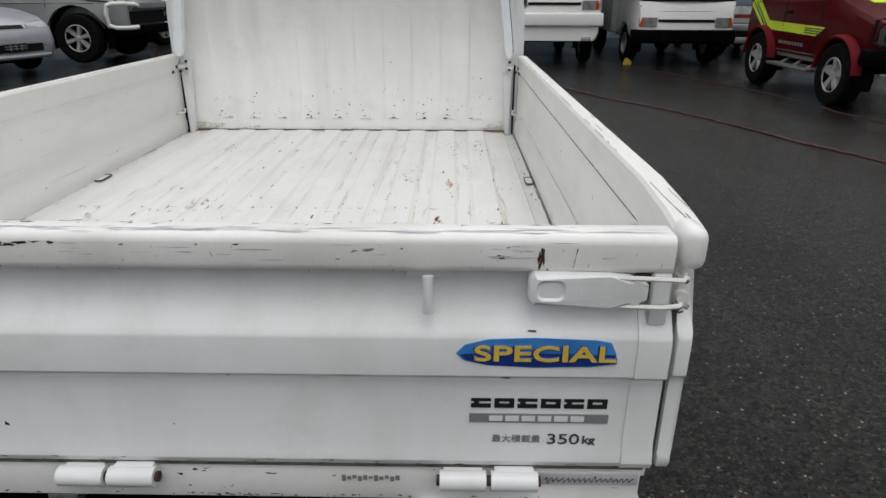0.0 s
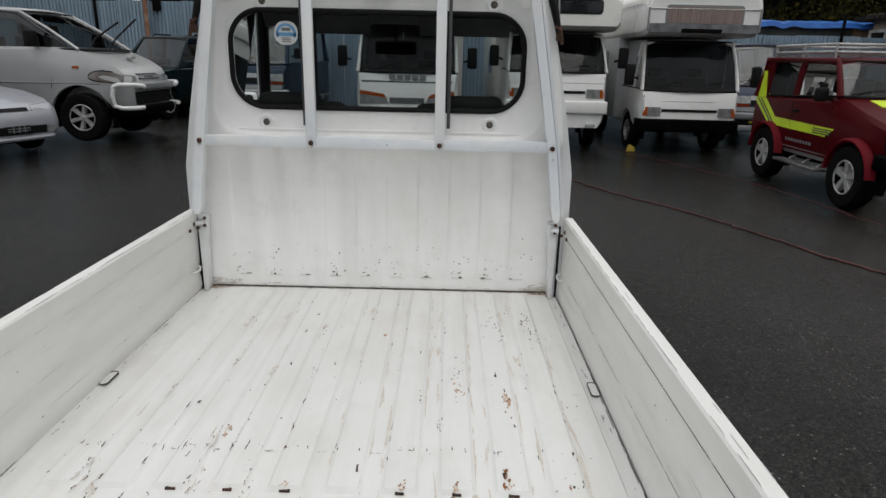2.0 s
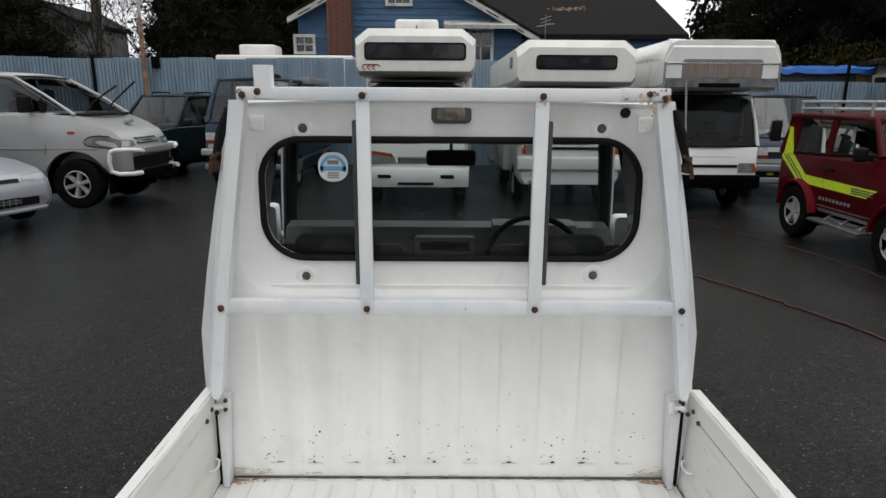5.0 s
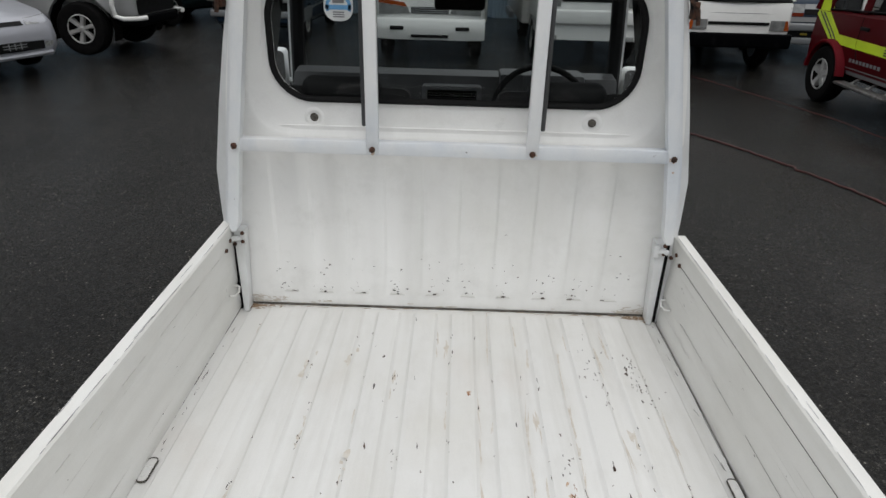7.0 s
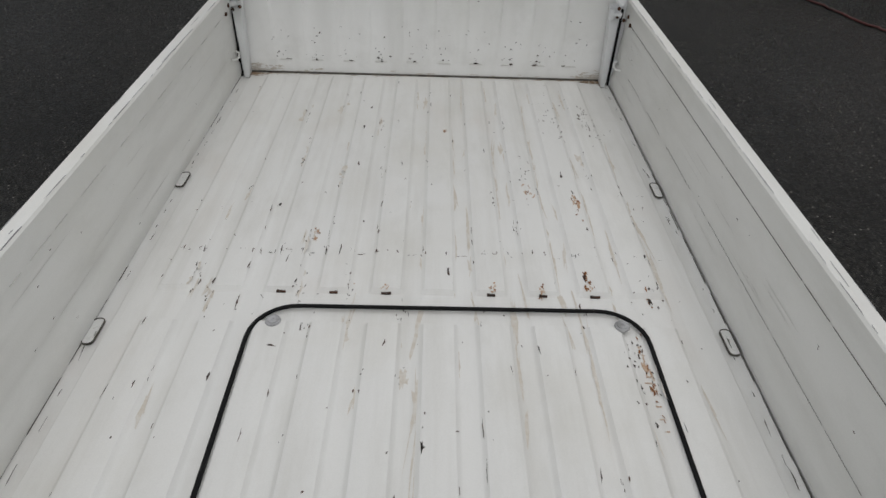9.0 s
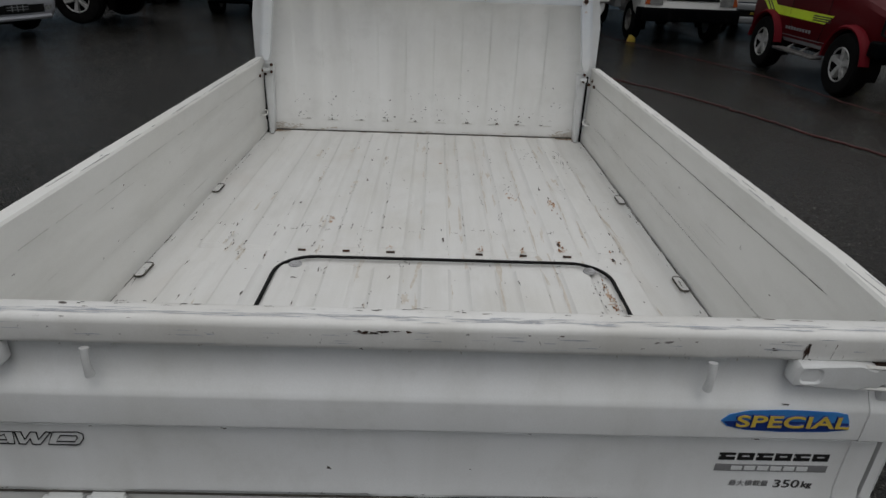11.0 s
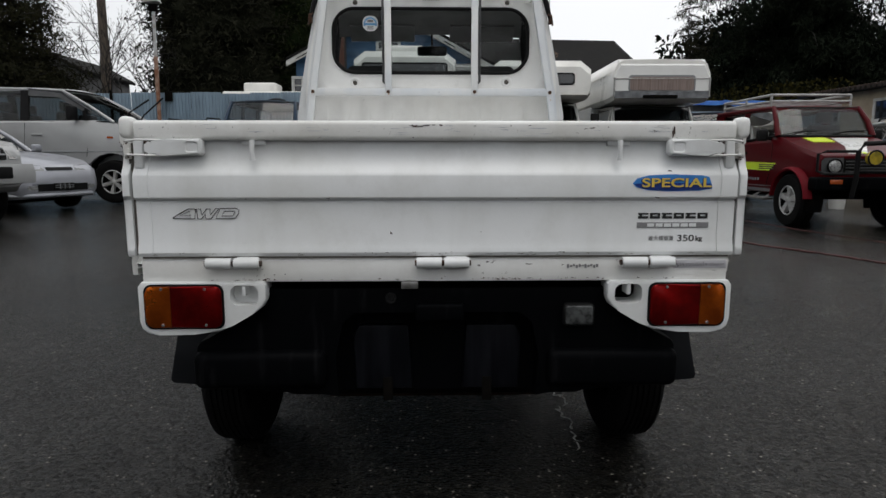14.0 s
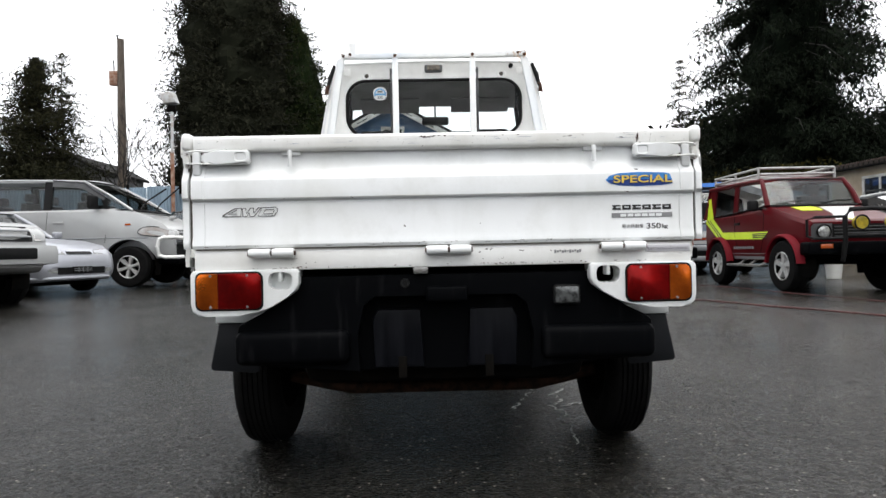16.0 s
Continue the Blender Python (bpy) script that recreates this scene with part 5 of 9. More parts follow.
ring_plate(bm, rrect(-0.131, 0.109, 1.180, 1.256, 0.012, 3), rrect(-0.112, 0.090, 1.198, 1.240, 0.006, 3), "y", 2.772, 2.82)
vent = part("centre_vent", bm, M_VENT, dash, "pale grey rim of the centre air vent", 0)
bm = BM()
for k in range(4):
    box(bm, -0.108, 0.092, 2.785, 2.81, 1.1975 + 0.0105 * k, 1.2015 + 0.0105 * k)
pieces("vent_slat", bm, M_DARK, vent)
bm = BM()
box(bm, -0.16, 0.20, 2.775, 2.80, 1.02, 1.15, 0.008)
part("radio_panel", bm, M_DARK, dash)
bm = BM()
prism(bm, [(2.74, 1.20), (2.80, 1.302), (2.92, 1.306), (2.95, 1.22)], "x", 0.18, 0.52, 0.012)
part("instrument_hood", bm, M_TRIM, dash)
bm = BM()
st_m = pose(0.335, 2.66, 1.185, 60, 0, 0)
tube(bm, [st_m @ Vector((0.185 * math.cos(k * math.tau / 32), 0.185 * math.sin(k * math.tau / 32), 0)) for k in range(32)], 0.012, 8, True)
for a in (200, 340, 270):
    tube(bm, [st_m @ Vector((0, 0, -0.03)), st_m @ Vector((0.18 * math.cos(radians(a)), 0.18 * math.sin(radians(a)), 0))], 0.013, 6)
lathe(bm, [(0.0, -0.05), (0.05, -0.05), (0.055, -0.02), (0.0, -0.01)], st_m, 16)
part("steering_wheel", bm, M_RUBBER, truck, "black two-spoke steering wheel")
for x in (-0.34, 0.34):
    bm = BM()
    box(bm, x - 0.22, x + 0.22, 2.22, 2.68, 0.78, 0.95, 0.05, 3)
    seat = part("seat", bm, M_SEAT, truck, "dark vinyl cab seat")
    bm = BM()
    prism(bm, [(2.13, 0.9), (2.12, 1.33), (2.15, 1.37), (2.21, 1.36), (2.28, 0.9)], "x", x - 0.21, x + 0.21, 0.03)
    part("backrest", bm, M_SEAT, seat)
    bm = BM()
    box(bm, x - 0.12, x + 0.12, 2.12, 2.20, 1.33, 1.40, 0.03, 3)
    part("headrest", bm, M_SEAT, seat)
bm = BM()
box(bm, -0.085, 0.105, 2.72, 2.745, 1.545, 1.605, 0.015)
tube(bm, [(0.01, 2.735, 1.60), (0.01, 2.72, 1.68)], 0.006, 6)
part("rear_view_mirror", bm, M_RUBBER, truck, "black inside mirror")
bm = BM()
for x0, x1 in ((-0.33, -0.16), (-0.05, 0.30)):
    tube(bm, [(x0, 3.075, 1.232), (x0 + 0.3 * (x1 - x0), 3.063, 1.252), (x1, 3.058, 1.258)], 0.007, 6)
    tube(bm, [(x0 + 0.25 * (x1 - x0), 3.15, 1.12), (x0 + 0.5 * (x1 - x0), 3.066, 1.262)], 0.005, 6)
pieces("wiper", bm, M_RUBBER, truck, "black wiper")

# guard frame over the bulkhead
guard = link("guard_frame", bpy.data.meshes.new("guard_frame"), None, truck, "chalky white steel guard frame bolted behind the cab")
bm = BM()
box(bm, -0.538, 0.540, 1.945, 1.985, 1.784, 1.817, 0.004)
part("top_bar", bm, M_FRAME, guard)
bm = BM()
box(bm, 0.420, 0.543, 1.940, 1.97, 1.788, 1.8185, 0.003)
part("corner_splice", bm, M_FRAME, guard, "rust-stained splice plate")
bm = BM()
box(bm, -0.607, 0.615, 1.952, 1.985, 1.221, 1.259, 0.003)
part("lower_bar", bm, M_FRAME, guard)
for x in (-0.2245, 0.2265):
    bm = BM()
    box(bm, x - 0.0175, x + 0.0175, 1.9475, 1.9725, 1.2245, 1.7835, 0.003)
    part("upright", bm, M_FRAME, guard)
for s, top, mid in ((1, 0.5275, 0.6235), (-1, 0.536, 0.6175)):
    def cen(z):
        return mid + 0.004 + (1.237 - z) * 0.11 if z < 1.237 else mid + (top - mid) * (z - 1.237) / 0.533


    def strip(a, b, y0, y1, zs):
        for_bm = BM()
        rings(for_bm, [[(s * (cen(z) + a * k), y0, z), (s * (cen(z) + b * k), y0, z), (s * (cen(z) + b * k), y1, z), (s * (cen(z) + a * k), y1, z)] for z, k in zs])
        return for_bm


    post = part("side_post", strip(-0.0155, 0.0155, 1.945, 1.978, ((0.972, 0.45), (0.985, 0.8), (1.005, 1), (1.05, 1), (1.237, 1), (1.5, 1), (1.785, 1))), M_POST, guard, "white post with bluish chalking", 30)
    part("post_flange", strip(0.0205, 0.030, 1.966, 2.03, ((0.99, 1), (1.05, 1), (1.237, 1), (1.5, 1), (1.785, 1))), M_FRAME, post, "", 30)
    # dark strip set between post and flange as the shade of their gap
    part("post_gap_shade", strip(0.0150, 0.0208, 1.980, 1.984, ((0.99, 1), (1.05, 1), (1.237, 1), (1.5, 1), (1.780, 1))), M_GRIMESHADE, post, "dark strip painted for the shaded gap beside the post", 30)
    bm = BM()
    prism(bm, [(s * 0.655, 0.655), (s * 0.672, 0.655), (s * 0.674, 0.95), (s * 0.640, 0.95)], "y", 2.0, 2.045, 0.003)
    part("corner_post", bm, M_WHITE, guard)
bolts = [(-0.522, 1.797), (-0.2245, 1.797), (0.2265, 1.797), (0.528, 1.793), (-0.616, 1.240), (-0.2245, 1.240), (0.2265, 1.240), (0.623, 1.238), (-0.483, 1.805), (0.490, 1.803)]
for x, z in bolts:
    bm = BM()
    lathe(bm, [(0.0, 0.0), (0.009, 0.0), (0.009, 0.003), (0.006, 0.004), (0.006, 0.009), (0.0, 0.010)], pose(x, 1.943, z, 90), 10)
    part("frame_bolt", bm, M_RUST, guard, "rusty bolt")
bm = BM()
for x, z in bolts + [(0.47, 1.802), (0.50, 1.775)]:
    heavy = x > 0.45 or z < 1.3 and x > 0.6
    for k in range(11 if heavy else 7):
        flake(bm, x + rnd.gauss(0, 0.005), (1.9392 if heavy and z > 1.7 else 1.9432) - 0.00003 * k, z + 0.004 - abs(rnd.gauss(0, 0.016 if heavy else 0.010)), rnd.uniform(0.002, 0.007), rnd.uniform(0.002, 0.010), 7, (0, -1, 0))
part("rust_staining", bm, M_STAIN, guard, "rust runs below the bolts", 0, "stuff")
kept = rnd.getstate()
bm = BM()
for x, z, lx, lz, n in ((0.535, 1.800, 0.004, 0.008, 9), (0.505, 1.808, 0.010, 0.004, 8), (0.44, 1.792, 0.010, 0.003, 5), (-0.530, 1.806, 0.004, 0.005, 5)):
    for k in range(n):
        flake(bm, min(0.539, max(-0.534, x + own.gauss(0, lx))), (1.9388 if x > 0 else 1.9438) - 0.00003 * k, min(1.813, max(1.791, z + own.gauss(0, lz))), own.uniform(0.002, 0.005), own.uniform(0.002, 0.005), 8, (0, -1, 0))
part("rust_spots", bm, M_RUSTCORE, guard, "orange-brown rust on the top corners", 0, "stuff")
rnd.setstate(kept)
bm = BM()
prism(bm, [(-0.490, 1.941), (-0.449, 1.941), (-0.449, 1.975), (-0.453, 1.975), (-0.453, 1.9435), (-0.486, 1.9435), (-0.486, 1.975), (-0.490, 1.975)], "z", 1.79, 1.869)
part("stake", bm, M_FRAME, guard, "short white channel stake", 0)
bm = BM()
tube(bm, [(0.634, 2.04, 1.61), (0.632, 2.05, 1.68), (0.622, 2.06, 1.84)], 0.0026, 6)
part("antenna", bm, M_STEEL, truck, "thin radio antenna at the cab corner")


# ---- vehicles: each is drawn nose to +x, left side to +y, on the ground at z = 0 ----
def car_paint(name, col, metal=0.0, rough=0.3, dirt=0.25, coat=0.5):
    mat, N, L, P = nodes_of(name)
    big = noise_node(N, L, 1.6, 5.0)
    fine = noise_node(N, L, 600.0, 2.0)
    base = mixed(N, L, ramp(N, L, big, 0.45, 0.8, 0.0, dirt), col, (0.16, 0.15, 0.13))
    base = mixed(N, L, ramp(N, L, fine, 0.4, 0.7, 0.0, 0.10), base, tuple(c * 0.6 for c in col))
    L.new(base, P.inputs["Base Color"])
    P.inputs["Metallic"].default_value = metal
    L.new(ramp(N, L, big, 0.3, 0.7, rough * 0.8, rough * 1.3), P.inputs["Roughness"])
    P.inputs["Coat Weight"].default_value, P.inputs["Coat Roughness"].default_value = coat, 0.06
    P.inputs["Specular IOR Level"].default_value = 0.08 if coat < 0.2 else 0.3
    return mat


C_SILVER = car_paint("silver_metallic_paint", (0.375, 0.38, 0.38), 0.3, 0.4, 0.25, 0.35)
C_LILAC = car_paint("pale_silver_paint", (0.34, 0.35, 0.385), 0.3, 0.35, 0.2, 0.35)
C_WHITE = car_paint("white_vehicle_paint", (0.74, 0.74, 0.72), 0.0, 0.3, 0.2)
C_CREAM = car_paint("white_fibreglass", (0.78, 0.77, 0.73), 0.0, 0.42, 0.3)
C_ALU = car_paint("aluminium_panel", (0.52, 0.54, 0.56), 0.25, 0.45, 0.35)
C_RED = car_paint("dark_red_paint", (0.0656, 0.0020, 0.0044), 0.0, 0.35, 0.02, 0.06)
C_FLARE = car_paint("faded_red_plastic", (0.115, 0.004, 0.009), 0.0, 0.5, 0.02, 0.0)
C_GREEN = car_paint("dark_green_paint", (0.008, 0.018, 0.021), 0.1, 0.3, 0.08, 0.15)
C_NAVY = car_paint("dark_blue_paint", (0.016, 0.032, 0.056), 0.1, 0.35, 0.08, 0.15)
C_SLATE = car_paint("slate_blue_paint", (0.035, 0.050, 0.078), 0.1, 0.35, 0.15, 0.15)
C_GREY = car_paint("grey_cladding_paint", (0.20, 0.21, 0.22), 0.1, 0.45, 0.25)
M_DULLALU = material("dull_dented_aluminium", (0.20, 0.21, 0.22), 0.4, 0.5, (0.12, 0.125, 0.13), 4.0)
M_LAMPRED = material("reddish_indicator", (0.22, 0.03, 0.012), 0.2, 0.0, coat=0.3, bump=0.0)
M_HIVIS = material("hi_vis_yellow_film", (0.62, 0.80, 0.03), 0.4, 0.0, (0.55, 0.72, 0.03), 4.0, bump=0.0)
M_ALLOY = material("alloy_rim", (0.50, 0.50, 0.49), 0.35, 0.35, (0.38, 0.375, 0.365), 20.0, bump=0.0)
M_RACK = material("grey_galvanised_tube", (0.42, 0.42, 0.41), 0.45, 0.2, (0.30, 0.30, 0.29), 9.0)
M_LENSAMB = material("amber_indicator", (0.34, 0.065, 0.010), 0.2, 0.0, coat=0.5, bump=0.0)
M_CORNERLAMP = material("smoky_corner_lamp", (0.20, 0.17, 0.15), 0.08, 0.3, (0.34, 0.33, 0.32), 3.0, bump=0.0, coat=0.9)
M_SCREEN = glass("reflecting_windscreen", (0.60, 0.64, 0.64), 0.0, 1.6)
M_HEADLAMP = material("headlamp_glass", (0.30, 0.305, 0.30), 0.06, 0.2, (0.20, 0.205, 0.20), 9.0, bump=0.0, coat=0.8)
M_YELLAMP = material("yellow_fog_lamp_glass", (0.45, 0.34, 0.03), 0.1, 0.2, (0.25, 0.2, 0.03), 14.0, bump=0.0, coat=0.8)
M_CURTAIN = material("drawn_pinkish_curtain", (0.24, 0.185, 0.165), 0.8, 0.0, (0.17, 0.13, 0.115), 3.0, bump=0.2, stretch=(1.0, 14.0, 0.4))
M_DARKGLASS = material("dark_reflecting_glass", (0.010, 0.011, 0.013), 0.05, 0.0, (0.03, 0.033, 0.036), 2.0, bump=0.0, coat=0.8)
M_INSIDE = material("dark_car_interior", (0.020, 0.020, 0.021), 0.8, 0.0, (0.035, 0.035, 0.036), 6.0, bump=0.1)


class Hull:
    """A body lofted through cross sections (x, half outline from the bottom centre to the top centre)."""

    def __init__(self, stations):
        self.st = sorted(stations)

    def section(self, x):
        st = self.st
        x = min(max(x, st[0][0]), st[-1][0])
        for (xa, pa), (xb, pb) in zip(st, st[1:]):
            if xa <= x <= xb:
                k = (x - xa) / (xb - xa) if xb > xa else 0.0
                return [(a[0] + (b[0] - a[0]) * k, a[1] + (b[1] - a[1]) * k) for a, b in zip(pa, pb)]

    def solid(self, bm):
        loops = []
        for x, p in self.st:
            loops.append([(x, y, z) for y, z in p] + [(x, -y, z) for y, z in p[-2:0:-1]])
        return rings(bm, loops)

    def y(self, x, z):
        best = 0.0
        p = self.section(x)
        for a, b in zip(p, p[1:]):
            lo, hi = sorted((a[1], b[1]))
            if lo - 1e-6 <= z <= hi + 1e-6:
                k = (z - a[1]) / (b[1] - a[1]) if abs(b[1] - a[1]) > 1e-9 else 1.0
                best = max(best, a[0] + (b[0] - a[0]) * k)
        return best

    def top(self, x, y):
        best = 0.0
        p = self.section(x)
        for a, b in zip(p, p[1:]):
            lo, hi = sorted((a[0], b[0]))
            if lo - 1e-6 <= abs(y) <= hi + 1e-6:
                k = (abs(y) - a[0]) / (b[0] - a[0]) if abs(b[0] - a[0]) > 1e-9 else 1.0
                best = max(best, a[1] + (b[1] - a[1]) * k)
        return best

    def nose(self, y, z):
        x = self.st[-1][0]
        while x > self.st[0][0]:
            if self.y(x, z) >= abs(y) and self.top(x, y) >= z - 1e-6:
                return x
            x -= 0.01
        return x


def dense(pts, step=0.06):
    out = []
    for a, b in zip(pts, pts[1:] + pts[:1]):
        n = max(1, int(math.hypot(b[0] - a[0], b[1] - a[1]) / step))
        out += [(a[0] + (b[0] - a[0]) * k / n, a[1] + (b[1] - a[1]) * k / n) for k in range(n)]
    return out


def skin(bm, face, back):
    a, b = [bm.verts.new(p) for p in face], [bm.verts.new(p) for p in back]
    n = len(a)
    bm.faces.new(a)
    for i in range(n):
        bm.faces.new((a[i], b[i], b[(i + 1) % n], a[(i + 1) % n]))


def on_side(bm, h, pts, s, off=0.006, deep=0.03):
    p = dense(pts)
    skin(bm, [(x, s * (h.y(x, z) + off), z) for x, z in p], [(x, s * (h.y(x, z) + off - deep), z) for x, z in p])
    return bm


def on_nose(bm, h, pts, off=0.01, deep=0.05):
    p = dense(pts)
    skin(bm, [(h.nose(y, z) + off, y, z) for y, z in p], [(h.nose(y, z) + off - deep, y, z) for y, z in p])
    return bm


def on_top(bm, h, pts, off=0.006, deep=0.02):
    p = dense(pts)
    skin(bm, [(x, y, h.top(x, y) + off) for x, y in p], [(x, y, h.top(x, y) + off - deep) for x, y in p])
    return bm


def rect(a0, a1, b0, b1):
    return [(a0, b0), (a1, b0), (a1, b1), (a0, b1)]


def road_wheel(parent, x, y, r, w, style="spoke", n=6, rim=0.56, mat=None):
    s = 1 if y > 0 else -1
    wheel = link("wheel", bpy.data.meshes.new("wheel"), None, parent)
    m = pose(x, y, r, -90 * s, 0, 0)
    h = w / 2
    bm = BM()
    tp = [(r * rim, -h * 0.85), (r * 0.80, -h), (r * 0.93, -h * 0.95), (r * 0.99, -h * 0.7), (r, -h * 0.55), (r, -h * 0.1), (r * 0.975, -h * 0.08), (r * 0.975, h * 0.08), (r, h * 0.1), (r, h * 0.55), (r * 0.99, h * 0.7), (r * 0.93, h * 0.95), (r * 0.80, h), (r * rim, h * 0.85)]
    lathe(bm, tp, m, 36)
    part("tyre", bm, M_TYRE, wheel)
    bm = BM()
    rr = r * rim
    lathe(bm, [(0.0, -h * 0.4), (rr, -h * 0.8), (rr * 1.02, h * 0.86), (rr * 0.93, h * 0.86), (rr * 0.88, h * 0.25), (0.0, h * 0.2)], m, 28)
    part("rim", bm, M_DARK if style == "spoke" else (mat or M_STEEL), wheel)
    bm = BM()
    ring = [m @ Vector((rr * 0.95 * math.cos(k * math.tau / 32), rr * 0.95 * math.sin(k * math.tau / 32), h * 0.82)) for k in range(32)]
    tube(bm, ring, rr * 0.05, 6, True)
    lathe(bm, [(0.0, h * 0.3), (rr * 0.24, h * 0.3), (rr * 0.22, h * 0.72), (rr * 0.12, h * 0.80), (0.0, h * 0.80)], m, 16)
    if style == "spoke":
        for k in range(n):
            a = k * math.tau / n + 0.3
            d, t = Vector((math.cos(a), math.sin(a), 0)), Vector((-math.sin(a), math.cos(a), 0))
            wi, wo = rr * (0.13 if n > 5 else 0.20), rr * (0.18 if n > 5 else 0.27)
            rings(bm, [[m @ (d * q + t * e + Vector((0, 0, z))) for e, z in ((-ww, h * 0.35), (ww, h * 0.35), (ww * 0.7, h * zz), (-ww * 0.7, h * zz))] for q, ww, zz in ((rr * 0.15, wi, 0.72), (rr * 0.92, wo, 0.80))])
    part("wheel_face" if style == "spoke" else "hub_cap", bm, mat or M_ALLOY, wheel)
    return wheel


def carriage(ob, lower, mat, wheels, arch=1.16, liner=True):
    """The lower body with its wheel arches, and the wheels."""
    bm = BM()
    lower.solid(bm)
    body = part("body", bm, mat, ob, "", 35)
    for x, r, yt, w, style, n in wheels:
        c = BM()
        cyl(c, (x, -1.2, r), (x, -yt + w * 0.75, r), r * arch, 28)
        cyl(c, (x, 1.2, r), (x, yt - w * 0.75, r), r * arch, 28)
        cut(body, c)
        for s in (1, -1):
            road_wheel(ob, x, s * yt, r, w, style, n)
            if liner:
                bm = BM()
                arc = [math.radians(a) for a in range(-20, 201, 20)]
                sheet(bm, [[(x + r * arch * 0.985 * math.cos(a), s * y, r + r * arch * 0.985 * math.sin(a)) for a in arc] for y in (yt - w * 0.7, yt + w * 0.25)])
                part("arch_liner", bm, M_DARK, ob)
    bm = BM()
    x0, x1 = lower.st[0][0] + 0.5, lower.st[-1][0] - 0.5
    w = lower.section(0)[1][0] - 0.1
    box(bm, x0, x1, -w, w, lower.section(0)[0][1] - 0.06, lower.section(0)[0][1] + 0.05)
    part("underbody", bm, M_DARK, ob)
    return body


def cabin(ob, mat, cowl, front, rear, tail, crown=0.05, pillars=(), pw=0.07, glazing=None, seats=(0.0,), trim=None, bow=0.06, roof_mat=None, screen_mat=None):
    """Roof, pillars and glass over the belt line. cowl, front, rear, tail: (x, half width, z)."""
    glazing = glazing or M_TINT
    (xc, yc, zc), (xf, yf, zf), (xr, yr, zr), (xt, yt, zt) = cowl, front, rear, tail
    bm = BM()
    ys = (-1, -0.85, -0.5, 0, 0.5, 0.85, 1)
    def row(x, w, z, drop=0.0):
        return [(x, k * w, z + crown * (1 - k * k) - drop * (abs(k) == 1)) for k in ys]
    top = [row(xf + 0.03, yf, zf - 0.02), row(xf, yf, zf), row(xf * 0.75 + xr * 0.25, yf * 0.75 + yr * 0.25 + 0.008, zf * 0.75 + zr * 0.25 + 0.02), row(xf * 0.3 + xr * 0.7, yf * 0.3 + yr * 0.7 + 0.008, zf * 0.3 + zr * 0.7 + 0.015), row(xr, yr, zr), row(xr - 0.03, yr, zr - 0.02)]
    low = [[(x, y, z - 0.05) for x, y, z in r] for r in (top[0], top[-1])]
    sheet(bm, [low[0]] + top + [low[1]])
    for s in (0, -1):
        sheet(bm, [[r[s] for r in top], [(r[s][0], r[s][1], r[s][2] - 0.06) for r in top]])
    part("roof", bm, roof_mat or mat, ob, "", 50)
    for s in (1, -1):
        bm = BM()
        tube(bm, [(xc, s * yc, zc - 0.01), ((xc + xf) / 2 + 0.02, s * ((yc + yf) / 2 + 0.01), (zc + zf) / 2), (xf, s * yf, zf - 0.01), ((xf + xr) / 2, s * ((yf + yr) / 2 + 0.006), (zf + zr) / 2), (xr, s * yr, zr - 0.01), (xt, s * yt, zt - 0.01)], [pw * 0.55, pw * 0.48, pw * 0.45, pw * 0.42, pw * 0.5, pw * 0.8], 8)
        part("side_frame", bm, mat, ob, "", 60)
        def belt(x):
            k = (x - xt) / (xc - xt)
            return s * (yt + (yc - yt) * k), zt + (zc - zt) * k
        def eave(x):
            k = min(1.0, max(0.0, (x - xr) / (xf - xr)))
            return s * (yr + (yf - yr) * k), zr + (zf - zr) * k
        bm = BM()
        bm.faces.new([bm.verts.new(p) for p in ((xc, s * (yc - 0.012), zc), (xf, s * (yf - 0.012), zf), (xr, s * (yr - 0.012), zr), (xt, s * (yt - 0.012), zt))])
        part("side_glass", bm, glazing, ob, "", 0).visible_shadow = False
        for x0, x1, lean in pillars:
            bm = BM()
            b0, b1, e0, e1 = belt(x0), belt(x1), eave(x0 + lean), eave(x1 + lean)
            face = [(x0, b0[0] + s * 0.006, b0[1] - 0.02), (x1, b1[0] + s * 0.006, b1[1] - 0.02), (x1 + lean, e1[0] + s * 0.006, e1[1]), (x0 + lean, e0[0] + s * 0.006, e0[1])]
            rings(bm, [face, [(x, y - s * 0.05, z) for x, y, z in face]])
            part("door_pillar", bm, trim or mat, ob)
        bm = BM()
        tube(bm, [(xc, s * (yc + 0.001), zc), (xt, s * (yt + 0.001), zt)], 0.012, 6)
        part("window_trim", bm, M_RUBBER, ob)
    bm = BM()
    sheet(bm, [[(x + bow * (1 - k * k), k * w, z) for k in (-1, -0.6, -0.2, 0.2, 0.6, 1)] for x, w, z in ((xf, yf - 0.02, zf), ((xf + xc) / 2, (yf + yc) / 2 - 0.02, (zf + zc) / 2), (xc, yc - 0.02, zc - 0.02))])
    part("windscreen", bm, screen_mat or glazing, ob).visible_shadow = False
    bm = BM()
    tube(bm, [(xc + bow * (1 - k * k) + 0.006, k * (yc - 0.03), zc - 0.01) for k in (-1, -0.6, -0.2, 0.2, 0.6, 1)], 0.022, 6)
    part("screen_seal", bm, M_RUBBER, ob)
    bm = BM()
    tube(bm, [(xf + bow * (1 - k * k) + 0.006, k * (yf - 0.02), zf - 0.005) for k in (-1, -0.6, -0.2, 0.2, 0.6, 1)], 0.014, 6)
    part("screen_seal", bm, M_RUBBER, ob)
    bm = BM()
    sheet(bm, [[(x, k * w, z) for k in (-1, 0, 1)] for x, w, z in ((xr, yr - 0.03, zr), (xt, yt - 0.03, zt))])
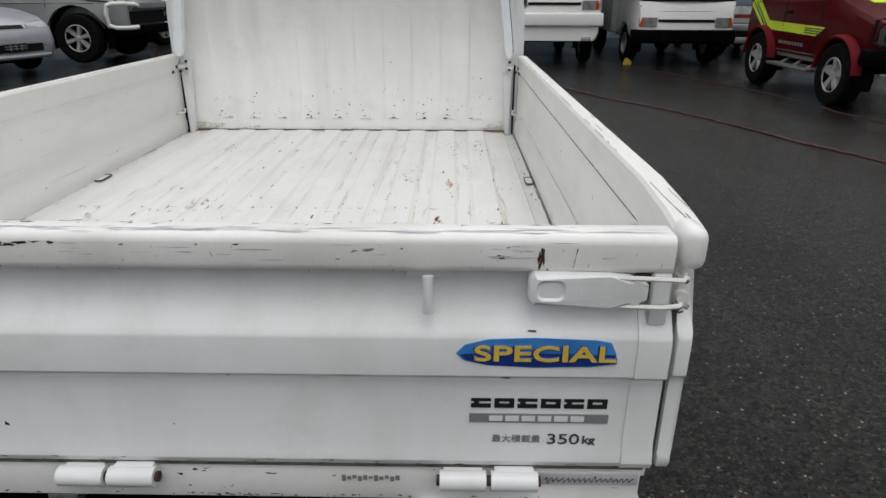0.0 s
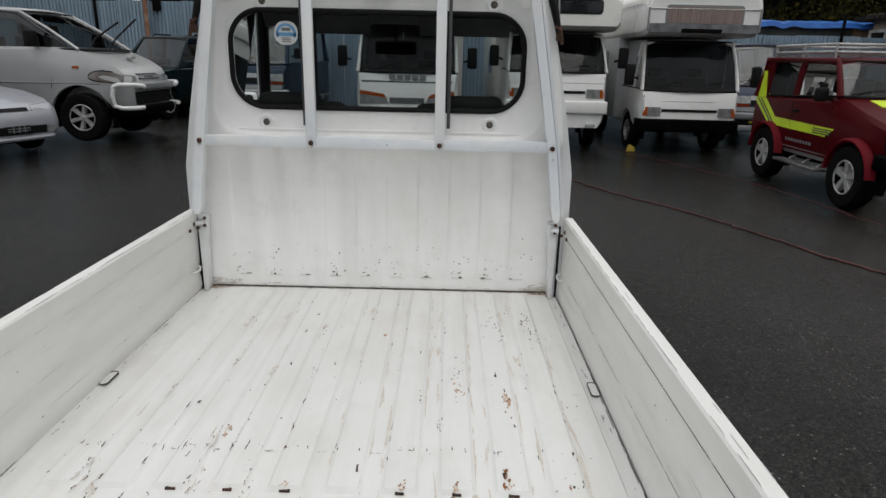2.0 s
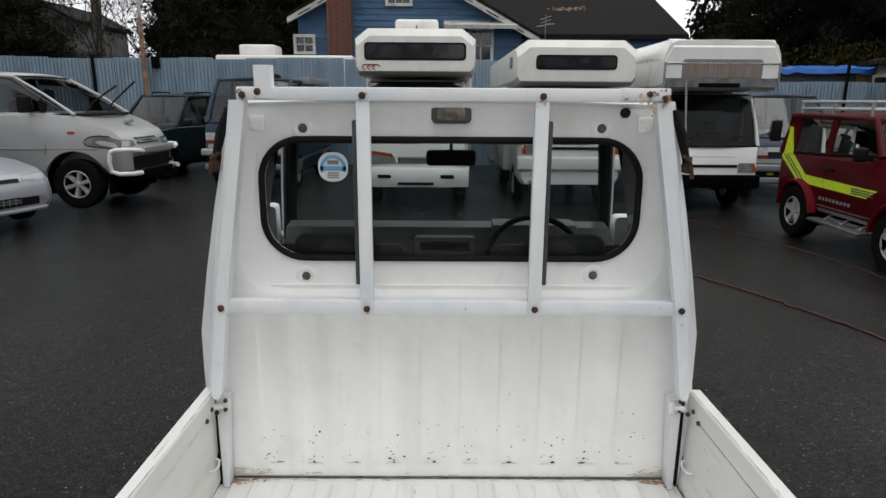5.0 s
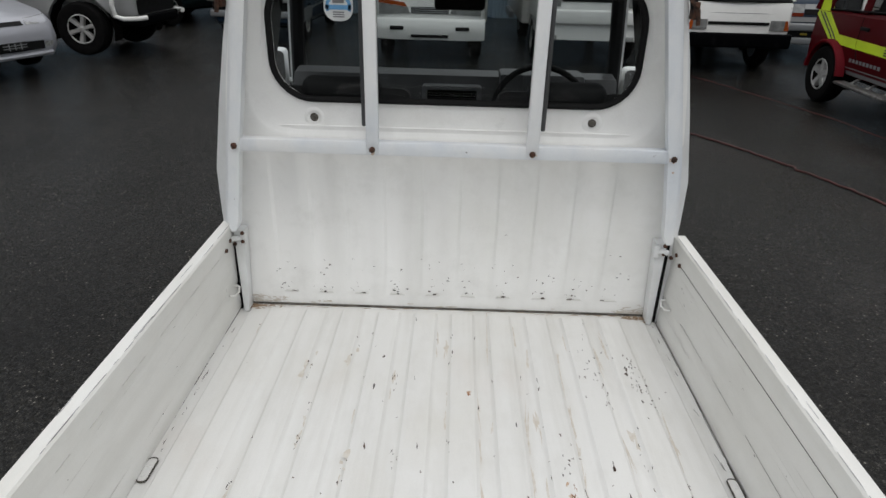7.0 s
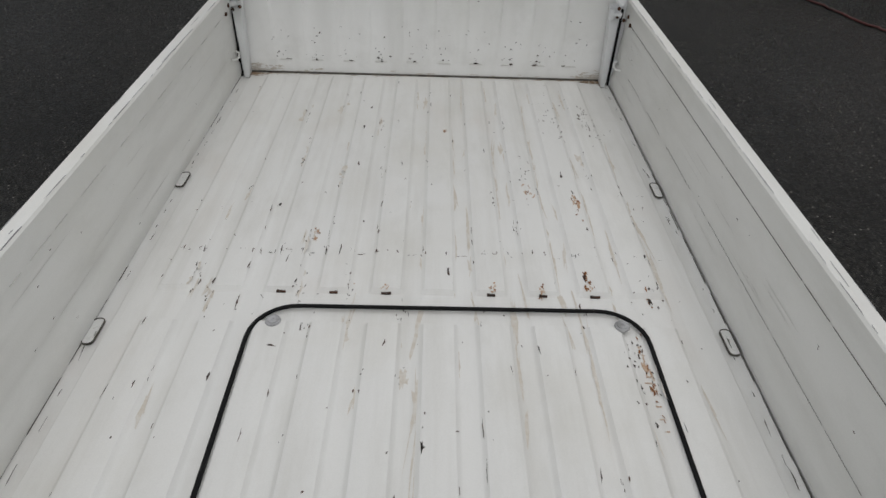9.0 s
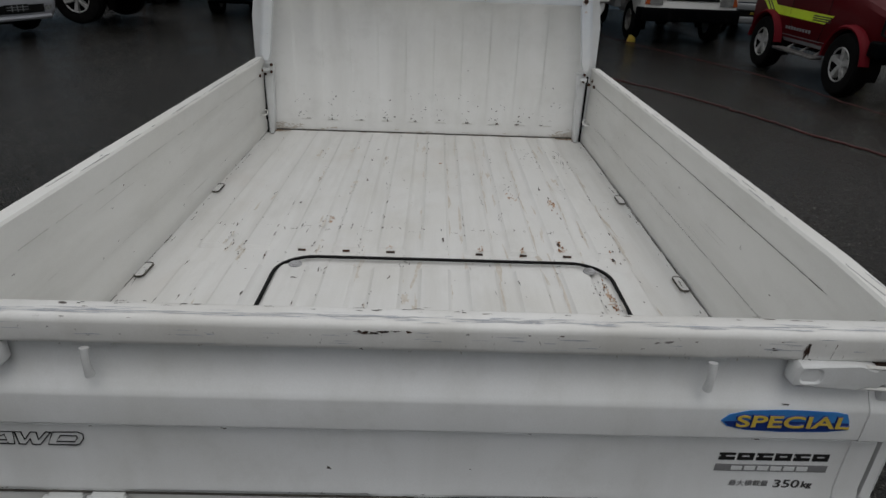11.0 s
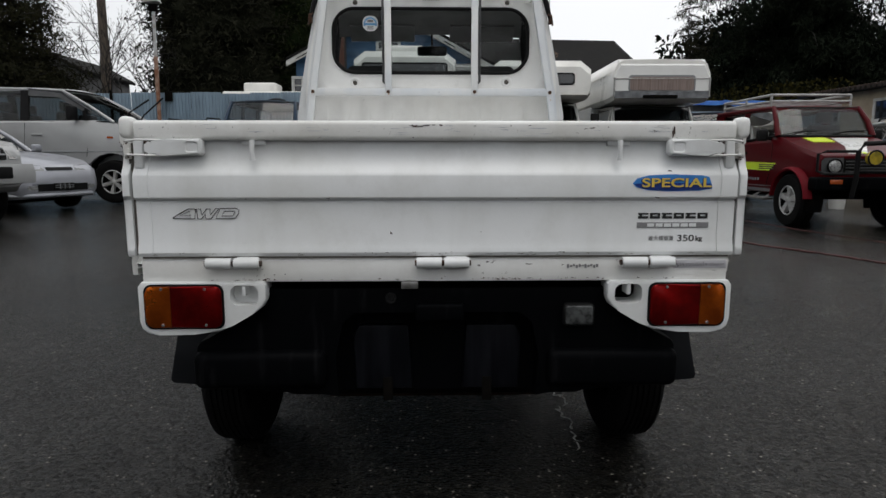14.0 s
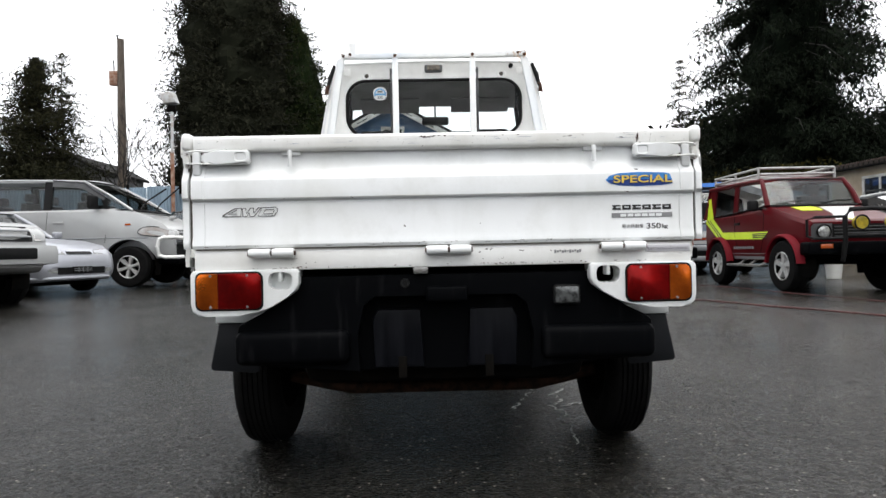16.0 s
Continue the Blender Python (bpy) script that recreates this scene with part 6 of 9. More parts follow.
    part("rear_window", bm, glazing, ob).visible_shadow = False
    bm = BM()
    sheet(bm, [[(x, k * (w - 0.03), z + 0.012) for k in (-1, 0, 1)] for x, w, z in ((xt + 0.02, yt, zt), (xc, yc, zc))])
    for q in seats:
        for yq in (-0.36, 0.36):
            box(bm, q - 0.07, q + 0.07, yq - 0.22, yq + 0.22, zc - 0.35, zc + 0.18, 0.04)
            box(bm, q - 0.06, q + 0.04, yq - 0.11, yq + 0.11, zc + 0.2, zc + 0.36, 0.03)
    part("interior", bm, M_INSIDE, ob, "dark seats and lining")
    bm = BM()
    for y0 in (-0.55, 0.08):
        tube(bm, [(xc + 0.04, y0, zc + 0.02), ((xc * 0.8 + xf * 0.2) + bow, y0 + 0.25, zc * 0.85 + zf * 0.15), ((xc * 0.78 + xf * 0.22) + bow, y0 + 0.48, zc * 0.83 + zf * 0.17)], 0.010, 5)
    pieces("wiper", bm, M_RUBBER, ob)


def mirrors(ob, x, y, z, mat, w=0.10, h=0.16):
    for s in (1, -1):
        bm = BM()
        box(bm, x - 0.05, x + 0.05, s * (y + 0.12) - w, s * (y + 0.12) + w, z - h / 2, z + h / 2, 0.03, 3)
        tube(bm, [(x, s * (y - 0.03), z - 0.06), (x, s * (y + 0.1), z - 0.03)], 0.02, 6)
        part("door_mirror", bm, mat, ob)


def seams(ob, h, lines, s):
    """Door gaps on a side as thin dark strips; lines of (x, z) points."""
    for ln in lines:
        bm = BM()
        tube(bm, [(x, s * (h.y(x, z) + 0.0005), z) for x, z in ln], 0.005, 4)
        part("door_gap", bm, M_RUBBER, ob)


def handle(ob, h, x, z, s, mat):
    bm = BM()
    box(bm, x - 0.09, x + 0.09, s * (h.y(x, z) + 0.012) - 0.012, s * (h.y(x, z) + 0.012) + 0.012, z - 0.02, z + 0.02, 0.008)
    part("door_handle", bm, mat, ob)


def nose_part(ob, name, h, pts, mat, label="", off=0.01, deep=0.05):
    bm = BM()
    on_nose(bm, h, pts, off, deep)
    return part(name, bm, mat, ob, label)


def both(pts):
    return [(-y, z) for y, z in pts[::-1]]


def lorry_section(w, zb, zt, belt, r=0.06):
    return [(0, zb), (w - 0.08, zb), (w - 0.01, zb + 0.12), (w, belt * 0.55 + zb * 0.45), (w - 0.015, belt), (w - 0.05, zt - 0.005), (0, zt)]


# silver people carrier with a bull bar, side on
def silver_van():
    ob = thing("people_carrier", "silver people carrier with white bull bar and alloy wheels", "van", pose(-7.30, 10.95, 0.09, 0, 0, -1.5) @ Matrix.Diagonal((1.04, 1, 1.055, 1)))
    S = lorry_section
    low = Hull([(-2.32, S(0.78, 0.52, 1.25, 1.2)), (-2.28, S(0.82, 0.46, 1.38, 1.34)), (-1.4, S(0.85, 0.43, 1.40, 1.36)), (0.2, S(0.85, 0.43, 1.40, 1.37)), (1.3, S(0.85, 0.45, 1.41, 1.35)), (1.62, S(0.84, 0.48, 1.37, 1.27)), (1.95, S(0.82, 0.50, 1.24, 1.14)), (2.16, S(0.79, 0.52, 1.12, 1.04)), (2.27, S(0.75, 0.53, 0.98, 0.92)), (2.33, S(0.68, 0.55, 0.84, 0.80))])
    carriage(ob, low, C_SILVER, [(1.55, 0.37, 0.735, 0.25, "spoke", 6), (-1.30, 0.37, 0.735, 0.25, "spoke", 6)], 1.31)
    cabin(ob, C_SILVER, (1.62, 0.80, 1.38), (0.72, 0.70, 1.92), (-2.0, 0.70, 1.98), (-2.27, 0.80, 1.37), 0.05, [(0.0, 0.14, 0.0), (-1.15, -1.02, 0.0)], 0.048, M_VANGLASS, (0.55, -0.5, -1.5), M_RUBBER, 0.12)
    mirrors(ob, 0.98, 0.82, 1.52, M_RUBBER, 0.12, 0.24)
    for s in (1, -1):
        lamp = [(s * 0.44, 0.995), (s * 0.70, 1.02), (s * 0.76, 1.02), (s * 0.76, 0.925), (s * 0.70, 0.905), (s * 0.46, 0.925)]
        nose_part(ob, "headlamp", low, lamp, M_HEADLAMP, "clear headlamp", 0.018)
        bm = BM()
        on_side(bm, low, [(1.74, 0.965), (1.80, 0.935), (1.95, 0.915), (2.10, 0.905), (2.24, 0.905), (2.24, 1.005), (2.10, 1.055), (1.95, 1.07), (1.82, 1.055), (1.75, 1.01)], s, 0.012)
        rim = part("corner_lamp", bm, M_CORNERLAMP, ob, "wrap-round headlamp")
        bm = BM()
        tube(bm, [(x, s * (low.y(x, z) + 0.010), z) for x, z in ((2.24, 0.900), (2.10, 0.898), (1.95, 0.908), (1.79, 0.928), (1.728, 0.965), (1.74, 1.015), (1.82, 1.062), (1.95, 1.077), (2.10, 1.062))], 0.008, 5)
        part("lamp_gap", bm, M_RUBBER, rim)
        # black strip paints the shade along the bottom of the body
        bm = BM()
        on_side(bm, low, [(-0.82, 0.435), (0.90, 0.435), (0.93, 0.50), (-0.85, 0.50)], s, 0.008)
        part("sill_shade_strip", bm, M_PLASTIC, ob, "black strip painted for the shade along the sill")
        bm = BM()
        on_side(bm, low, rect(1.50, 1.60, 1.10, 1.135), s, 0.012)
        part("side_repeater", bm, M_LENSAMB, ob, "small amber repeater")
        seams(ob, low, [[(0.10, 1.36), (0.06, 0.9), (0.08, 0.42)], [(1.17, 1.38), (1.15, 0.9), (1.13, 0.80)]], s)
        bm = BM()
        tube(bm, [(x, s * (low.y(x, 0.88) + 0.002), 0.88) for x in (-2.2, -1, 0, 1.0, 1.9)], 0.012, 5)
        part("waist_moulding", bm, C_GREY, ob)
        handle(ob, low, 0.30, 1.17, s, C_SILVER)
        bm = BM()
        on_side(bm, low, [(-2.2, 0.46), (0.9, 0.46), (1.0, 0.64), (-2.2, 0.64)], s, 0.004)
        part("lower_cladding", bm, C_SILVER, ob)
        bm = BM()
        tube(bm, [(1.42, s * 0.84, 1.46), (1.02, s * 0.79, 1.70), (0.72, s * 0.735, 1.88), (0.15, s * 0.735, 1.93)], [0.01, 0.02, 0.025, 0.015], 6)
        part("rain_visor", bm, M_DARKGLASS, ob)
        bm = BM()
        band = [(0.16, s * 0.745, 1.93), (0.70, s * 0.745, 1.89), (1.14, s * 0.790, 1.62), (1.10, s * 0.798, 1.56), (0.66, s * 0.762, 1.79), (0.16, s * 0.762, 1.82)]
        skin(bm, band, [(x, y - s * 0.012, z) for x, y, z in band])
        part("window_visor", bm, M_TRIM, ob, "grey smoked window visor")
        bm = BM()
        post = [(1.12, s * 0.812, 1.40), (1.19, s * 0.812, 1.40), (1.12, s * 0.782, 1.62), (1.05, s * 0.782, 1.64)]
        skin(bm, post, [(x, y - s * 0.03, z) for x, y, z in post])
        part("quarter_pillar", bm, M_RUBBER, ob, "black quarter light pillar")
    nose_part(ob, "grille", low, rect(-0.36, 0.36, 0.94, 1.03), M_RUBBER, "black slotted grille", 0.012)
    bm = BM()
    for z in (0.965, 1.0):
        tube(bm, [(low.nose(y, z) + 0.03, y, z) for y in (-0.34, 0, 0.34)], 0.01, 5)
    pieces("grille_bar", bm, C_GREY, ob)
    nose_part(ob, "bumper_mouth", low, rect(-0.62, 0.62, 0.56, 0.76), M_RUBBER, "dark bumper opening", 0.012)
    bm = BM()
    box(bm, 2.20, 2.42, -0.62, 0.62, 0.78, 0.90, 0.03, 3)
    part("front_bumper", bm, C_GREY, ob)
    bm = BM()
    box(bm, 1.95, 2.38, -0.66, 0.66, 0.40, 0.55, 0.03, 3)
    part("front_skid_panel", bm, M_PLASTIC, ob, "black lower front panel")
    for s in (1, -1):
        bm = BM()
        tube(bm, [(2.12, s * 0.87, 0.84), (2.20, s * 0.87, 0.875), (2.38, s * 0.80, 0.875), (2.46, s * 0.64, 0.86), (2.46, s * 0.56, 0.84)], 0.034, 10)
        tube(bm, [(2.12, s * 0.87, 0.84), (2.09, s * 0.87, 0.70), (2.12, s * 0.87, 0.56), (2.22, s * 0.86, 0.525), (2.40, s * 0.78, 0.525), (2.46, s * 0.64, 0.53)], 0.034, 10)
        part("bull_bar", bm, C_WHITE, ob, "white tubular corner bar")
    bm = BM()
    box(bm, 1.95, 2.05, -0.05, 0.10, 1.245, 1.30, 0.02)
    part("bonnet_scoop", bm, C_SILVER, ob)
    for y, z in ((-0.45, 1.92), (0.15, 2.0)):
        bm = BM()
        tube(bm, [(1.62, y, 1.42), (1.66, y + 0.10, 1.55), (1.98, y + 0.25, z - 0.12)], [0.018, 0.014, 0.016], 5)
        part("raised_wiper", bm, M_RUBBER, ob, "wiper blade folded out from the screen")
    for child in ob.children:
        if child.name.startswith("wheel"):
            child.matrix_basis = Matrix.Diagonal((1, 1, 0.99, 1))


silver_van()


# dark red short 4x4 with hi-vis stripes, a roof rack and a black bull bar
def red_four_by_four():
    ob = thing("off_road_car", "dark red off-road car with yellow stripes and roof rack", "car", pose(5.50, 7.71, 0, 0, 0, -91.5))
    def S(w, zb, zt, belt):
        return [(0, zb), (w - 0.06, zb), (w - 0.01, zb + 0.08), (w, (zb + belt) / 2), (w - 0.01, belt - 0.02), (w - 0.05, zt - 0.004), (0, zt)]
    low = Hull([(-1.66, S(0.66, 0.50, 1.10, 1.08)), (-1.62, S(0.69, 0.44, 1.125, 1.11)), (-0.6, S(0.70, 0.42, 1.13, 1.12)), (0.42, S(0.70, 0.42, 1.205, 1.14)), (0.62, S(0.69, 0.42, 1.165, 1.10)), (1.0, S(0.685, 0.50, 1.055, 1.02)), (1.38, S(0.68, 0.52, 0.965, 0.935)), (1.46, S(0.67, 0.54, 0.945, 0.915)), (1.49, S(0.655, 0.56, 0.925, 0.895))])
    carriage(ob, low, C_RED, [(1.0, 0.35, 0.66, 0.22, "spoke", 5), (-1.03, 0.35, 0.66, 0.22, "spoke", 5)], 1.12)
    cabin(ob, C_RED, (0.47, 0.655, 1.21), (0.20, 0.60, 1.61), (-1.56, 0.61, 1.63), (-1.64, 0.66, 1.11), 0.03, [(-0.62, -0.50, 0.0), (-1.62, -1.36, 0.03)], 0.075, M_TINT, (-0.2, -1.0), None, 0.03, None, M_SCREEN)
    mirrors(ob, 0.32, 0.68, 1.22, M_RUBBER, 0.07, 0.16)
    for s in (1, -1):
        for xw in (1.0, -1.03):
            bm = BM()
            rows = []
            for y0, y1, k0, k1 in ((0.66, 0.0, 1.12, 0), (0.775, 0, 1.13, 0), (0.785, 0, 1.19, 0), (0.755, 0, 1.255, 0), (0.69, 0, 1.30, 0)):
                rows.append([(xw + 0.35 * k0 * math.cos(radians(a)), s * y0, 0.35 + 0.35 * k0 * math.sin(radians(a)) * (1.0 if k0 < 1.3 else 0.97)) for a in range(6, 175, 12)])
            sheet(bm, rows)
            part("wheel_flare", bm, C_FLARE, ob, "faded red plastic wheel flare", 50)
        seams(ob, low, [[(0.42, 1.1), (0.40, 0.75), (0.30, 0.50)], [(-0.50, 1.1), (-0.50, 0.8), (-0.42, 0.62)]], s)
        handle(ob, low, -0.40, 0.98, s, M_RUBBER)
        bm = BM()
        on_side(bm, low, [(-1.60, 1.09), (-1.30, 1.09), (-0.93, 0.855), (-0.93, 0.745), (-1.10, 0.745), (-1.62, 1.04)], s, 0.004, 0.008)
        part("hi_vis_stripe", bm, M_HIVIS, ob, "bright yellow stripe", 0)
        bm = BM()
        up = [(x, s * (0.672 - 0.05 * (z - 1.11) / 0.5 + 0.004), z) for x, z in ((-1.635, 1.09), (-1.34, 1.09), (-1.44, 1.30), (-1.50, 1.46), (-1.63, 1.46))]
        skin(bm, up, [(x, y - s * 0.012, z) for x, y, z in up])
        part("hi_vis_stripe", bm, M_HIVIS, ob, "bright yellow stripe", 0)
        bm = BM()
        on_side(bm, low, [(-0.94, 0.858), (0.54, 0.835), (0.38, 0.728), (-0.94, 0.745)], s, 0.0045, 0.008)
        part("hi_vis_stripe", bm, M_HIVIS, ob, "bright yellow stripe", 0)
        bm = BM()
        for z in (0.755, 0.782, 0.809):
            tube(bm, [(x, s * (low.y(x, z) + 0.005), z) for x in (0.10, 0.5)], 0.007, 4)
        for dx in (0.0, 0.09):
            tube(bm, [(x + dx, s * (low.y(x + dx, z) + 0.006), z) for x, z in ((-1.54, 1.08), (-1.16, 0.85), (-1.02, 0.75))], 0.009, 4)
        pieces("stripe_line", bm, M_BLACK, ob)
        bm = BM()
        for k in range(9):
            on_side(bm, low, rect(-0.55 + 0.075 * k, -0.50 + 0.075 * k, 0.585, 0.625), s, 0.003, 0.006)
        part("side_mark", bm, C_GREY, ob, "worn unreadable side mark", 0, "stuff")
        bm = BM()
        on_side(bm, low, rect(-0.60, 0.62, 0.43, 0.52), s, 0.006)
        part("rocker_guard", bm, C_GREY, ob)
        bm = BM()
        box(bm, -0.52, 0.52, s * 0.76 - 0.075, s * 0.76 + 0.075, 0.325, 0.36, 0.012)
        for x in (-0.35, 0.0, 0.35):
            tube(bm, [(x, s * 0.55, 0.45), (x, s * 0.72, 0.345)], 0.016, 6)
        part("side_step", bm, M_STEEL, ob, "grey running board")
        lampx = low.nose(0.47, 0.80)
        bm = BM()
        lathe(bm, [(0.0, 0.0), (0.080, 0.0), (0.080, 0.03), (0.072, 0.035), (0.065, 0.045), (0.0, 0.06)], pose(lampx - 0.005, s * 0.48, 0.80, 0, 90, 0), 24)
        lamp = part("headlamp", bm, M_CLEARLAMP, ob, "round headlamp")
        bm = BM()
        tube(bm, [(lampx + 0.028, s * 0.48 + 0.088 * math.cos(k * math.tau / 24), 0.80 + 0.088 * math.sin(k * math.tau / 24)) for k in range(24)], 0.011, 6, True)
        part("headlamp_rim", bm, M_RUBBER, lamp)
        nose_part(ob, "lamp_surround", low, rect(*sorted((s * 0.365, s * 0.635)), 0.70, 0.905), M_TRIM, "grey plastic lamp surround", 0.008)
        bm = BM()
        lathe(bm, [(0.0, 0.0), (0.085, 0.0), (0.09, 0.05), (0.078, 0.07), (0.0, 0.075)], pose(1.76, s * 0.20, 0.90, 0, 90, 0), 24)
        lamp = part("driving_lamp", bm, M_YELLAMP, ob, "round yellow driving lamp")
        bm = BM()
        tube(bm, [(1.83, s * 0.20 + 0.088 * math.cos(k * math.tau / 24), 0.90 + 0.088 * math.sin(k * math.tau / 24)) for k in range(24)], 0.010, 6, True)
        part("lamp_rim", bm, M_RUBBER, lamp)
        bm = BM()
        box(bm, 1.62, 1.645, s * 0.52 - 0.075, s * 0.52 + 0.075, 0.585, 0.64, 0.006)
        part("indicator", bm, M_LENSAMB, ob, "amber bumper indicator")
    bm = BM()
    on_top(bm, low, [(0.60, 0.0), (0.60, 0.50), (0.98, 0.24), (1.42, -0.03), (1.42, -0.27), (1.0, -0.06)], 0.006)
    part("bonnet_wedge", bm, C_WHITE, ob, "white wedge on the bonnet")
    for x0, x1, y0, y1 in ((0.58, 0.80, -0.38, -0.06), (1.36, 1.43, -0.10, -0.02)):
        bm = BM()
        on_top(bm, low, [(x0, y0), (x1, y0 + 0.02), (x1, y1), (x0, y1 - 0.02)], 0.008)
        part("bonnet_block", bm, M_HIVIS, ob, "yellow block on the bonnet")
    nose_part(ob, "grille", low, rect(-0.36, 0.36, 0.71, 0.895), M_RUBBER, "black grille", 0.012)
    bm = BM()
    for z in (0.74, 0.78, 0.82, 0.86):
        box(bm, low.nose(0, z) + 0.01, low.nose(0, z) + 0.025, -0.34, 0.34, z - 0.008, z + 0.008, 0.003)
    pieces("grille_bar", bm, M_TRIM, ob)
    bm = BM()
    box(bm, 1.40, 1.63, -0.74, 0.74, 0.50, 0.67, 0.03, 3)
    part("front_bumper", bm, M_PLASTIC, ob, "black front bumper")
    bm = BM()
    for s in (1, -1):
        tube(bm, [(1.66, s * 0.34, 0.42), (1.72, s * 0.34, 0.66), (1.72, s * 0.34, 0.98), (1.68, s * 0.24, 1.07), (1.67, 0, 1.08)], 0.03, 10)
        tube(bm, [(1.72, s * 0.34, 0.98), (1.62, s * 0.66, 0.98), (1.52, s * 0.70, 0.95), (1.52, s * 0.70, 0.74), (1.62, s * 0.66, 0.71), (1.72, s * 0.34, 0.71)], 0.018, 8)
    tube(bm, [(1.72, -0.34, 0.74), (1.72, 0.34, 0.74)], 0.022, 8)
    part("bull_bar", bm, M_RUBBER, ob, "black tubular bull bar")
    bm = BM()
    for s in (1, -1):
        for z in (1.71, 1.80):
            tube(bm, [(0.05, s * 0.56, z), (-1.45, s * 0.58, z)], 0.018, 8)
        for x in (0.05, -0.7, -1.45):
            tube(bm, [(x, s * 0.57, 1.64), (x, s * 0.57, 1.80)], 0.018, 8)
    for x in (0.05, -1.45):
        for z in (1.71, 1.80):
            tube(bm, [(x, -0.57, z), (x, 0.57, z)], 0.018, 8)
    for k in range(6):
        tube(bm, [(-0.15 - 0.22 * k, -0.56, 1.72), (-0.15 - 0.22 * k, 0.56, 1.72)], 0.014, 6)
    rack = link("roof_rack", bpy.data.meshes.new("roof_rack"), None, ob, "grey tubular roof rack")
    pieces("rack_tube", bm, M_RACK, rack)
    bm = BM()
    lathe(bm, [(0.0, 0), (0.33, 0), (0.34, 0.05), (0.34, 0.15), (0.33, 0.2), (0.0, 0.2)], pose(-1.88, 0.0, 0.86, 0, 90, 0), 28)
    part("spare_wheel", bm, M_TYRE, ob, "spare wheel on the tail")


red_four_by_four()


def saloon(name, label, m, mat, L=4.2, W=1.69, hood=0.80, belt=0.88, roof=1.30, cowl_x=0.55, front_x=-0.15, rear_x=-1.1, tail_x=-1.75, rw=0.31, category="car"):
    """A low car."""
    ob = thing(name, label, category, m)
    w, n = W / 2, L / 2
    def S(w, zb, zt, belt):
        return [(0, zb), (w - 0.10, zb), (w - 0.015, zb + 0.10), (w, (zb + belt) * 0.52), (w - 0.03, belt - 0.03), (w - 0.12, zt - 0.012), (0, zt)]
    low = Hull([(-n, S(w * 0.86, 0.36, belt - 0.12, belt - 0.16)), (-n + 0.1, S(w * 0.94, 0.26, belt, belt - 0.02)), (-1.2, S(w, 0.20, belt, belt)), (0.6, S(w, 0.20, belt + 0.01, belt)), (cowl_x + 0.15, S(w, 0.20, belt + 0.005, belt - 0.01)), (n - 0.75, S(w * 0.985, 0.20, hood + 0.03, hood - 0.02)), (n - 0.30, S(w * 0.92, 0.20, hood - 0.05, hood - 0.10)), (n - 0.10, S(w * 0.82, 0.21, hood - 0.13, hood - 0.17)), (n - 0.02, S(w * 0.70, 0.26, hood - 0.23, hood - 0.27)), (n, S(w * 0.62, 0.32, 0.48, 0.44))])
    carriage(ob, low, mat, [(n - 0.82, rw, w - 0.12, 0.19, "spoke", 7), (-n + 0.85, rw, w - 0.12, 0.19, "spoke", 7)], 1.1)
    cabin(ob, mat, (cowl_x, w - 0.10, belt), (front_x, w - 0.25, roof), (rear_x, w - 0.25, roof - 0.02), (tail_x, w - 0.12, belt), 0.04, [(-0.55, -0.45, 0.0)], 0.07, M_TINT, (0.0,), None, 0.08)
    mirrors(ob, cowl_x - 0.12, w - 0.02, belt + 0.06, mat, 0.08, 0.12)
    for s in (1, -1):
        zl = hood - 0.15
        nose_part(ob, "headlamp", low, [(s * 0.26, zl - 0.05), (s * w * 0.90, zl - 0.05), (s * w * 0.90, zl + 0.05), (s * 0.28, zl + 0.02)], M_HEADLAMP, "long clear headlamp", 0.012)
        seams(ob, low, [[(0.55, belt - 0.03), (0.58, 0.5), (0.5, 0.28)], [(-0.6, belt - 0.03), (-0.6, 0.5), (-0.5, 0.28)]], s)
        nose_part(ob, "fog_lamp", low, rect(s * 0.50 - 0.07, s * 0.50 + 0.07, 0.33, 0.39), M_CLEARLAMP, "", 0.012)
    nose_part(ob, "grille", low, rect(-0.22, 0.22, hood - 0.20, hood - 0.155), M_RUBBER, "thin dark grille", 0.014)
    nose_part(ob, "bumper_mouth", low, rect(-0.42, 0.42, 0.31, 0.41), M_RUBBER, "dark bumper mouth", 0.010)
    bm = BM()
    box(bm, n - 0.0, n + 0.025, -0.17, 0.17, 0.33, 0.42, 0.006)
    plate = part("plate_frame", bm, M_RUBBER, ob, "empty black plate frame")
    bm = BM()
    for y in (-0.08, 0.0, 0.08):
        box(bm, n + 0.02, n + 0.03, y - 0.006, y + 0.006, 0.335, 0.415)
    for z in (0.36, 0.39):
        box(bm, n + 0.02, n + 0.03, -0.16, 0.16, z - 0.004, z + 0.004)
    pieces("frame_bar", bm, C_GREY, plate)
    bm = BM()
    tube(bm, [(low.nose(y, 0.27) + 0.01, y, 0.255) for y in (-0.7, -0.5, -0.2, 0.2, 0.5, 0.7)], 0.03, 8)
    part("front_lip", bm, mat, ob)
    return ob, low


saloon("coupe", "pale silver low coupe with an empty plate frame parked on asphalt", pose(-7.52, 8.95, 0.09, 0, 0, -20) @ Matrix.Diagonal((1, 1, 1.05, 1)), C_LILAC)


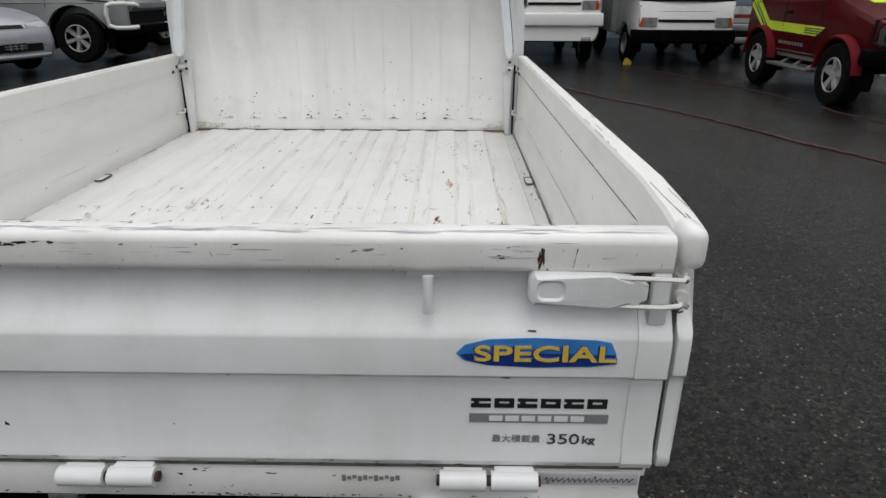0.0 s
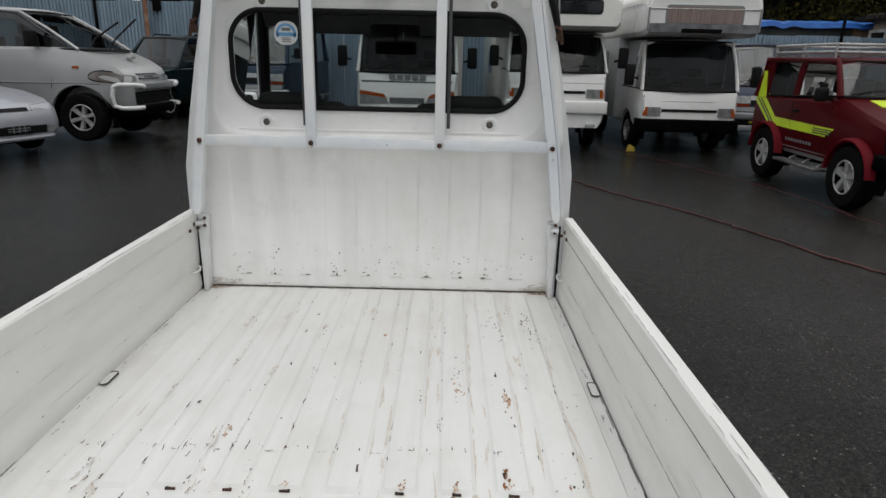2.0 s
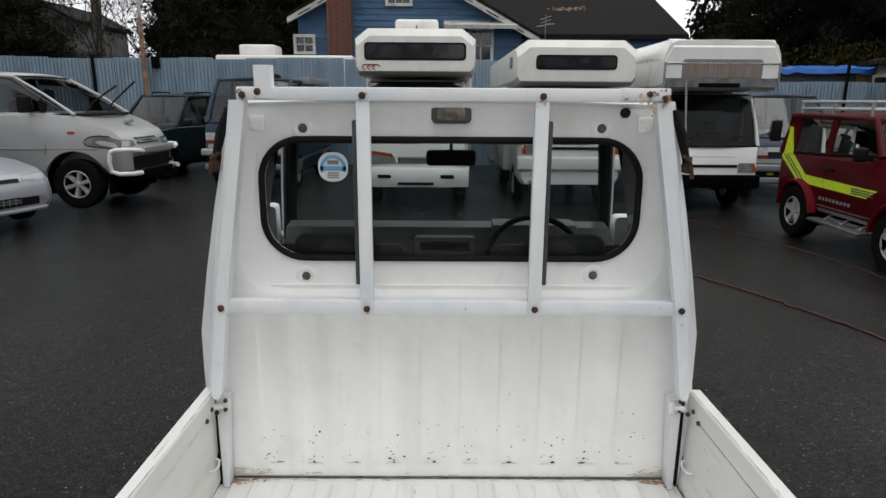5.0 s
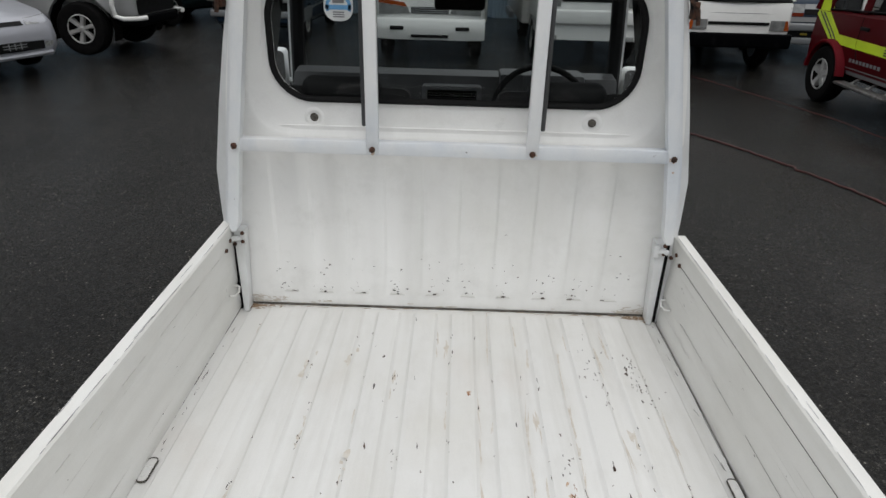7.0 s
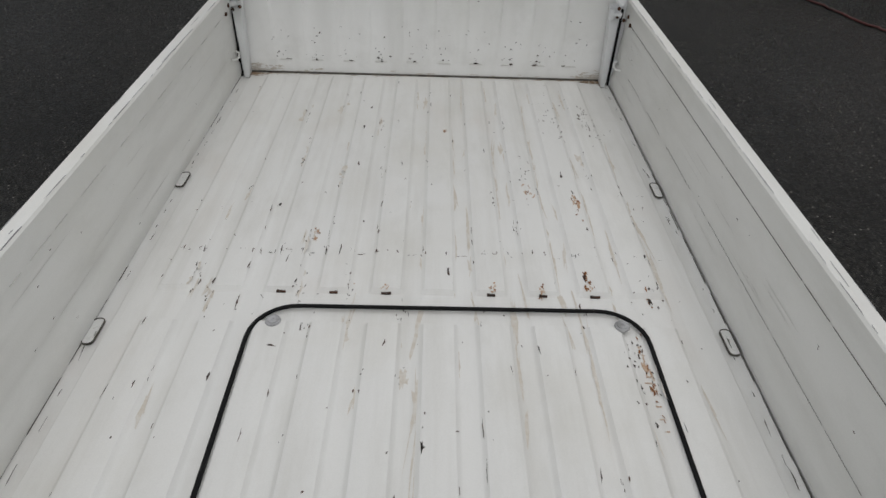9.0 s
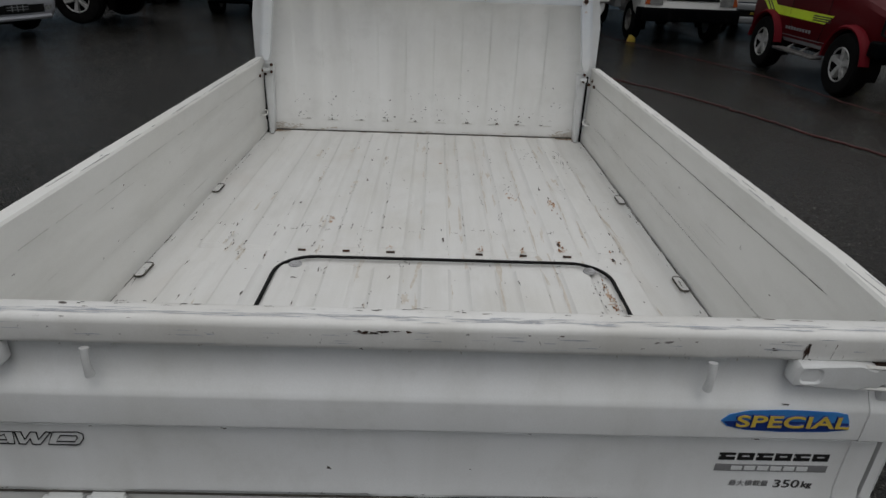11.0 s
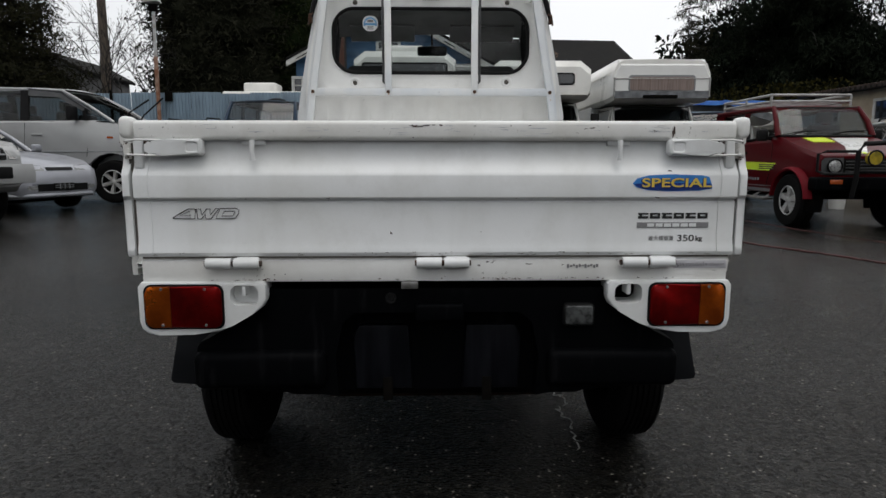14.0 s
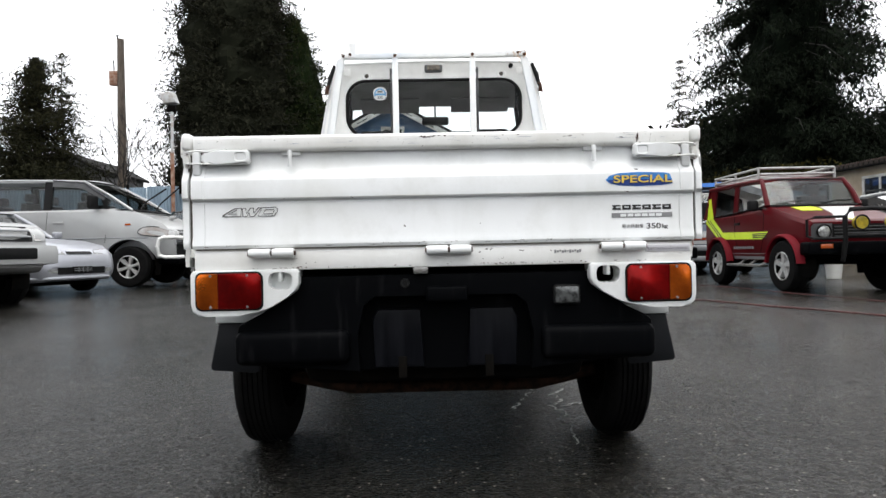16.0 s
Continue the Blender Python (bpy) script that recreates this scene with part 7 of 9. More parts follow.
def wagon(name, label, m, mat, L, W, belt, roof, hood, rw, cowl_x, front_x, rear_x, pillars, clad=None, rails=True, grille=True, hi=0.30, category="car"):
    """A tall off-road estate."""
    ob = thing(name, label, category, m)
    w, n = W / 2, L / 2
    def S(w, zb, zt, belt):
        return [(0, zb), (w - 0.08, zb), (w - 0.012, zb + 0.10), (w, (zb + belt) * 0.52), (w - 0.02, belt - 0.03), (w - 0.09, zt - 0.01), (0, zt)]
    low = Hull([(-n, S(w * 0.9, hi + 0.12, belt - 0.05, belt - 0.08)), (-n + 0.08, S(w * 0.97, hi, belt, belt - 0.02)), (-1.0, S(w, hi, belt, belt)), (0.4, S(w, hi, belt + 0.01, belt)), (cowl_x + 0.1, S(w, hi, belt + 0.01, belt - 0.01)), (n - 0.55, S(w * 0.99, hi, hood + 0.01, hood - 0.03)), (n - 0.16, S(w * 0.95, hi + 0.03, hood - 0.04, hood - 0.08)), (n - 0.06, S(w * 0.90, hi + 0.06, hood - 0.10, hood - 0.14)), (n, S(w * 0.86, hi + 0.10, hood - 0.20, hood - 0.24))])
    carriage(ob, low, mat, [(n - 0.82, rw, w - 0.13, 0.24, "spoke", 6), (-n + 1.0, rw, w - 0.13, 0.24, "spoke", 6)], 1.14)
    cabin(ob, mat, (cowl_x, w - 0.07, belt), (front_x, w - 0.19, roof), (rear_x, w - 0.19, roof), (-n + 0.08, w - 0.08, belt), 0.04, pillars, 0.08, M_TINT, (0.0, -0.9), None, 0.06, None, M_SCREEN)
    mirrors(ob, cowl_x - 0.15, w, belt + 0.08, mat, 0.09, 0.15)
    zl = hood - 0.16
    for s in (1, -1):
        nose_part(ob, "headlamp", low, rect(*sorted((s * (w * 0.66), s * (w * 0.92))), zl - 0.09, zl + 0.07), M_CORNERLAMP, "clear headlamp", 0.014)
        seams(ob, low, [[(cowl_x - 0.12, belt - 0.04), (cowl_x - 0.10, 0.7), (cowl_x - 0.2, hi + 0.1)], [(-0.45, belt - 0.04), (-0.45, 0.7), (-0.4, hi + 0.1)]], s)
        bm = BM()
        on_side(bm, low, [(-n + 0.3, hi + 0.02), (n - 0.5, hi + 0.02), (n - 0.5, hi + 0.26), (-n + 0.3, hi + 0.26)], s, 0.006)
        part("lower_cladding", bm, clad or mat, ob)
        if rails:
            for x in (front_x - 0.25, front_x - 1.3):
                bm = BM()
                tube(bm, [(x, s * (w - 0.24), roof + 0.02), (x - 0.06, s * (w - 0.24), roof + 0.085), (x - 0.55, s * (w - 0.24), roof + 0.085), (x - 0.62, s * (w - 0.24), roof + 0.02)], 0.02, 6)
                part("roof_rail", bm, M_RUBBER, ob)
    if grille:
        nose_part(ob, "grille", low, rect(-w * 0.63, w * 0.63, zl - 0.10, zl + 0.09), M_RUBBER, "black grille", 0.014)
        bm = BM()
        for z in (zl - 0.04, zl + 0.035):
            tube(bm, [(low.nose(y, z) + 0.03, y, z) for y in (-w * 0.60, 0, w * 0.60)], 0.014, 5)
        pieces("grille_bar", bm, C_GREY, ob)
        bm = BM()
        lathe(bm, [(0.0, 0.0), (0.055, 0.0), (0.05, 0.02), (0.0, 0.025)], pose(low.nose(0, zl) + 0.02, 0, zl, 0, 90, 0), 18)
        part("badge", bm, M_CHROME, ob, "plain round badge")
    bm = BM()
    rows = []
    for y in (-1, -0.9, -0.6, 0, 0.6, 0.9, 1):
        x = n + 0.10 - 0.30 * max(0, abs(y) - 0.6) ** 1.4
        rows.append([(x - 0.25, y * (w + 0.01), hi + 0.12), (x, y * (w + 0.01), hi + 0.14), (x + 0.015, y * (w + 0.01), zl - 0.25), (x - 0.02, y * (w + 0.01), zl - 0.15), (x - 0.25, y * (w + 0.01), zl - 0.145)])
    vs = sheet(bm, rows)
    bm.faces.new(vs[0]), bm.faces.new(vs[-1][::-1])
    part("front_bumper", bm, clad or mat, ob, "", 50)
    bm = BM()
    box(bm, n + 0.08, n + 0.125, -w * 0.62, w * 0.62, hi + 0.20, hi + 0.34, 0.02)
    part("bumper_mouth", bm, M_RUBBER, ob)
    return ob, low


wagon("off_road_estate", "silver off-road estate with black grille and wide painted bumper", pose(-7.38, 6.60, 0.04, 0, 0, -22), C_SILVER, 4.55, 1.74, 1.14, 1.78, 1.10, 0.37, 0.95, 0.35, -1.95, [(-0.10, 0.0, 0.0), (-1.15, -1.05, 0.0)], C_SILVER, False, True, 0.42)
wagon("dark_off_road_car", "dark green off-road car with black rails near a fence", pose(-6.35, 15.3, 0.08, 0, 0, -110), C_GREEN, 3.9, 1.70, 1.12, 1.77, 1.08, 0.34, 0.72, 0.18, -1.7, [(-0.52, -0.42, 0.0)], None, True, False, 0.32)
wagon("silver_estate_car", "silver estate car with a dark roof rack beside a shed", pose(8.9, 8.6, 0, 0, 0, -97), C_SILVER, 4.4, 1.70, 0.98, 1.55, 0.94, 0.32, 0.80, 0.15, -1.8, [(-0.3, -0.2, 0.0)], None, True, True, 0.24)


def box_van(name, label, m, mat, lowmat, belt=1.12, roof=1.95, up=0.0, L=4.5, W=1.69, crown=0.05):
    """A flat-nosed van seen from its front."""
    ob = thing(name, label, "van", m)
    w, n = W / 2, L / 2
    S = lorry_section
    low = Hull([(-n, S(w * 0.96, 0.40, belt, belt - 0.03)), (-n + 0.06, S(w, 0.34, belt + 0.02, belt)), (0.5, S(w, 0.30, belt + 0.02, belt)), (n - 0.45, S(w, 0.30, belt + 0.01, belt - 0.01)), (n - 0.14, S(w * 0.97, 0.32, belt - 0.05, belt - 0.08)), (n - 0.04, S(w * 0.93, 0.36, belt - 0.16, belt - 0.2)), (n, S(w * 0.90, 0.40, belt - 0.34, belt - 0.38))])
    carriage(ob, low, mat, [(n - 0.75, 0.33, w - 0.13, 0.2, "plain", 0), (-n + 1.0, 0.33, w - 0.13, 0.2, "plain", 0)], 1.12)
    cabin(ob, mat, (n - 0.22, w - 0.05, belt - 0.03), (n - 0.78, w - 0.13, roof), (-n + 0.12, w - 0.12, roof + 0.02), (-n + 0.04, w - 0.05, belt), crown, [(0.55, 0.66, 0.0), (-0.75, -0.62, 0.0)], 0.09, M_TINT, (0.9, -0.2), None, 0.09, None, M_SCREEN)
    mirrors(ob, n - 0.55, w, belt + 0.18, M_RUBBER, 0.09, 0.2)
    zl = belt - 0.30
    for s in (1, -1):
        nose_part(ob, "headlamp", low, rect(*sorted((s * w * 0.52, s * w * 0.90)), zl - 0.05, zl + 0.09), M_HEADLAMP, "square headlamp", 0.016)
        nose_part(ob, "indicator", low, rect(*sorted((s * w * 0.52, s * w * 0.90)), zl - 0.11, zl - 0.055), M_LAMPRED, "reddish amber indicator", 0.016)
        bm = BM()
        on_side(bm, low, rect(-n + 0.1, n - 0.35, 0.36, 0.62), s, 0.006)
        part("lower_cladding", bm, lowmat, ob)
    nose_part(ob, "grille", low, rect(-w * 0.50, w * 0.50, zl - 0.08, zl + 0.005), M_RUBBER, "dark grille", 0.014)
    nose_part(ob, "grille_trim", low, rect(-w * 0.51, w * 0.51, zl + 0.012, zl + 0.095), C_SILVER, "silver grille strip", 0.014)
    nose_part(ob, "lower_front_band", low, rect(-w * 0.90, w * 0.90, zl - 0.20, zl - 0.12), C_SILVER, "silver band under the lamps", 0.012)
    bm = BM()
    box(bm, n - 0.18, n + 0.09, -w, w, 0.53 + up, 0.66 + up, 0.03, 3)
    bump = part("front_bumper", bm, lowmat, ob, "grey front bumper")
    bm = BM()
    box(bm, n - 0.18, n + 0.05, -w * 0.96, w * 0.96, 0.30 + up * 0.8, 0.42 + up * 0.8, 0.03, 3)
    part("bumper_skirt", bm, C_GREY, ob)
    bm = BM()
    box(bm, n - 0.15, n + 0.02, -w * 0.9, w * 0.9, 0.41 + up * 0.8, 0.54 + up, 0.01)
    part("bumper_mouth", bm, M_RUBBER, ob, "dark bumper opening")
    for s in (1, -1):
        bm = BM()
        box(bm, n + 0.0, n + 0.035, s * 0.36 - 0.06, s * 0.36 + 0.06, 0.46 + up, 0.50 + up, 0.006)
        part("fog_lamp", bm, M_YELLAMP, bump, "yellow fog lamp")
    return ob, low


bv, _ = box_van("blue_van", "dark blue flat-nosed van with silver lower body and roof vent", pose(-3.74, 14.60, 0, 0, 0, -90), C_NAVY, C_SILVER, 1.38, 2.16, 0.21)
bm = BM()
lathe(bm, [(0.0, 0.0), (0.22, 0.0), (0.20, 0.06), (0.10, 0.09), (0.0, 0.09)], pose(0.6, 0.1, 2.23), 20)
part("roof_vent", bm, M_RUBBER, bv, "round black roof vent")
bm = BM()
box(bm, -1.9, 0.6, 0.72, 0.92, 2.10, 2.26, 0.03)
part("side_awning", bm, C_GREY, bv, "rolled side awning")
box_van("slate_blue_van", "slate blue van with silver roof standing behind other vehicles", pose(6.62, 14.3, 0, 0, 0, -93), C_SLATE, C_GREY, 1.18, 1.90)


def camper(name, label, m, cab_w, cab_h, belt, lamp_z, box_half, box_z0, box_z1, over, kind, lift=0.0):
    """A lorry-cab motor home; the cab's nose is at x = 0."""
    ob = thing(name, label, "camper", m, "motor homes in a row")
    w = cab_w / 2
    S = lorry_section
    low = Hull([(-1.75, S(w, 0.45, belt, belt - 0.02)), (-0.5, S(w, 0.42, belt, belt - 0.02)), (-0.16, S(w, 0.42, belt - 0.01, belt - 0.03)), (-0.06, S(w * 0.97, 0.42, belt - 0.05, belt - 0.08)), (0.0, S(w * 0.93, 0.42, belt - 0.22, belt - 0.25))])
    carriage(ob, low, C_WHITE, [(-0.85, 0.34, w - 0.12, 0.2, "plain", 0)], 1.14)
    cabin(ob, C_WHITE, (-0.10, w - 0.03, belt - 0.02), (-0.42, w - 0.10, cab_h), (-1.62, w - 0.09, cab_h + 0.02), (-1.72, w - 0.03, belt), 0.03, [(-0.72, -0.66, 0.08)], 0.06, M_DEEPTINT, (-1.0,), None, 0.07, None, M_DEEPTINT)
    mirrors(ob, -0.05, w + 0.10, belt + 0.22, M_RUBBER, 0.08, 0.34)
    for s in (1, -1):
        bm = BM()
        bx = sorted((s * w * 0.58, s * w * 0.84))
        if kind == "swept":
            nose_part(ob, "headlamp", low, [(s * w * 0.36, lamp_z - 0.05), (s * w * 0.92, lamp_z - 0.07), (s * w * 0.92, lamp_z + 0.10), (s * w * 0.40, lamp_z + 0.04)], M_HEADLAMP, "swept headlamp", 0.014)
            nose_part(ob, "indicator", low, [(s * w * 0.40, lamp_z + 0.045), (s * w * 0.92, lamp_z + 0.105), (s * w * 0.92, lamp_z + 0.17), (s * w * 0.46, lamp_z + 0.11)], M_LENSAMB, "", 0.014)
        else:
            nose_part(ob, "headlamp", low, rect(*bx, lamp_z - 0.075, lamp_z + 0.075), M_HEADLAMP, "square headlamp", 0.016)
            nose_part(ob, "indicator", low, rect(*sorted((s * w * 0.845, s * w * 0.935)), lamp_z - 0.075, lamp_z + 0.075), M_LENSAMB, "amber corner indicator", 0.016)
        bm = BM()
        box(bm, 0.0, 0.05, s * w * 0.70 - 0.08, s * w * 0.70 + 0.08, (0.42 if kind != "swept" else 0.56), (0.49 if kind != "swept" else 0.61), 0.008)
        part("fog_lamp", bm, M_CLEARLAMP, ob)
    bm = BM()
    if kind == "swept":
        rows = []
        for y in (-1, -0.92, -0.6, 0, 0.6, 0.92, 1):
            x = 0.10 - 0.22 * max(0, abs(y) - 0.6)
            rows.append([(x - 0.3, y * w, 0.38), (x - 0.03, y * w, 0.38), (x, y * w, 0.48), (x, y * w, 0.65), (x - 0.04, y * w, 0.70), (x - 0.3, y * w, 0.70)])
        vs = sheet(bm, rows)
        bm.faces.new(vs[0]), bm.faces.new(vs[-1][::-1])
    else:
        box(bm, -0.30, 0.06, -w - 0.01, w + 0.01, 0.40 + lift, 0.62 + lift, 0.03, 3)
    part("front_bumper", bm, M_PLASTIC if kind == "alu" else C_WHITE, ob, "", 50)
    if kind == "swept":
        bm = BM()
        box(bm, 0.06, 0.115, -0.30, 0.30, 0.42, 0.465, 0.01)
        for s in (1, -1):
            box(bm, 0.05, 0.115, s * 0.52 - 0.11, s * 0.52 + 0.11, 0.53, 0.59, 0.01)
        pieces("bumper_slot", bm, M_RUBBER, ob)
    nose_part(ob, "grille", low, rect(-w * 0.34, w * 0.34, lamp_z - 0.05, lamp_z + 0.05) if kind == "swept" else rect(-w * 0.56, w * 0.56, lamp_z + 0.0, lamp_z + 0.045), M_RUBBER, "dark grille slot", 0.012)
    if kind == "swept":
        bm = BM()
        for k in range(3):
            tube(bm, [(low.nose(y, lamp_z - 0.03 + 0.03 * k) + 0.016, y, lamp_z - 0.03 + 0.03 * k) for y in (-w * 0.33, 0, w * 0.33)], 0.007, 4)
        pieces("grille_bar", bm, C_GREY, ob)
        bm = BM()
        for k in range(5):
            box(bm, -0.03, 0.02, -0.30 + 0.13 * k, -0.20 + 0.13 * k, belt - 0.145, belt - 0.075)
        pieces("maker_mark", bm, C_GREY, ob, "plain pale block mark")
        bm = BM()
        on_nose(bm, low, rect(-w * 0.93, w * 0.93, belt - 0.20, belt - 0.04), 0.006)
        part("dark_nose_band", bm, M_TRIM, ob)
    else:
        bm = BM()
        on_nose(bm, low, rect(-w * 0.93, w * 0.93, belt - 0.19, belt - 0.035), 0.006)
        part("black_nose_band", bm, M_RUBBER, ob)
        bm = BM()
        tube(bm, [(low.nose(y, lamp_z + 0.17) + 0.004, y, lamp_z + 0.17) for y in (-w * 0.9, -0.3, 0.3, w * 0.9)], 0.006, 4)
        part("panel_gap", bm, M_GREYINK, ob)
    # coach box with its overcab berth
    b = box_half
    bm = BM()
    box(bm, -5.2, -1.45, -b, b, 0.50, box_z0 + 0.02, 0.04)
    part("coach_body", bm, C_CREAM if kind != "alu" else C_ALU, ob, "white coach body")
    bm = BM()
    ch = 0.10 if kind == "alu" else 0.16
    zt = box_z1 - (0.26 if kind == "alu" else ch)
    prof = [(-b, zt), (-b, box_z0 + 0.07), (-b + 0.05, box_z0), (b - 0.05, box_z0), (b, box_z0 + 0.07), (b, zt), (b - ch * 1.3, box_z1), (-b + ch * 1.3, box_z1)]
    loops = []
    for x, k, lift in ((-5.2, 1.0, 0.0), (over - 0.30, 1.0, 0.0), (over - 0.08, 0.985, 0.02), (over, 0.955, 0.07)):
        loops.append([(x, y * k, (z if z < box_z0 + 0.1 else z - (0.12 * (lift > 0.05))) + (lift if z < box_z0 + 0.1 else 0)) for y, z in prof])
    rings(bm, loops)
    berth = part("overcab_berth", bm, C_WHITE if kind == "alu" else C_CREAM, ob, "berth box over the cab", 30)
    zm = box_z0 + (zt - box_z0) * (0.63 if kind == "alu" else 0.66)
    hh = {"alu": 0.125, "square": 0.085}.get(kind, 0.105)
    ww = {"alu": 0.60, "square": 0.62}.get(kind, b * 0.80)
    bm = BM()
    prism(bm, rrect(-ww - 0.03, ww + 0.03, zm - hh - 0.03, zm + hh + 0.03, 0.06, 4), "x", over - 0.05, over + 0.006)
    part("berth_window_frame", bm, M_RUBBER if kind != "alu" else C_GREY, berth)
    bm = BM()
    prism(bm, rrect(-ww, ww, zm - hh, zm + hh, 0.05, 4), "x", over - 0.04, over + 0.012)
    part("berth_window", bm, M_CURTAIN if kind == "alu" else M_DARKGLASS, berth, "berth window with drawn curtain" if kind == "alu" else "dark berth window")
    if kind == "alu":
        bm = BM()
        rows = []
        for x, k in ((-5.2, 1.0), (over - 0.35, 1.0), (over - 0.12, 0.985), (over - 0.02, 0.95)):
            rows.append([(x, y * k * b, z + (0 if k > 0.99 else -0.03)) for y, z in ((-1.01, zt - 0.01), (-1.0, zt + 0.05), (-0.93, box_z1 - 0.05), (-0.80, box_z1 + 0.01), (0, box_z1 + 0.03), (0.80, box_z1 + 0.01), (0.93, box_z1 - 0.05), (1.0, zt + 0.05), (1.01, zt - 0.01))])
        vs = sheet(bm, rows)
        bm.faces.new(vs[-1])
        part("roof_cap", bm, C_CREAM, ob, "white rounded roof cap", 50)
        bm = BM()
        for s in (1, -1):
            tube(bm, [(over + 0.004, s * (b * 0.955 - 0.01), box_z0 + 0.09), (over + 0.004, s * (b * 0.955 - 0.01), zt - 0.08)], 0.018, 6)
        tube(bm, [(over + 0.004, -b * 0.95, zt - 0.10), (over + 0.004, b * 0.95, zt - 0.10)], 0.012, 6)
        pieces("corner_trim", bm, M_STEEL, berth)
        bm = BM()
        rows = [[(over + 0.006 + 0.010 * noise.noise((y * 5.0, k, 0.0)), y, box_z0 + 0.06 + 0.045 * k + 0.006 * noise.noise((y * 9.0, k, 2.0))) for y in [b * 0.94 * (q / 16 - 1) for q in range(33)]] for k in range(4)]
        sheet(bm, [[(x - 0.03, y, z) for x, y, z in rows[0]]] + rows + [[(x - 0.03, y, z) for x, y, z in rows[-1]]])
        part("lip_panel", bm, M_DULLALU, berth, "dented dull metal lip")
        bm = BM()
        box(bm, over - 0.03, over + 0.024, -0.35, 0.30, box_z0 + 0.055, box_z0 + 0.12, 0.01)
        part("model_plate", bm, M_DARK, berth, "dark unreadable model plate")
    else:
        for s in (1, -1):
            bm = BM()
            prism(bm, rrect(over - 0.75, over - 0.35, zm - 0.08, zm + 0.10, 0.05, 4), "y", s * (b + 0.008), s * (b - 0.03))
            part("berth_side_window", bm, M_DARKGLASS, berth)
    for s in (1, -1):
        bm = BM()
        prism(bm, rrect(-3.4, -2.2, 1.25, 1.75, 0.08, 4), "y", s * (b + 0.006), s * (b - 0.03))
        part("coach_window", bm, M_DARKGLASS, ob)
        bm = BM()
        box(bm, -4.6, -3.2, s * b - 0.08, s * b + 0.01, 0.42, 0.55, 0.01)
        part("coach_skirt", bm, C_GREY, ob)
    for s in (1, -1):
        road_wheel(ob, -3.6, s * (b - 0.25), 0.34, 0.2, "plain", 0)
    return ob, low, berth


c1, _, b1 = camper("motor_home", "white motor home with overcab berth, dark window and swept headlamps", pose(-0.45, 10.75, 0, 0, 0, -90), 1.76, 2.08, 1.32, 0.82, 0.97, 2.17, 2.89, 0.10, "swept")
bm = BM()
box(bm, -1.25, -0.55, -0.36, 0.36, 2.86, 3.10, 0.05, 3)
part("roof_air_conditioner", bm, C_CREAM, c1, "white rooftop air conditioner")
bm = BM()
prism(bm, [(-0.55, 2.88), (-0.40, 2.88), (-0.50, 3.00)], "y", -0.008, 0.008)
part("roof_fin", bm, M_RUBBER, c1)
bm = BM()
for k, y in enumerate((-0.62, -0.70, -0.78)):
    tube(bm, [(0.106, y + 0.06 * math.cos(a * 0.5), 2.30 + 0.04 * math.sin(a * 0.5)) for a in range(10)], 0.008, 4)
part("swirl_mark", bm, M_LENSAMB, b1, "small coloured swirl mark")
camper("motor_home", "white motor home with smooth berth box and dark slit window", pose(2.13, 10.85, 0, 0, 0, -90), 1.76, 1.98, 1.38, 1.00, 0.99, 2.03, 2.74, 0.12, "square", 0.26)
camper("motor_home", "white and aluminium motor home with drawn curtain over the cab", pose(4.38, 10.66, 0, 0, 0, -91), 1.68, 1.90, 1.12, 0.74, 0.95, 1.96, 2.74, 0.14, "alu")


# ---- the lot's surroundings ----
M_FENCE, N, L, P = nodes_of("faded_blue_corrugated_steel")
streak = noise_node(N, L, 1.0, 5.0, 0.65, (3.0, 3.0, 0.5))
info = N.new("ShaderNodeObjectInfo")
base = mixed(N, L, ramp(N, L, streak, 0.42, 0.72), (0.22, 0.30, 0.37), (0.12, 0.165, 0.21))
base = mixed(N, L, ramp(N, L, info.outputs["Random"], 0.0, 1.0, 0.0, 0.3), base, (0.34, 0.42, 0.49))
base = mixed(N, L, ramp(N, L, noise_node(N, L, 7.0, 4.0), 0.66, 0.78, 0.0, 0.7), base, (0.16, 0.10, 0.07))
L.new(base, P.inputs["Base Color"])
P.inputs["Roughness"].default_value, P.inputs["Metallic"].default_value = 0.5, 0.15
M_WOOD = material("weathered_pole_wood", (0.11, 0.088, 0.068), 0.85, 0.0, (0.065, 0.05, 0.04), 3.0, bump=0.4, stretch=(8.0, 8.0, 0.6))
M_ROOFEDGE = material("dark_rusty_roof_edge", (0.030, 0.024, 0.021), 0.85, 0.0, (0.085, 0.052, 0.038), 6.0, bump=0.2, spec=0.2)
M_RUSTPOLE = material("rusty_pole", (0.20, 0.085, 0.045), 0.8, 0.1, (0.32, 0.22, 0.17), 5.0, bump=0.2)
M_POLEWHITE = material("pale_pole_paint", (0.45, 0.46, 0.47), 0.5, 0.1, (0.3, 0.27, 0.24), 5.0)
M_SIDING = material("blue_house_boards", (0.050, 0.125, 0.235), 0.6, 0.0, (0.035, 0.09, 0.17), 1.5, bump=0.2, stretch=(0.5, 1.0, 6.0))
M_TRIMWHITE = material("white_house_trim", (0.62, 0.62, 0.60), 0.55, 0.0, (0.42, 0.41, 0.38), 3.0)
M_ROOF = material("dark_asphalt_shingle", (0.010, 0.0095, 0.0095), 0.9, 0.0, (0.020, 0.019, 0.018), 2.5, fine=60.0, fine_amt=0.5, bump=0.4, spec=0.1)
M_BRICK = material("red_brown_brick", (0.20, 0.085, 0.055), 0.85, 0.0, (0.11, 0.05, 0.038), 5.0, bump=0.3)
M_MORTAR = material("grey_mortar", (0.12, 0.10, 0.085), 0.9, bump=0.3)
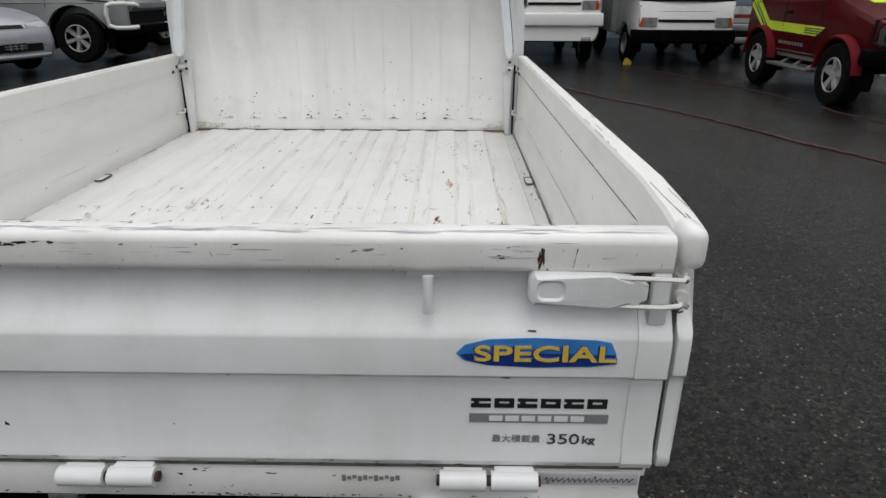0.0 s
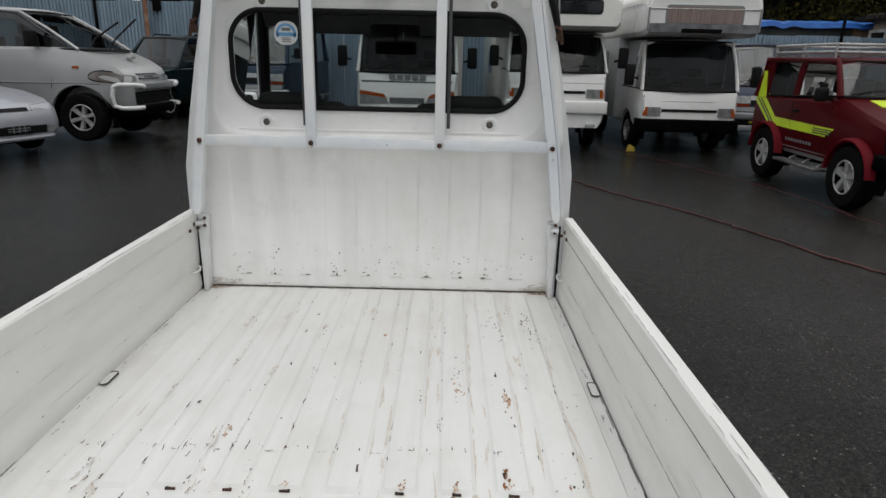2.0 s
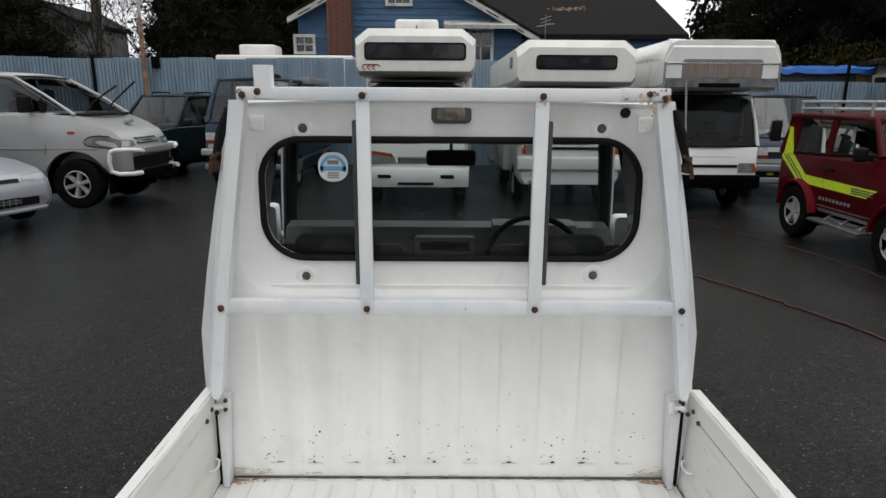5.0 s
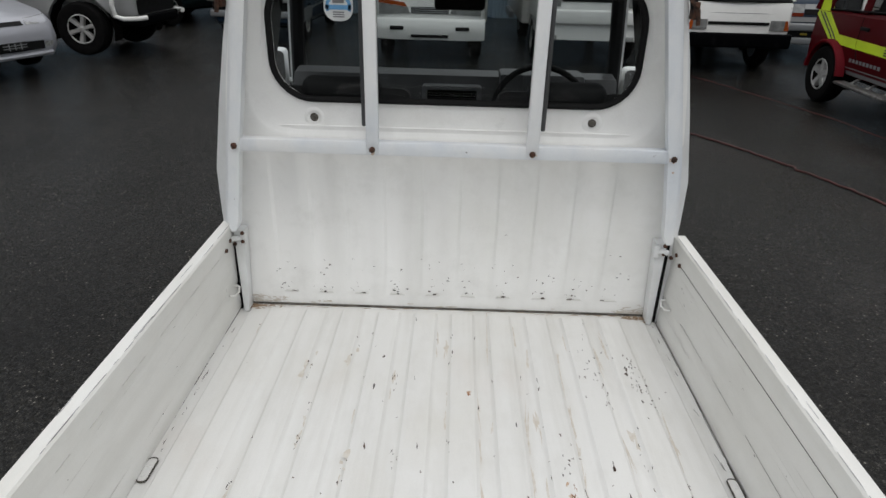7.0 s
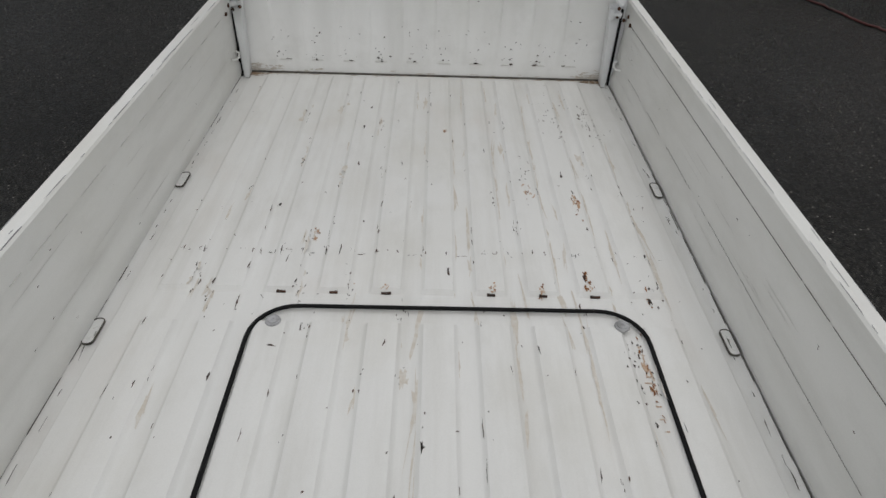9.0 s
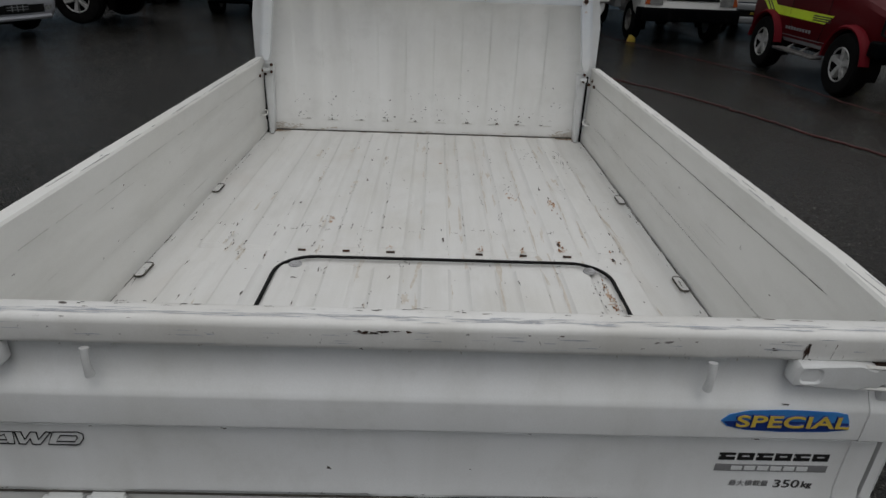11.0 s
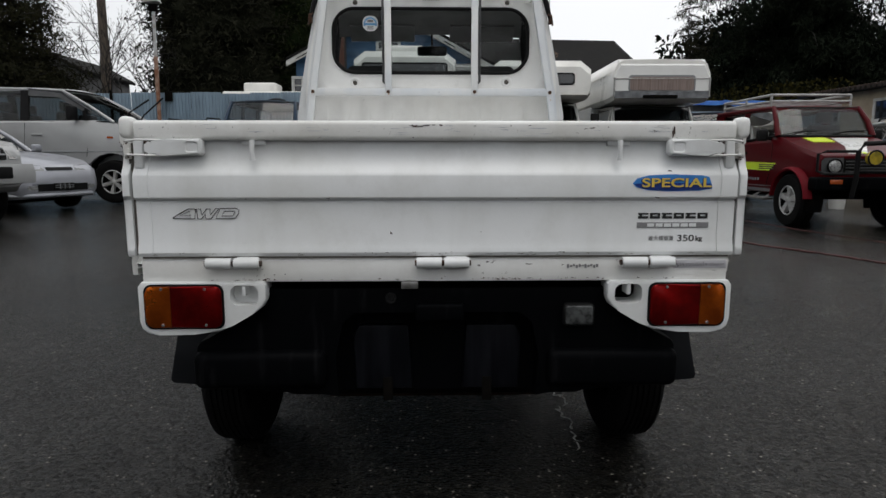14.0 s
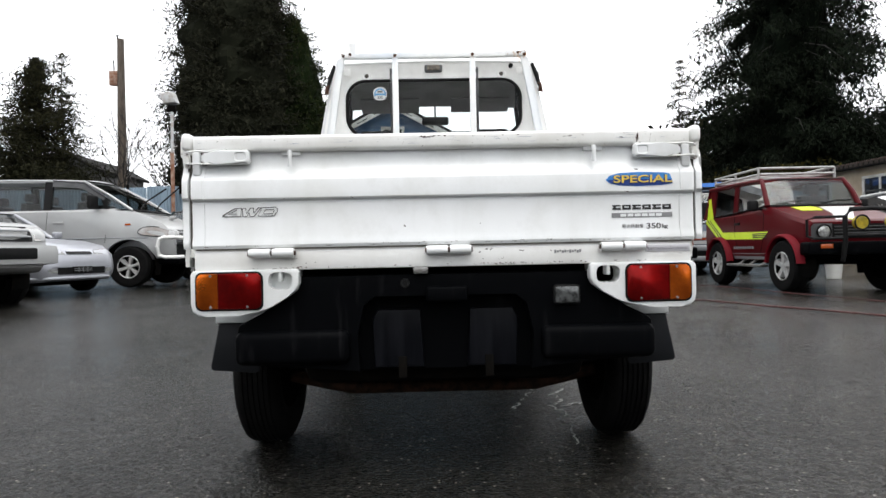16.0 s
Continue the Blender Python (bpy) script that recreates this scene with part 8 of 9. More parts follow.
M_BEIGE = material("beige_render", (0.44, 0.36, 0.26), 0.8, 0.0, (0.32, 0.26, 0.19), 1.2, bump=0.2)
M_GREYWALL = material("grey_weathered_wall", (0.09, 0.09, 0.09), 0.8, 0.0, (0.05, 0.05, 0.05), 1.0, bump=0.2)
M_TARP = material("blue_tarpaulin", (0.02, 0.11, 0.42), 0.4, 0.0, (0.03, 0.16, 0.50), 3.0, bump=0.1)
M_BOARD = material("raw_brown_board", (0.26, 0.16, 0.09), 0.8, 0.0, (0.18, 0.11, 0.06), 3.0, bump=0.2)
M_HOSE = material("dull_red_hose", (0.085, 0.016, 0.014), 0.6, 0.0, (0.045, 0.011, 0.010), 3.0)
M_LIME = material("white_mineral_stain", (0.55, 0.55, 0.53), 0.8, 0.0, (0.30, 0.30, 0.29), 30.0)
M_BARK = material("rough_bark", (0.014, 0.011, 0.009), 0.9, 0.0, (0.007, 0.006, 0.005), 4.0, bump=0.5, stretch=(6.0, 6.0, 0.8))


def foliage(name, col, col2):
    mat, N, L, P = nodes_of(name)
    geo = N.new("ShaderNodeNewGeometry")
    base = mixed(N, L, geo.outputs["Random Per Island"], col, col2)
    base = mixed(N, L, ramp(N, L, noise_node(N, L, 0.6, 3.0), 0.4, 0.65, 0.0, 0.6), base, tuple(c * 0.55 for c in col))
    L.new(base, P.inputs["Base Color"])
    P.inputs["Roughness"].default_value = 0.9
    P.inputs["Specular IOR Level"].default_value = 0.04
    return mat


M_CYPRESS = foliage("dark_cypress_sprays", (0.007, 0.0085, 0.005), (0.032, 0.031, 0.020))
M_CEDAR = foliage("dark_cedar_needles", (0.004, 0.0065, 0.004), (0.014, 0.018, 0.011))
M_SPRUCE = foliage("thin_spruce_needles", (0.012, 0.0135, 0.0075), (0.036, 0.034, 0.018))
M_BUSH = foliage("olive_leaves", (0.010, 0.010, 0.003), (0.032, 0.027, 0.006))
M_BUSHTREE = foliage("olive_dark_cypress_sprays", (0.007, 0.012, 0.004), (0.032, 0.038, 0.012))
M_FARWOOD = foliage("far_dark_wood", (0.004, 0.007, 0.004), (0.010, 0.014, 0.007))


def sprays(name, centres, size, mat, parent, seed, label="", flat=0.55, down=0.35, ratio=3.4, mass=((), ())):
    """Many small leaf blades, each a bent strip of two quads, round the given points."""
    g = np.random.default_rng(seed)
    c = np.asarray(centres, float)
    n = len(c)
    d = g.normal(size=(n, 3)) * (1, 1, flat) + (0, 0, -down - 0.35)
    d /= np.linalg.norm(d, axis=1)[:, None]
    s = np.cross(d, g.normal(size=(n, 3)))
    s /= np.linalg.norm(s, axis=1)[:, None]
    ln = size * g.uniform(0.5, 1.4, n)[:, None]
    wd = ln / ratio * g.uniform(0.6, 1.2, n)[:, None]
    droop = np.array((0, 0, -0.18)) * ln
    v = np.stack([c - s * wd * 0.25, c + s * wd * 0.25, c + d * ln * 0.55 - s * wd * 0.5, c + d * ln * 0.55 + s * wd * 0.5, c + d * ln + droop], 1).reshape(-1, 3)
    k = np.arange(n) * 5
    f = [q for i in k.tolist() for q in ((i, i + 1, i + 3, i + 2), (i + 2, i + 3, i + 4))]
    mesh = bpy.data.meshes.new(name)
    mesh.from_pydata(v.tolist() + list(mass[0]), [], f + [tuple(i + 5 * n for i in q) for q in mass[1]])
    mesh.materials.append(mat)
    ob = new(name, mesh)
    ob.parent = parent
    if label:
        tagged(ob, label)
    return ob


def conifer(name, label, x, y, h, r, mat, seed, base=0.15, whorls=26, limbs=9, per=26, size=0.5, droop=0.35, power=0.8, trunk=0.28, ragged=0.35, core=0.0, clump=1.0):
    """A tapered trunk with whorls of drooping limbs, each hung with sprays."""
    g = random.Random(seed)
    ob = thing(name, label, "tree", pose(x, y, 0), {"cedar_tree": "cedars behind the shed", "cypress_tree": "cypresses behind the fence", "evergreen_tree": "evergreens along the fence"}.get(name, ""))
    bm = BM()
    tube(bm, [(g.gauss(0, 0.04), g.gauss(0, 0.04), h * k / 8) for k in range(9)], [trunk * (1 - 0.93 * k / 8) for k in range(9)], 9)
    part("trunk", bm, M_BARK, ob)
    bm = BM()
    cs = []
    for i in range(whorls):
        k = i / (whorls - 1)
        z = h * (base + (0.985 - base) * k)
        for j in range(max(3, int(limbs * (1 - 0.55 * k)))):
            a = g.random() * math.tau
            ln = r * (1 - k) ** power * g.uniform(1 - ragged, 1.12) + 0.15
            rise = g.uniform(-0.05, 0.25)
            pts = [Vector((math.cos(a) * ln * q, math.sin(a) * ln * q, z + ln * (rise * q - droop * q * q))) for q in (0.0, 0.35, 0.7, 1.0)]
            if g.random() < 0.5:
                tube(bm, pts, [0.05 * (1 - k) + 0.02, 0.035, 0.022, 0.01], 4)
            for q in range(max(4, int(per * (0.3 + 0.7 * (1 - k))))):
                u = g.random() ** 0.6
                p = pts[0].lerp(pts[-1], u)
                p.z += ln * 0.16 * u * (1 - u)
                sp = (0.16 + 0.10 * ln * (1 - 0.5 * u)) * clump
                cs.append((p.x + g.gauss(0, sp), p.y + g.gauss(0, sp), p.z + g.gauss(0, sp * 0.6)))
    part("limb_tangle", bm, M_BARK, ob, "", 40, "stuff")
    mv, mf = [], []
    if core:
        n, m = 40, 60
        for i in range(m):
            k = i / (m - 1)
            z = h * (base + (0.97 - base) * k)
            for j in range(n):
                a = j * math.tau / n
                lump = 1 + 0.30 * noise.noise((math.cos(a) * 2.2 + seed, math.sin(a) * 2.2, z * 1.1)) + 0.16 * noise.noise((math.cos(a) * 6.0, math.sin(a) * 6.0 + seed, z * 2.6))
                q = r * core * (1 - k) ** power * lump
                mv.append((q * math.cos(a), q * math.sin(a), z + 0.25 * noise.noise((a * 2.0, z, seed))))
        mf = [(i * n + j, i * n + (j + 1) % n, (i + 1) * n + (j + 1) % n, (i + 1) * n + j) for i in range(m - 1) for j in range(n)]
    sprays("crown", cs, size, mat, ob, seed, "", 0.5, droop + 0.15, 3.4, (mv, mf))
    return ob


conifer("cypress_tree", "tall dense dark cypress rising behind the fence", -9.0, 27.5, 19.0, 3.45, M_CYPRESS, 3, 0.04, 64, 19, 250, 0.17, 0.10, 0.36, 0.40, 0.16, 0.80, 1.0)
conifer("cypress_tree", "dense olive-dark cypress standing close to a taller one", -6.5, 28.5, 12.2, 2.8, M_BUSHTREE, 4, 0.05, 44, 14, 170, 0.17, 0.12, 0.5, 0.3, 0.24, 0.76, 1.0)
conifer("cedar_tree", "huge dark drooping cedar with gaps behind the shed", 19.0, 31.0, 27.0, 5.6, M_CEDAR, 5, 0.05, 60, 11, 620, 0.21, 0.46, 0.25, 0.50, 0.42, 0.36, 0.70)
conifer("cedar_tree", "dark drooping cedar beside a larger one", 26.5, 33.0, 9.6, 5.0, M_CEDAR, 6, 0.06, 30, 10, 300, 0.17, 0.42, 0.65, 0.4, 0.5, 0.5, 0.8)
conifer("cedar_tree", "low dark cedar filling below a larger one", 18.6, 32.5, 7.6, 4.4, M_CEDAR, 16, 0.03, 24, 10, 300, 0.16, 0.35, 0.55, 0.3, 0.4, 0.5, 0.8)
conifer("spruce_tree", "small thin spruce standing against the sky", 13.4, 31.5, 10.7, 2.1, M_SPRUCE, 7, 0.25, 24, 8, 130, 0.12, 0.25, 0.85, 0.08, 0.5, 0.0, 0.6)
conifer("evergreen_tree", "loose olive evergreen behind the fence", -17.9, 27.0, 9.8, 4.4, M_SPRUCE, 8, 0.05, 40, 13, 320, 0.15, 0.12, 0.72, 0.18, 0.60, 0.0, 0.95)
conifer("evergreen_tree", "thin-topped loose evergreen near a utility pole", -17.1, 27.6, 10.2, 2.0, M_SPRUCE, 9, 0.10, 26, 8, 130, 0.15, 0.05, 0.8, 0.12, 0.65, 0.0, 0.9)
conifer("evergreen_tree", "broad dark evergreen far along the fence", -23.5, 26.0, 10.0, 5.0, M_CEDAR, 10, 0.06, 26, 11, 200, 0.16, 0.25, 0.55, 0.25, 0.45, 0.6, 0.8)


def bare_tree(x, y, h, seed):
    g = random.Random(seed)
    ob = thing("bare_tree", "small leafless tree with fine twigs behind the fence", "tree", pose(x, y, 0), "bare trees behind the fence")
    bm = BM()
    def grow(p, d, ln, r, depth):
        q = p + d * ln
        tube(bm, [p, (p + q) / 2 + Vector((g.gauss(0, 0.04), g.gauss(0, 0.04), 0)), q], [r, r * 0.8, r * 0.6], 5)
        if depth:
            for k in range(3 if depth > 1 else 4):
                e = (d + Vector((g.gauss(0, 0.5), g.gauss(0, 0.5), g.gauss(0.1, 0.25)))).normalized()
                grow(q, e, ln * g.uniform(0.6, 0.8), r * 0.55, depth - 1)
    grow(Vector((0, 0, 0)), Vector((0, 0, 1)), h * 0.42, 0.07, 4)
    part("trunk", bm, M_BARK, ob)


bare_tree(-12.3, 24.0, 5.6, 1)
bare_tree(-10.9, 25.0, 5.0, 2)
bare_tree(-13.6, 26.0, 6.2, 5)


def woodland(name, label, x0, x1, y0, y1, h, n, seed, mat, size=1.1):
    """A far belt of trees with an uneven top, past counting."""
    g = np.random.default_rng(seed)
    xs = g.uniform(x0, x1, n)
    ys = g.uniform(y0, y1, n)
    t = (xs + ys) if abs(x1 - x0) > abs(y1 - y0) else ys
    top = h * (0.72 + 0.18 * np.sin(t * 0.55 + 1.0) + 0.12 * np.sin(t * 1.37 + 2.0) + 0.08 * np.sin(t * 3.1))
    zs = top * g.random(n) ** 0.8
    return tagged(sprays(name, np.stack([xs, ys, zs], 1), size, mat, None, seed, label, 0.8, 0.3, 1.6), "", "woodland", "", "stuff")


woodland("far_wood", "dark wood behind the shed and fence", 15, 46, 36, 41, 10.0, 60000, 21, M_FARWOOD, 0.36)
woodland("far_wood", "dark wood beyond the fence", -52, -27, 34, 40, 10.0, 36000, 22, M_FARWOOD, 0.36)
# the next three belts stay out of view, added to cut low sky light
woodland("far_wood", "unseen dark wood added across the lot's end against low light", -55, 55, -34, -27, 8.0, 26000, 23, M_FARWOOD, 0.7)
woodland("far_wood", "unseen dark wood added along one side against low light", -46, -40, -30, 34, 8.0, 16000, 24, M_FARWOOD, 0.7)
woodland("far_wood", "unseen dark wood added along the other side against low light", 36, 43, -30, 34, 8.0, 16000, 25, M_FARWOOD, 0.7)
woodland("hedge", "olive hedge bushes below the cedar", 10.5, 16.5, 21.5, 23.5, 3.9, 9000, 26, M_BUSH, 0.16)

# corrugated fence
fence = thing("fence", "faded blue corrugated steel fence with uneven top", "fence", pose(0, 18.25, 0), "", "structure")
prof = []
for k in range(9):
    x = k * 0.1
    prof += [(x, 0.0), (x + 0.022, 0.0), (x + 0.03, 0.045), (x + 0.09, 0.045), (x + 0.1, 0.0)]
bm = BM()
sheet(bm, [[(x, y, z) for x, y in prof] for z in (0.0, 1.4, 2.89)] + [[(x, y + 0.006, z) for x, y in prof] for z in (2.89, 0.0)])
proto = part("sheet", bm, M_FENCE, fence, "", 20)
g = random.Random(12)
n = 0
for k in range(-42, 16):
    ob = proto if n == 0 else new("sheet", proto.data)
    ob.parent = fence
    ob.matrix_basis = pose(k * 0.905, g.uniform(-0.012, 0.012), g.uniform(-0.05, 0.03) - (0.52 if k >= 7 else 0), 0, g.uniform(-0.25, 0.25), 0)
    n += 1
for x in (-9.62, -14.8, 11.2):
    bm = BM()
    box(bm, x - 0.03, x + 0.03, -0.09, -0.01, 0, 2.95, 0.01)
    part("post", bm, M_DARK, fence)
bm = BM()
box(bm, -8.02, -7.78, -0.03, -0.012, 2.62, 2.92, 0.01)
part("dark_plate", bm, M_DARK, fence, "small dark plate near the top")

# poles
pole = thing("utility_pole", "weathered wooden utility pole with a rusty box", "pole", pose(-16.4, 31.6, 0, 0, 0.4, 0))
bm = BM()
tube(bm, [(0, 0, 0), (0.02, 0, 6.5), (0.0, 0, 12.2)], [0.25, 0.22, 0.17], 12)
part("shaft", bm, M_WOOD, pole)
bm = BM()
box(bm, -0.55, -0.12, -0.17, 0.17, 9.75, 10.5, 0.02)
part("cabinet", bm, M_RUSTPOLE, pole, "rust-streaked box")
bm = BM()
tube(bm, [(-0.14, 0, 12.1), (-0.18, 0, 12.45), (-0.10, 0, 12.4)], 0.04, 6)
tube(bm, [(-0.35, 0, 10.5), (-0.38, 0, 11.1)], 0.035, 6)
pieces("insulator", bm, M_DARK, pole)
bm = BM()
for z0, dx, dz in ((6.8, -14, 0.8), (6.2, -14, 0.0), (7.6, -16, 1.8)):
    tube(bm, [(dx * q, 1.5 * q, z0 + dz * q - 1.2 * q * (1 - q)) for q in [k / 10 for k in range(11)]], 0.012, 4)
pieces("wire", bm, M_RUBBER, pole)
lamp = thing("flood_light_pole", "rusty pole with a pale upper part and a flood light", "pole", pose(-8.12, 18.0, 0))
bm = BM()
tube(bm, [(0, 0, 0), (0.0, 0, 3.9)], 0.06, 10)
part("shaft", bm, M_RUSTPOLE, lamp)
bm = BM()
tube(bm, [(0.0, 0, 3.9), (0.02, 0, 5.35)], 0.045, 10)
part("upper_shaft", bm, M_POLEWHITE, lamp)
bm = BM()
prism(bm, [(-0.30, 5.72), (0.10, 5.78), (0.22, 5.45), (-0.18, 5.40)], "y", -0.2, 0.15, 0.02)
part("flood_light", bm, M_POLEWHITE, lamp, "tilted pale flood light")
bm = BM()
box(bm, -0.12, 0.14, -0.06, 0.06, 5.18, 5.40, 0.02)
part("lamp_box", bm, M_DARK, lamp)
bm = BM()
tube(bm, [(0, 0, 0), (0, 0, 3.6)], 0.09, 10)
tagged(part("gate_post", bm, M_POLEWHITE, None, "pale square post beside the fence"), "", "post").matrix_basis = pose(-16.3, 19.4, 0)

# blue house with a gable, a brick chimney and a long dark roof
house = thing("house", "blue boarded house with white trim, dark roof and brick chimney", "house", pose(-0.07, 23.0, 0.19))
PX, PZ, LX, LZ, RX2, RZ = -1.47, 6.35, -5.0, 4.55, 3.05, 3.93
bm = BM()
prism(bm, [(-5.0, -0.3), (2.85, -0.3), (2.85, 4.0), (PX, PZ - 0.12), (-4.85, 4.55)], "y", 0.35, 5.0)
part("wall", bm, M_SIDING, house)
z = 0.1
while z < 6.1:
    xl = -5.0 if z < 4.5 else PX - (6.23 - z) / (6.23 - 4.55) * 3.4
    xr = 2.85 if z < 4.0 else PX + (6.23 - z) / (6.23 - 4.0) * 4.3
    if z > 2.0:
        bm = BM()
        prism(bm, [(0.35, z), (0.31, z), (0.335, z + 0.2), (0.35, z + 0.2)], "x", xl + 0.02, xr - 0.02)
        part("board", bm, M_SIDING, house, "", 0)
    z += 0.2
for a, b in (((PX, PZ), (LX - 0.25, LZ - 0.22)), ((PX, PZ), (RX2 + 0.35, RZ - 0.22))):
    bm = BM()
    s = 1 if b[0] > a[0] else -1
    prism(bm, [a, b, (b[0], b[1] - 0.20), (a[0], a[1] - 0.24)], "y", -0.18, -0.10, 0.01)
    barge = part("barge_board", bm, M_TRIMWHITE, house, "weathered white barge board")
    bm = BM()
    for k in range(5):
        q = 0.12 + 0.18 * k
        px, pz = a[0] + (b[0] - a[0]) * q, a[1] + (b[1] - a[1]) * q - 0.13
        w = 0.22
        sl = (b[1] - a[1]) / (b[0] - a[0])
        prism(bm, [(px - w, pz - w * sl - 0.02), (px + w, pz + w * sl - 0.02), (px + w, pz + w * sl + 0.02), (px - w, pz - w * sl + 0.02)], "y", -0.186, -0.17)
    pieces("dark_slot", bm, M_ROOF, barge)
    bm = BM()
    prism(bm, [(a[0] - s * 0.02, a[1] + 0.02), (b[0], b[1] + 0.02), (b[0], b[1] + 0.10), (a[0] - s * 0.02, a[1] + 0.12)], "y", -0.22, 5.2)
    part("gable_roof", bm, M_ROOF, house)


def house_window(parent, x0, x1, z0, z1, y, cols=2, rows=2, mat=M_TRIMWHITE, label="white framed window"):
    bm = BM()
    ring_plate(bm, [(x0 - 0.1, z0 - 0.1), (x1 + 0.1, z0 - 0.1), (x1 + 0.1, z1 + 0.1), (x0 - 0.1, z1 + 0.1)], [(x0, z0), (x1, z0), (x1, z1), (x0, z1)], "y", y - 0.06, y + 0.06)
    win = part("window", bm, mat, parent, label)
    bm = BM()
    for k in range(1, cols):
        x = x0 + (x1 - x0) * k / cols
        box(bm, x - 0.02, x + 0.02, y - 0.03, y + 0.02, z0, z1)
    for k in range(1, rows):
        z = z0 + (z1 - z0) * k / rows
        box(bm, x0, x1, y - 0.03, y + 0.02, z - 0.02, z + 0.02)
    pieces("glazing_bar", bm, mat, win)
    bm = BM()
    box(bm, x0, x1, y + 0.03, y + 0.05, z0, z1)
    part("pane", bm, M_DARKGLASS, win)


house_window(house, -1.82, -1.08, 4.86, 5.36, 0.28, 3, 2)
house_window(house, -5.05, -4.48, 3.25, 3.72, 0.28, 2, 2)
house_window(house, 1.05, 1.75, 3.0, 3.95, 0.28, 2, 2)
bm = BM()
prism(bm, [(-0.35, 3.98), (0.32, 4.25), (0.32, 4.32), (-0.38, 4.10)], "x", 0.1, 2.6)
part("porch_roof", bm, M_TRIMWHITE, house, "white porch roof edge")
# brick chimney
chim = part("chimney", box(BM(), -3.87, -3.05, -0.25, 0.45, -0.3, 7.3), M_MORTAR, house, "red brick chimney")
bm = BM()
box(bm, -0.115, 0.115, -0.055, 0.055, -0.033, 0.033, 0.006, 1)
brick = part("brick", bm, M_BRICK, chim)
first = True
for row_k in range(57):
    z = 3.0 + row_k * 0.075
    for c in range(5):
        x = -3.87 + 0.10 + (0.0 if row_k % 2 else -0.06) + c * 0.245
        if not -3.89 < x < -3.03 or (z > 7.25):
            continue
        ob = brick if first else new("brick", brick.data)
        first = False
        ob.parent = chim
        ob.matrix_basis = pose(min(max(x, -3.75), -3.17), -0.235, z)
# main roof, ridge along x
bm = BM()
rings(bm, [[(-0.5, 4.4, 6.05), (8.4, 4.4, 5.93), (8.8, 0.6, 3.93), (1.2, 0.6, 3.90)], [(-0.5, 4.4, 5.90), (8.4, 4.4, 5.78), (8.8, 0.6, 3.78), (1.2, 0.6, 3.75)]])
rings(bm, [[(-0.5, 4.4, 6.05), (8.4, 4.4, 5.93), (8.8, 8.2, 3.93), (-0.5, 8.2, 3.93)], [(-0.5, 4.4, 5.90), (8.4, 4.4, 5.78), (8.8, 8.2, 3.78), (-0.5, 8.2, 3.78)]])
part("main_roof", bm, M_ROOF, house, "long dark shingle roof", 0)
bm = BM()
prism(bm, [(1.0, -0.3), (7.8, -0.3), (7.8, 3.8), (4.4, 5.62), (1.0, 3.8)], "x", 1.5, 8.25)
part("main_wall", bm, M_SIDING, house)
bm = BM()
for z in (4.22, 4.34, 4.46):
    tube(bm, [(3.5, 0.5, z - 0.08), (3.85, 0.5, z + 0.04)], 0.013, 4)
tube(bm, [(3.68, 0.5, 3.75), (3.68, 0.5, 4.55)], 0.018, 5)
tube(bm, [(3.35, 0.5, 4.15), (4.0, 0.5, 4.25)], 0.013, 4)
part("aerial", bm, M_STEEL, house, "roof aerial", 40, "stuff")

bm = BM()
g = random.Random(31)
for k in range(60):
    x, y = 4.9 + g.gauss(0, 0.35), 2.75 + g.gauss(0, 0.10)
    z = 3.93 + (y - 0.6) * 0.518 + 0.012
    r = g.uniform(0.03, 0.09)
    bm.faces.new([bm.verts.new((x + r * math.cos(a) * g.uniform(0.5, 1.2), y + r * math.sin(a) * 0.6, z + r * math.sin(a) * 0.31 + 0.004 * (k % 5))) for a in (0.2, 1.4, 2.7, 3.9, 5.2)])
part("leaf_litter", bm, M_BOARD, house, "patch of brown leaf litter on the roof", 0, "stuff")

# caravan behind the fence
car = thing("caravan", "white caravan roof showing above the fence", "caravan", pose(-4.75, 20.4, 0))
bm = BM()
box(bm, -1.95, 2.1, -0.9, 1.1, 0.0, 3.06, 0.06, 3)
part("body", bm, C_CREAM, car)
bm = BM()
box(bm, -1.40, -0.30, -0.4, 0.5, 3.06, 3.40, 0.08, 3)
part("roof_unit", bm, C_CREAM, car)

# grey house far off
gh = thing("far_house", "grey weathered house half hidden by trees", "house", pose(-22.3, 36.0, 0))
bm = BM()
prism(bm, [(-3.2, 0), (2.3, 0), (2.3, 5.9), (0.8, 6.7), (-3.2, 5.2)], "y", 0, 6)
part("wall", bm, M_GREYWALL, gh)
bm = BM()
prism(bm, [(-3.5, 5.05), (0.8, 6.72), (2.55, 5.75), (2.6, 5.92), (0.8, 6.92), (-3.5, 5.25)], "y", -0.3, 6.3)
part("roof", bm, M_ROOF, gh)

house_window(gh, 0.3, 0.9, 5.1, 5.7, -0.05, 1, 2, M_MORTAR, "grey framed window")
house_window(gh, 1.3, 1.8, 4.3, 5.0, -0.05, 1, 2, M_MORTAR, "grey framed window")

# lean-to and beige shed along the right of the lot
lean = thing("lean_to", "grey lean-to shed with a blue tarpaulin roof", "shed", pose(11.4, 19.6, 0))
bm = BM()
box(bm, -2.6, 3.0, 0, 3, 0, 2.74)
part("wall", bm, M_GREYWALL, lean)
bm = BM()
rows = []
for j in range(6):
    rows.append([(-2.8 + 0.3 * k, -0.25 + 0.65 * j, 2.77 + 0.10 * noise.noise((k * 0.9, j * 0.8, 3.0)) + 0.05 * j) for k in range(17)])
vs = sheet(bm, rows)
